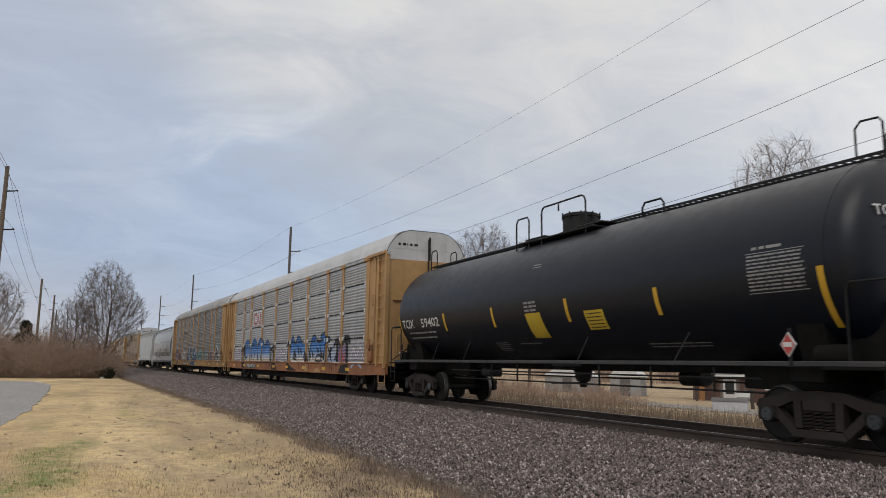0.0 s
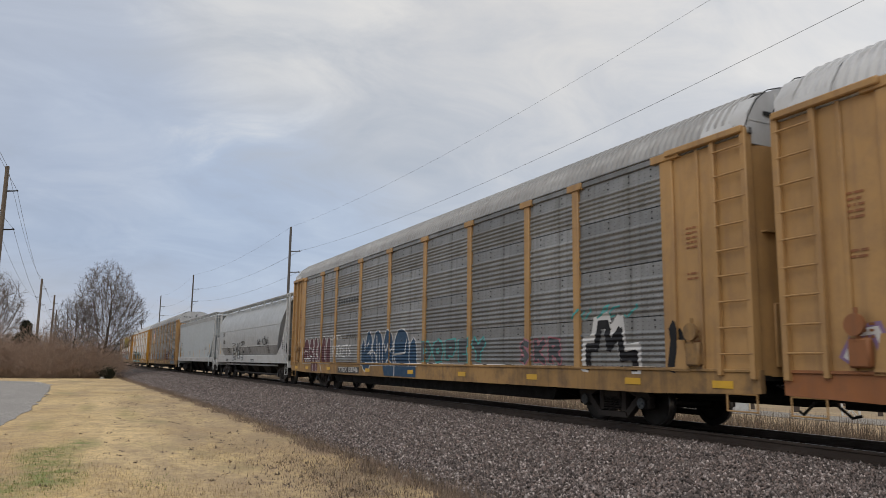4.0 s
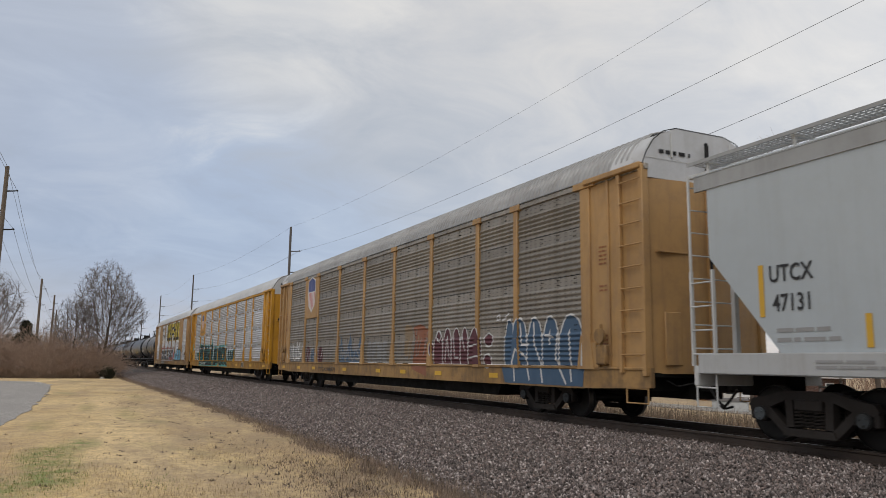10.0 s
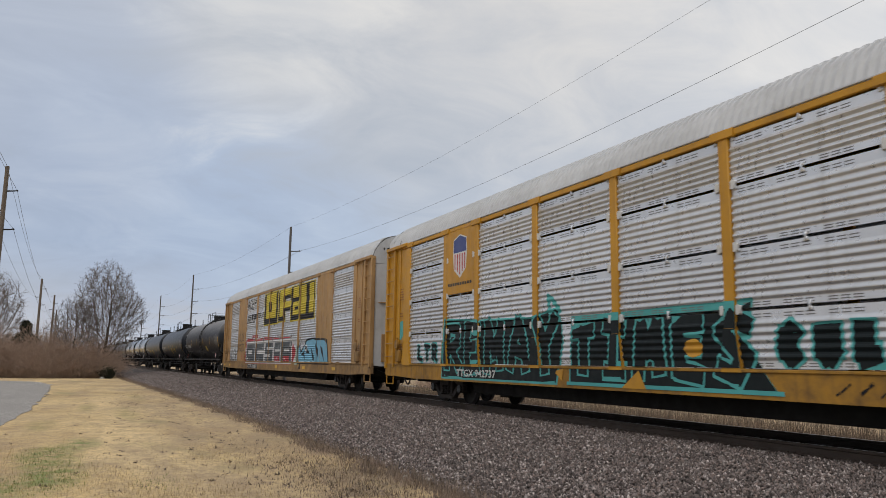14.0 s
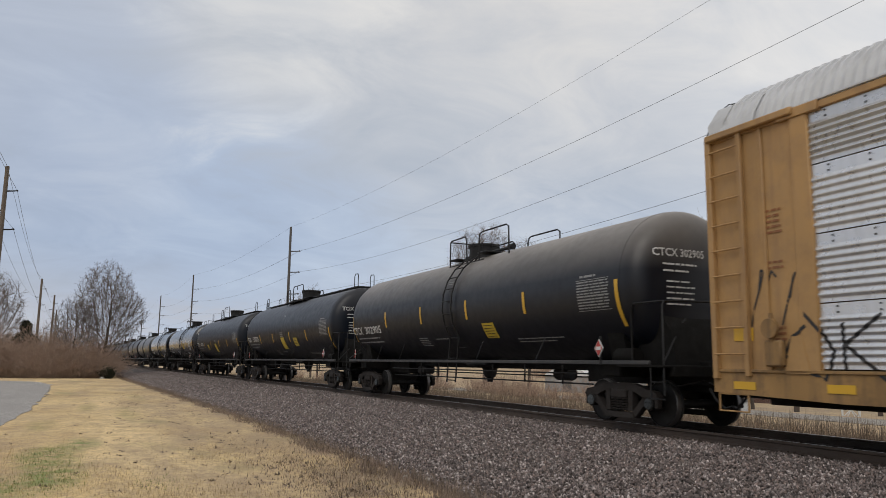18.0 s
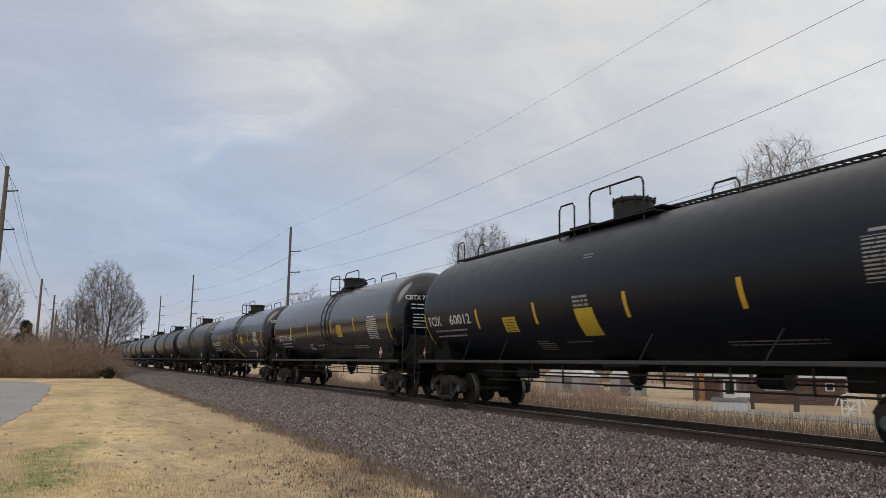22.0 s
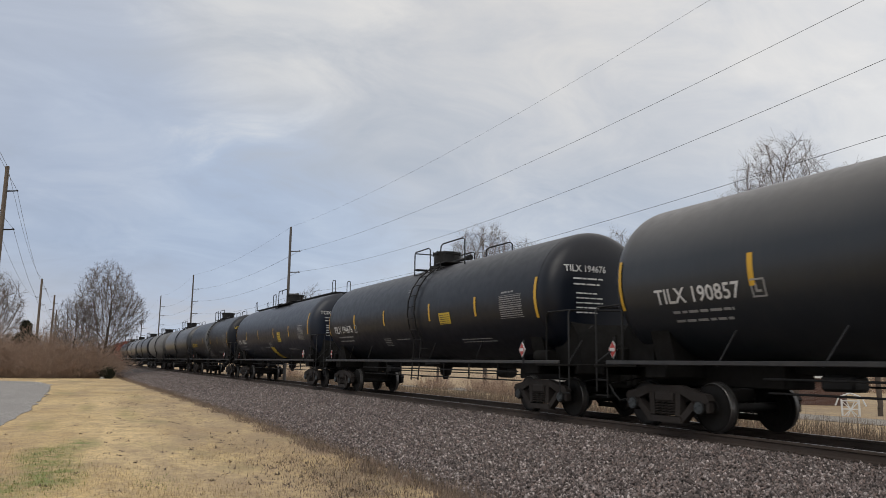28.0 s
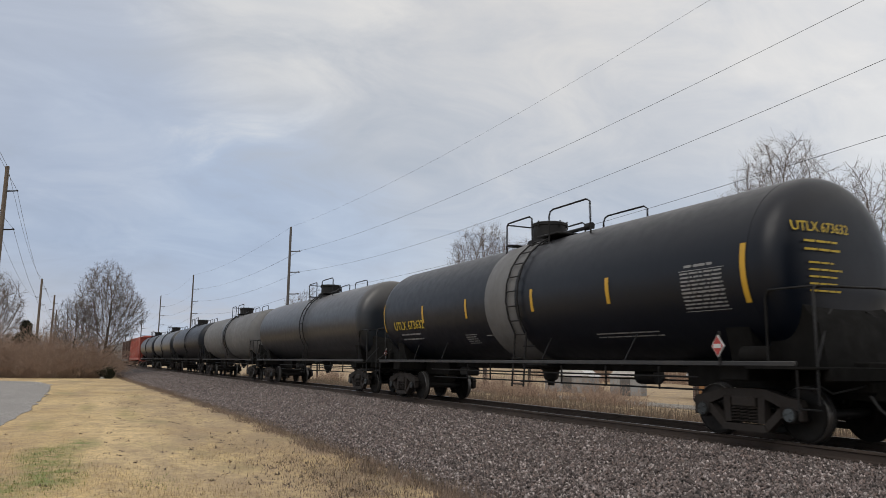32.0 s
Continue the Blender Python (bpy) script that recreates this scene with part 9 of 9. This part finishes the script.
def build_poles():
    heights = {-56.2: (11.24, 9.45, 7.85, 6.2), -103.3: (12.2, 10.4, 8.8, 7.2), -139.1: (12.1, 10.3, 8.7, 7.1), -170.8: (10.8, 9.1, 7.6, 6.1), -211.6: (10.2, 8.6, 7.2, 5.8), -9.2: (11.26, 9.54, 7.98, 6.25), -255.0: (10, 8.4, 7, 5.6)}
    xs = sorted(heights)
    for x in xs:
        y, tops = pole_line_point(x), heights[x]
        pole = thing("utility_pole", "slim dull brown utility pole with three insulator arms", "utility pole", "poles beyond the track", pose(x, y, -1.2))
        h = tops[0] + 1.2
        part("shaft", Shape().tube([(0, 0, 0), (0, 0, h * 0.5), (0, 0, h)], 0.125, 12, 0.085), M_STEELPOLE, pole)
        for z in tops[1:]:
            sh = Shape().tube([(0, 0, z + 1.12), (0.02, 0.5, z + 1.15), (0.02, 0.74, z + 1.2)], 0.045, 7, 0.03)
            sh.turned("z", [(z + 1.12, 0.03), (z + 1.14, 0.075), (z + 1.18, 0.05), (z + 1.2, 0.07), (z + 1.24, 0.03)], 10, (0.02, 0.74, 0))
            part("insulator_arm", sh, M_STEELPOLE, pole, "insulator arm")
    for a, b in zip(xs[:-1], xs[1:]):
        sag = 0.58 if b == -9.2 else 0.6
        for k in range(4):
            za, zb = heights[a][k], heights[b][k]
            dip = (0.70, 0.70, 0.845, 0.56)[k] if b == -9.2 else sag
            dx, dy = (0.02, 0.74) if k else (0, 0)
            pts = []
            for i in range(25):
                t = i / 24
                x = a + (b - a) * t
                pts.append((x + dx, pole_line_point(x) + dy, za + (zb - za) * t - dip * 4 * t * (1 - t)))
            r = 0.0062 if k else 0.004
            solid("overhead_wire", Shape().tube(pts, r if a > -60 else r * 1.4, 5), M_WIRE, "thin dark sagging overhead wire between poles", "wire", "wires beyond the track")
    # poles on the camera's side of the line
    rows = [(-48.9, -5.72, 12.05, 0.17), (-118.6, -8.3, 12.1, 0.2), (-148.5, -8.2, 12.1, 0.2), (-193.6, -10.0, 12.1, 0.2)]
    for x, y, top, r in rows:
        pole = thing("utility_pole", "weathered wooden utility pole with staggered arms", "utility pole", "poles beside the drive", pose(x, y, GROUND))
        h = top - GROUND
        part("shaft", Shape().tube([(0, 0, 0), (0.04, 0, h * 0.5), (0, 0, h)], r, 12, r - 0.06), M_POLE, pole)
        for z, d in ((h - 1.45, 1), (h - 2.6, -1), (h - 3.7, 1)):
            sh = Shape().tube([(0, 0, z), (0.12 * d, 0.45 * d, z + 0.02), (0.16 * d, 0.62 * d, z + 0.06)], 0.05, 7, 0.035)
            sh.turned("z", [(z, 0.03), (z + 0.02, 0.07), (z + 0.07, 0.05), (z + 0.10, 0.03)], 9, (0.16 * d, 0.62 * d, 0))
            part("insulator_arm", sh, M_IRON, pole, "insulator arm")
    ends = [(-2.0, -5.0, 12.2, 0)] + rows
    for (xa, ya, ta, _), (xb, yb, tb, _) in zip(ends[:-1], ends[1:]):
        for dz, d in ((0.0, 0.0), (-1.38, 1), (-2.53, -1), (-3.63, 1)):
            pts = []
            for i in range(21):
                t = i / 20
                dip = 0.6 if xa > -10 else 1.1
                pts.append((xa + (xb - xa) * t + 0.16 * d, ya + (yb - ya) * t + 0.62 * d, ta + (tb - ta) * t + dz - dip * 4 * t * (1 - t)))
            solid("overhead_wire", Shape().tube(pts, 0.010 if xa > -60 else 0.016, 5), M_WIRE, "thin dark sagging overhead wire between poles", "wire", "wires beside the drive")


# ---- the yard beyond the track ----
M_BRICK = pieces("red_brown_bricks", [(0.11, 0.058, 0.045), (0.14, 0.075, 0.057), (0.17, 0.095, 0.072)], 0.9, island=False)
M_MORTAR = paint("mortar", (0.24, 0.21, 0.19), 0.9, vary=0.2, dirty=0.3, streak=0.2, bump=0.2)
M_SHINGLE = paint("grey_shingles", (0.16, 0.15, 0.145), 0.9, vary=0.3, dirty=0.4, streak=0.2, bump=0.5)
M_TRIM = paint("white_trim", (0.68, 0.68, 0.66), 0.6, vary=0.1, dirty=0.2, streak=0.2, bump=0.05)
M_PINE = paint("orange_pine_post", (0.42, 0.21, 0.08), 0.8, vary=0.3, dirty=0.2, streak=0.3, bump=0.3)
M_SHED = paint("pale_shed_siding", (0.34, 0.34, 0.335), 0.6, vary=0.15, dirty=0.3, streak=0.4, bump=0.1)
M_GLASS = paint("dark_window_glass", (0.03, 0.035, 0.04), 0.08, vary=0.1, dirty=0.05, streak=0.0, bump=0.0)


def build_yard():
    g = -2.0
    house = thing("brick_house", "low red-brown brick house with a shallow grey roof", "house", m=pose(-49.5, 53.5, g, 0, 0, 43))
    # its front wall runs along x and faces -y
    part("wall", Shape().box(-6.2, 6.2, 0, 8.5, 0, 2.35), M_MORTAR, house, "brick wall with pale mortar")
    brick = Shape().box(-0.145, 0.145, -0.012, 0.03, 0, 0.085, 0.004).mesh("brick")
    n = 0
    for row in range(17):
        z = 0.35 + row * 0.1
        for i in range(18):
            x = -1.6 + i * 0.31 + (0.155 if row % 2 else 0)
            if n < 300 and not (-0.2 < x < 1.5 and z > 1.1):
                part("brick", brick, M_BRICK, house, m=pose(x, 0, z))
                n += 1
    sh = Shape()
    for row in range(23):
        z = row * 0.1 + 0.02
        for i in range(40):
            x = -6.05 + i * 0.31 + (0.155 if row % 2 else 0)
            if (x < -1.75 or x > 3.85 or z < 0.34 or z > 2.03) and not (-3.75 < x < -2.3 and z < 2.1) and x < 6.05:
                sh.box(x - 0.145, x + 0.145, -0.012, 0.02, z, z + 0.085)
    tagged(part("brick_facing", sh, M_BRICK, house, "red-brown brick courses"), kind="stuff")
    part("roof", Shape().prism([(-0.5, 2.35), (9.0, 2.35), (4.25, 3.35)], "x", -6.7, 6.7), M_SHINGLE, house, "shallow grey shingle roof")
    part("eave_board", Shape().box(-6.7, 6.7, -0.55, -0.48, 2.28, 2.45, 0.01), M_TRIM, house, "white eave board")
    w = part("window", Shape().box(-0.15, 1.45, -0.03, 0.05, 1.15, 1.95, 0.01), M_TRIM, house, "white-framed window")
    for x in (0.0, 0.5, 1.0):
        part("pane", Shape().box(x - 0.05, x + 0.36, -0.04, -0.028, 1.25, 1.85), M_GLASS, w)
    d = part("door", Shape().box(-3.6, -2.5, -0.03, 0.05, 0.05, 2.05, 0.01), M_TRIM, house, "glazed storm door in a white frame")
    part("pane", Shape().box(-3.42, -2.68, -0.045, -0.03, 0.75, 1.9), M_GLASS, d)
    w = part("window", Shape().box(4.6, 5.3, -0.03, 0.05, 1.2, 1.9, 0.01), M_TRIM, house, "small white-framed window")
    part("pane", Shape().box(4.7, 5.2, -0.04, -0.028, 1.28, 1.82), M_GLASS, w)
    # porch post
    post = thing("porch_post", "orange-brown squared pine post beside the house", "post", m=pose(-52.6, 49.0, g))
    part("shaft", Shape().box(-0.17, 0.17, -0.17, 0.17, 0, 2.6, 0.02), M_PINE, post)
    part("foot", Shape().box(-0.26, 0.26, -0.26, 0.26, 0, 0.25, 0.02), M_PINE, post)
    bench = thing("garden_bench", "small white garden bench by the brick wall", "bench", m=pose(-49.6, 50.8, g, 0, 0, 43))
    for x in (-0.45, 0.45):
        for y in (-0.2, 0.2):
            part("leg", Shape().box(x - 0.03, x + 0.03, y - 0.03, y + 0.03, 0, 0.45, 0.005), M_TRIM, bench)
    part("seat", Shape().box(-0.55, 0.55, -0.25, 0.25, 0.43, 0.48, 0.008), M_TRIM, bench)
    part("backrest", Shape().box(-0.55, 0.55, 0.22, 0.27, 0.55, 0.92, 0.008), M_TRIM, bench)
    # sheds
    for x, y, wd, hh, turn, lab in ((-61.5, 47.5, 3.0, 2.1, 40, "small pale gambrel shed with a white roof"), (-68, 45.0, 5.0, 2.0, 35, "low pale metal shed beyond the weeds")):
        shed = thing("shed", lab, "shed", m=pose(x, y, g, 0, 0, turn))
        part("wall", Shape().box(-wd / 2, wd / 2, 0, 3, 0, hh, 0.01), M_SHED, shed)
        part("roof", Shape().prism([(-wd / 2 - 0.15, hh - 0.05), (-wd * 0.32, hh + 0.6), (0, hh + 0.85), (wd * 0.32, hh + 0.6), (wd / 2 + 0.15, hh - 0.05)], "y", -0.2, 3.2), M_TRIM, shed, "white roof")
        part("door", Shape().box(-0.5, 0.5, -0.04, 0.02, 0, 1.8, 0.01), M_SHINGLE, shed, "dark shed door")
    # white lattice arbor
    arb = thing("garden_arbor", "small white wooden lattice arbor with a peaked top", "arbor", m=pose(-29.5, 38.1, -1.62, 0, 0, 40))
    for x in (-0.42, 0.42):
        for y in (-0.3, 0.3):
            part("post", Shape().box(x - 0.045, x + 0.045, y - 0.045, y + 0.045, 0, 1.05, 0.006), M_TRIM, arb)
    for sg in (-1, 1):
        sh = Shape()
        for y in (-0.3,):
            sh.tube([(sg * 0.75, y, 0.72), (sg * 0.55, y, 1.2), (0, y, 1.42)], 0.045, 6)
        part("rafter", sh, M_TRIM, arb)
        for a, b in (((-0.4, 0.1), (0.4, 0.95)), ((-0.2, 0.1), (0.2, 0.95))):
            part("lattice", Shape().tube([(sg * a[0], -0.32, a[1]), (sg * b[0], -0.32, b[1])], 0.028, 5), M_TRIM, arb)
    for z in (0.1, 0.55, 1.0):
        part("rail", Shape().box(-0.46, 0.46, -0.34, -0.29, z - 0.03, z + 0.03, 0.006), M_TRIM, arb)
    part("base", Shape().box(-0.9, 0.9, -0.5, 0.5, 0.0, 0.06, 0.01), M_TRIM, arb)
    # cream feed box beside it
    box = thing("storage_bin", "weathered grey storage bin in the yard", "bin", m=pose(-31.8, 31.6, -1.55, 0, 0, 40))
    part("body", Shape().box(-0.9, 0.9, -0.5, 0.5, 0, 0.85, 0.03), M_CAGE, box)
    part("lid", Shape().prism([(-0.55, 0.85), (0.55, 0.85), (0.4, 1.0), (-0.4, 1.0)], "x", -0.95, 0.95), M_SHINGLE, box, "dark lid")
    # loose pale stones on the lawn's edge
    rng = random.Random(4)
    for x, y, r in ((-10.6, 4.55, 0.075), (-11.0, 4.35, 0.06), (-13.2, 4.6, 0.05), (-12.6, 4.7, 0.055), (-74.2, 0.25, 0.22)):
        sh = Shape()
        rings = []
        for i in range(6):
            a = -math.pi / 2 + math.pi * (i + 0.5) / 6
            rings.append([(r * math.cos(a) * math.cos(b) * rng.uniform(0.85, 1.2), r * 0.8 * math.cos(a) * math.sin(b) * rng.uniform(0.85, 1.2), r * 0.6 * math.sin(a)) for b in [2 * math.pi * k / 9 for k in range(9)]])
        sh.rings(rings)
        solid("stone", sh, M_TRIM if r > 0.1 else M_LANE, "pale rounded stone lying by the ballast", "stone", "loose stones", m=pose(x, y, GROUND + 0.02))


build_grass()
build_stones()
build_plants()
build_poles()
build_yard()


# ---- movement ----
def car_pose(s, reach):
    a, b = beside(s + reach, 0), beside(s - reach, 0)
    mid = (a + b) / 2
    return pose(mid.x, mid.y, 0, 0, 0, math.degrees(math.atan2(a.y - b.y, a.x - b.x)))


def motions():
    """The train rolls by at a steady pace; its wheels turn with it."""
    for car, start, reach in TRAIN:
        walk(car, [(t / 2, car_pose(start + SPEED * t / 2, reach)) for t in range(65)])
    lead = {}
    for wheel, sg in WHEELSETS:
        if sg not in lead:
            turn = math.degrees(SPEED / WHEEL_R)
            walk(wheel, [(k / FPS, pose(sg * 0.889, 0, WHEEL_R) @ Matrix.Rotation(radians(turn * k / FPS), 4, "Y")) for k in range(32 * FPS + 1)])
            lead[sg] = wheel.animation_data
        else:
            wheel.rotation_mode = "QUATERNION"
            keys = wheel.animation_data_create()
            keys.action, keys.action_slot = lead[sg].action, lead[sg].action_slot


motions()
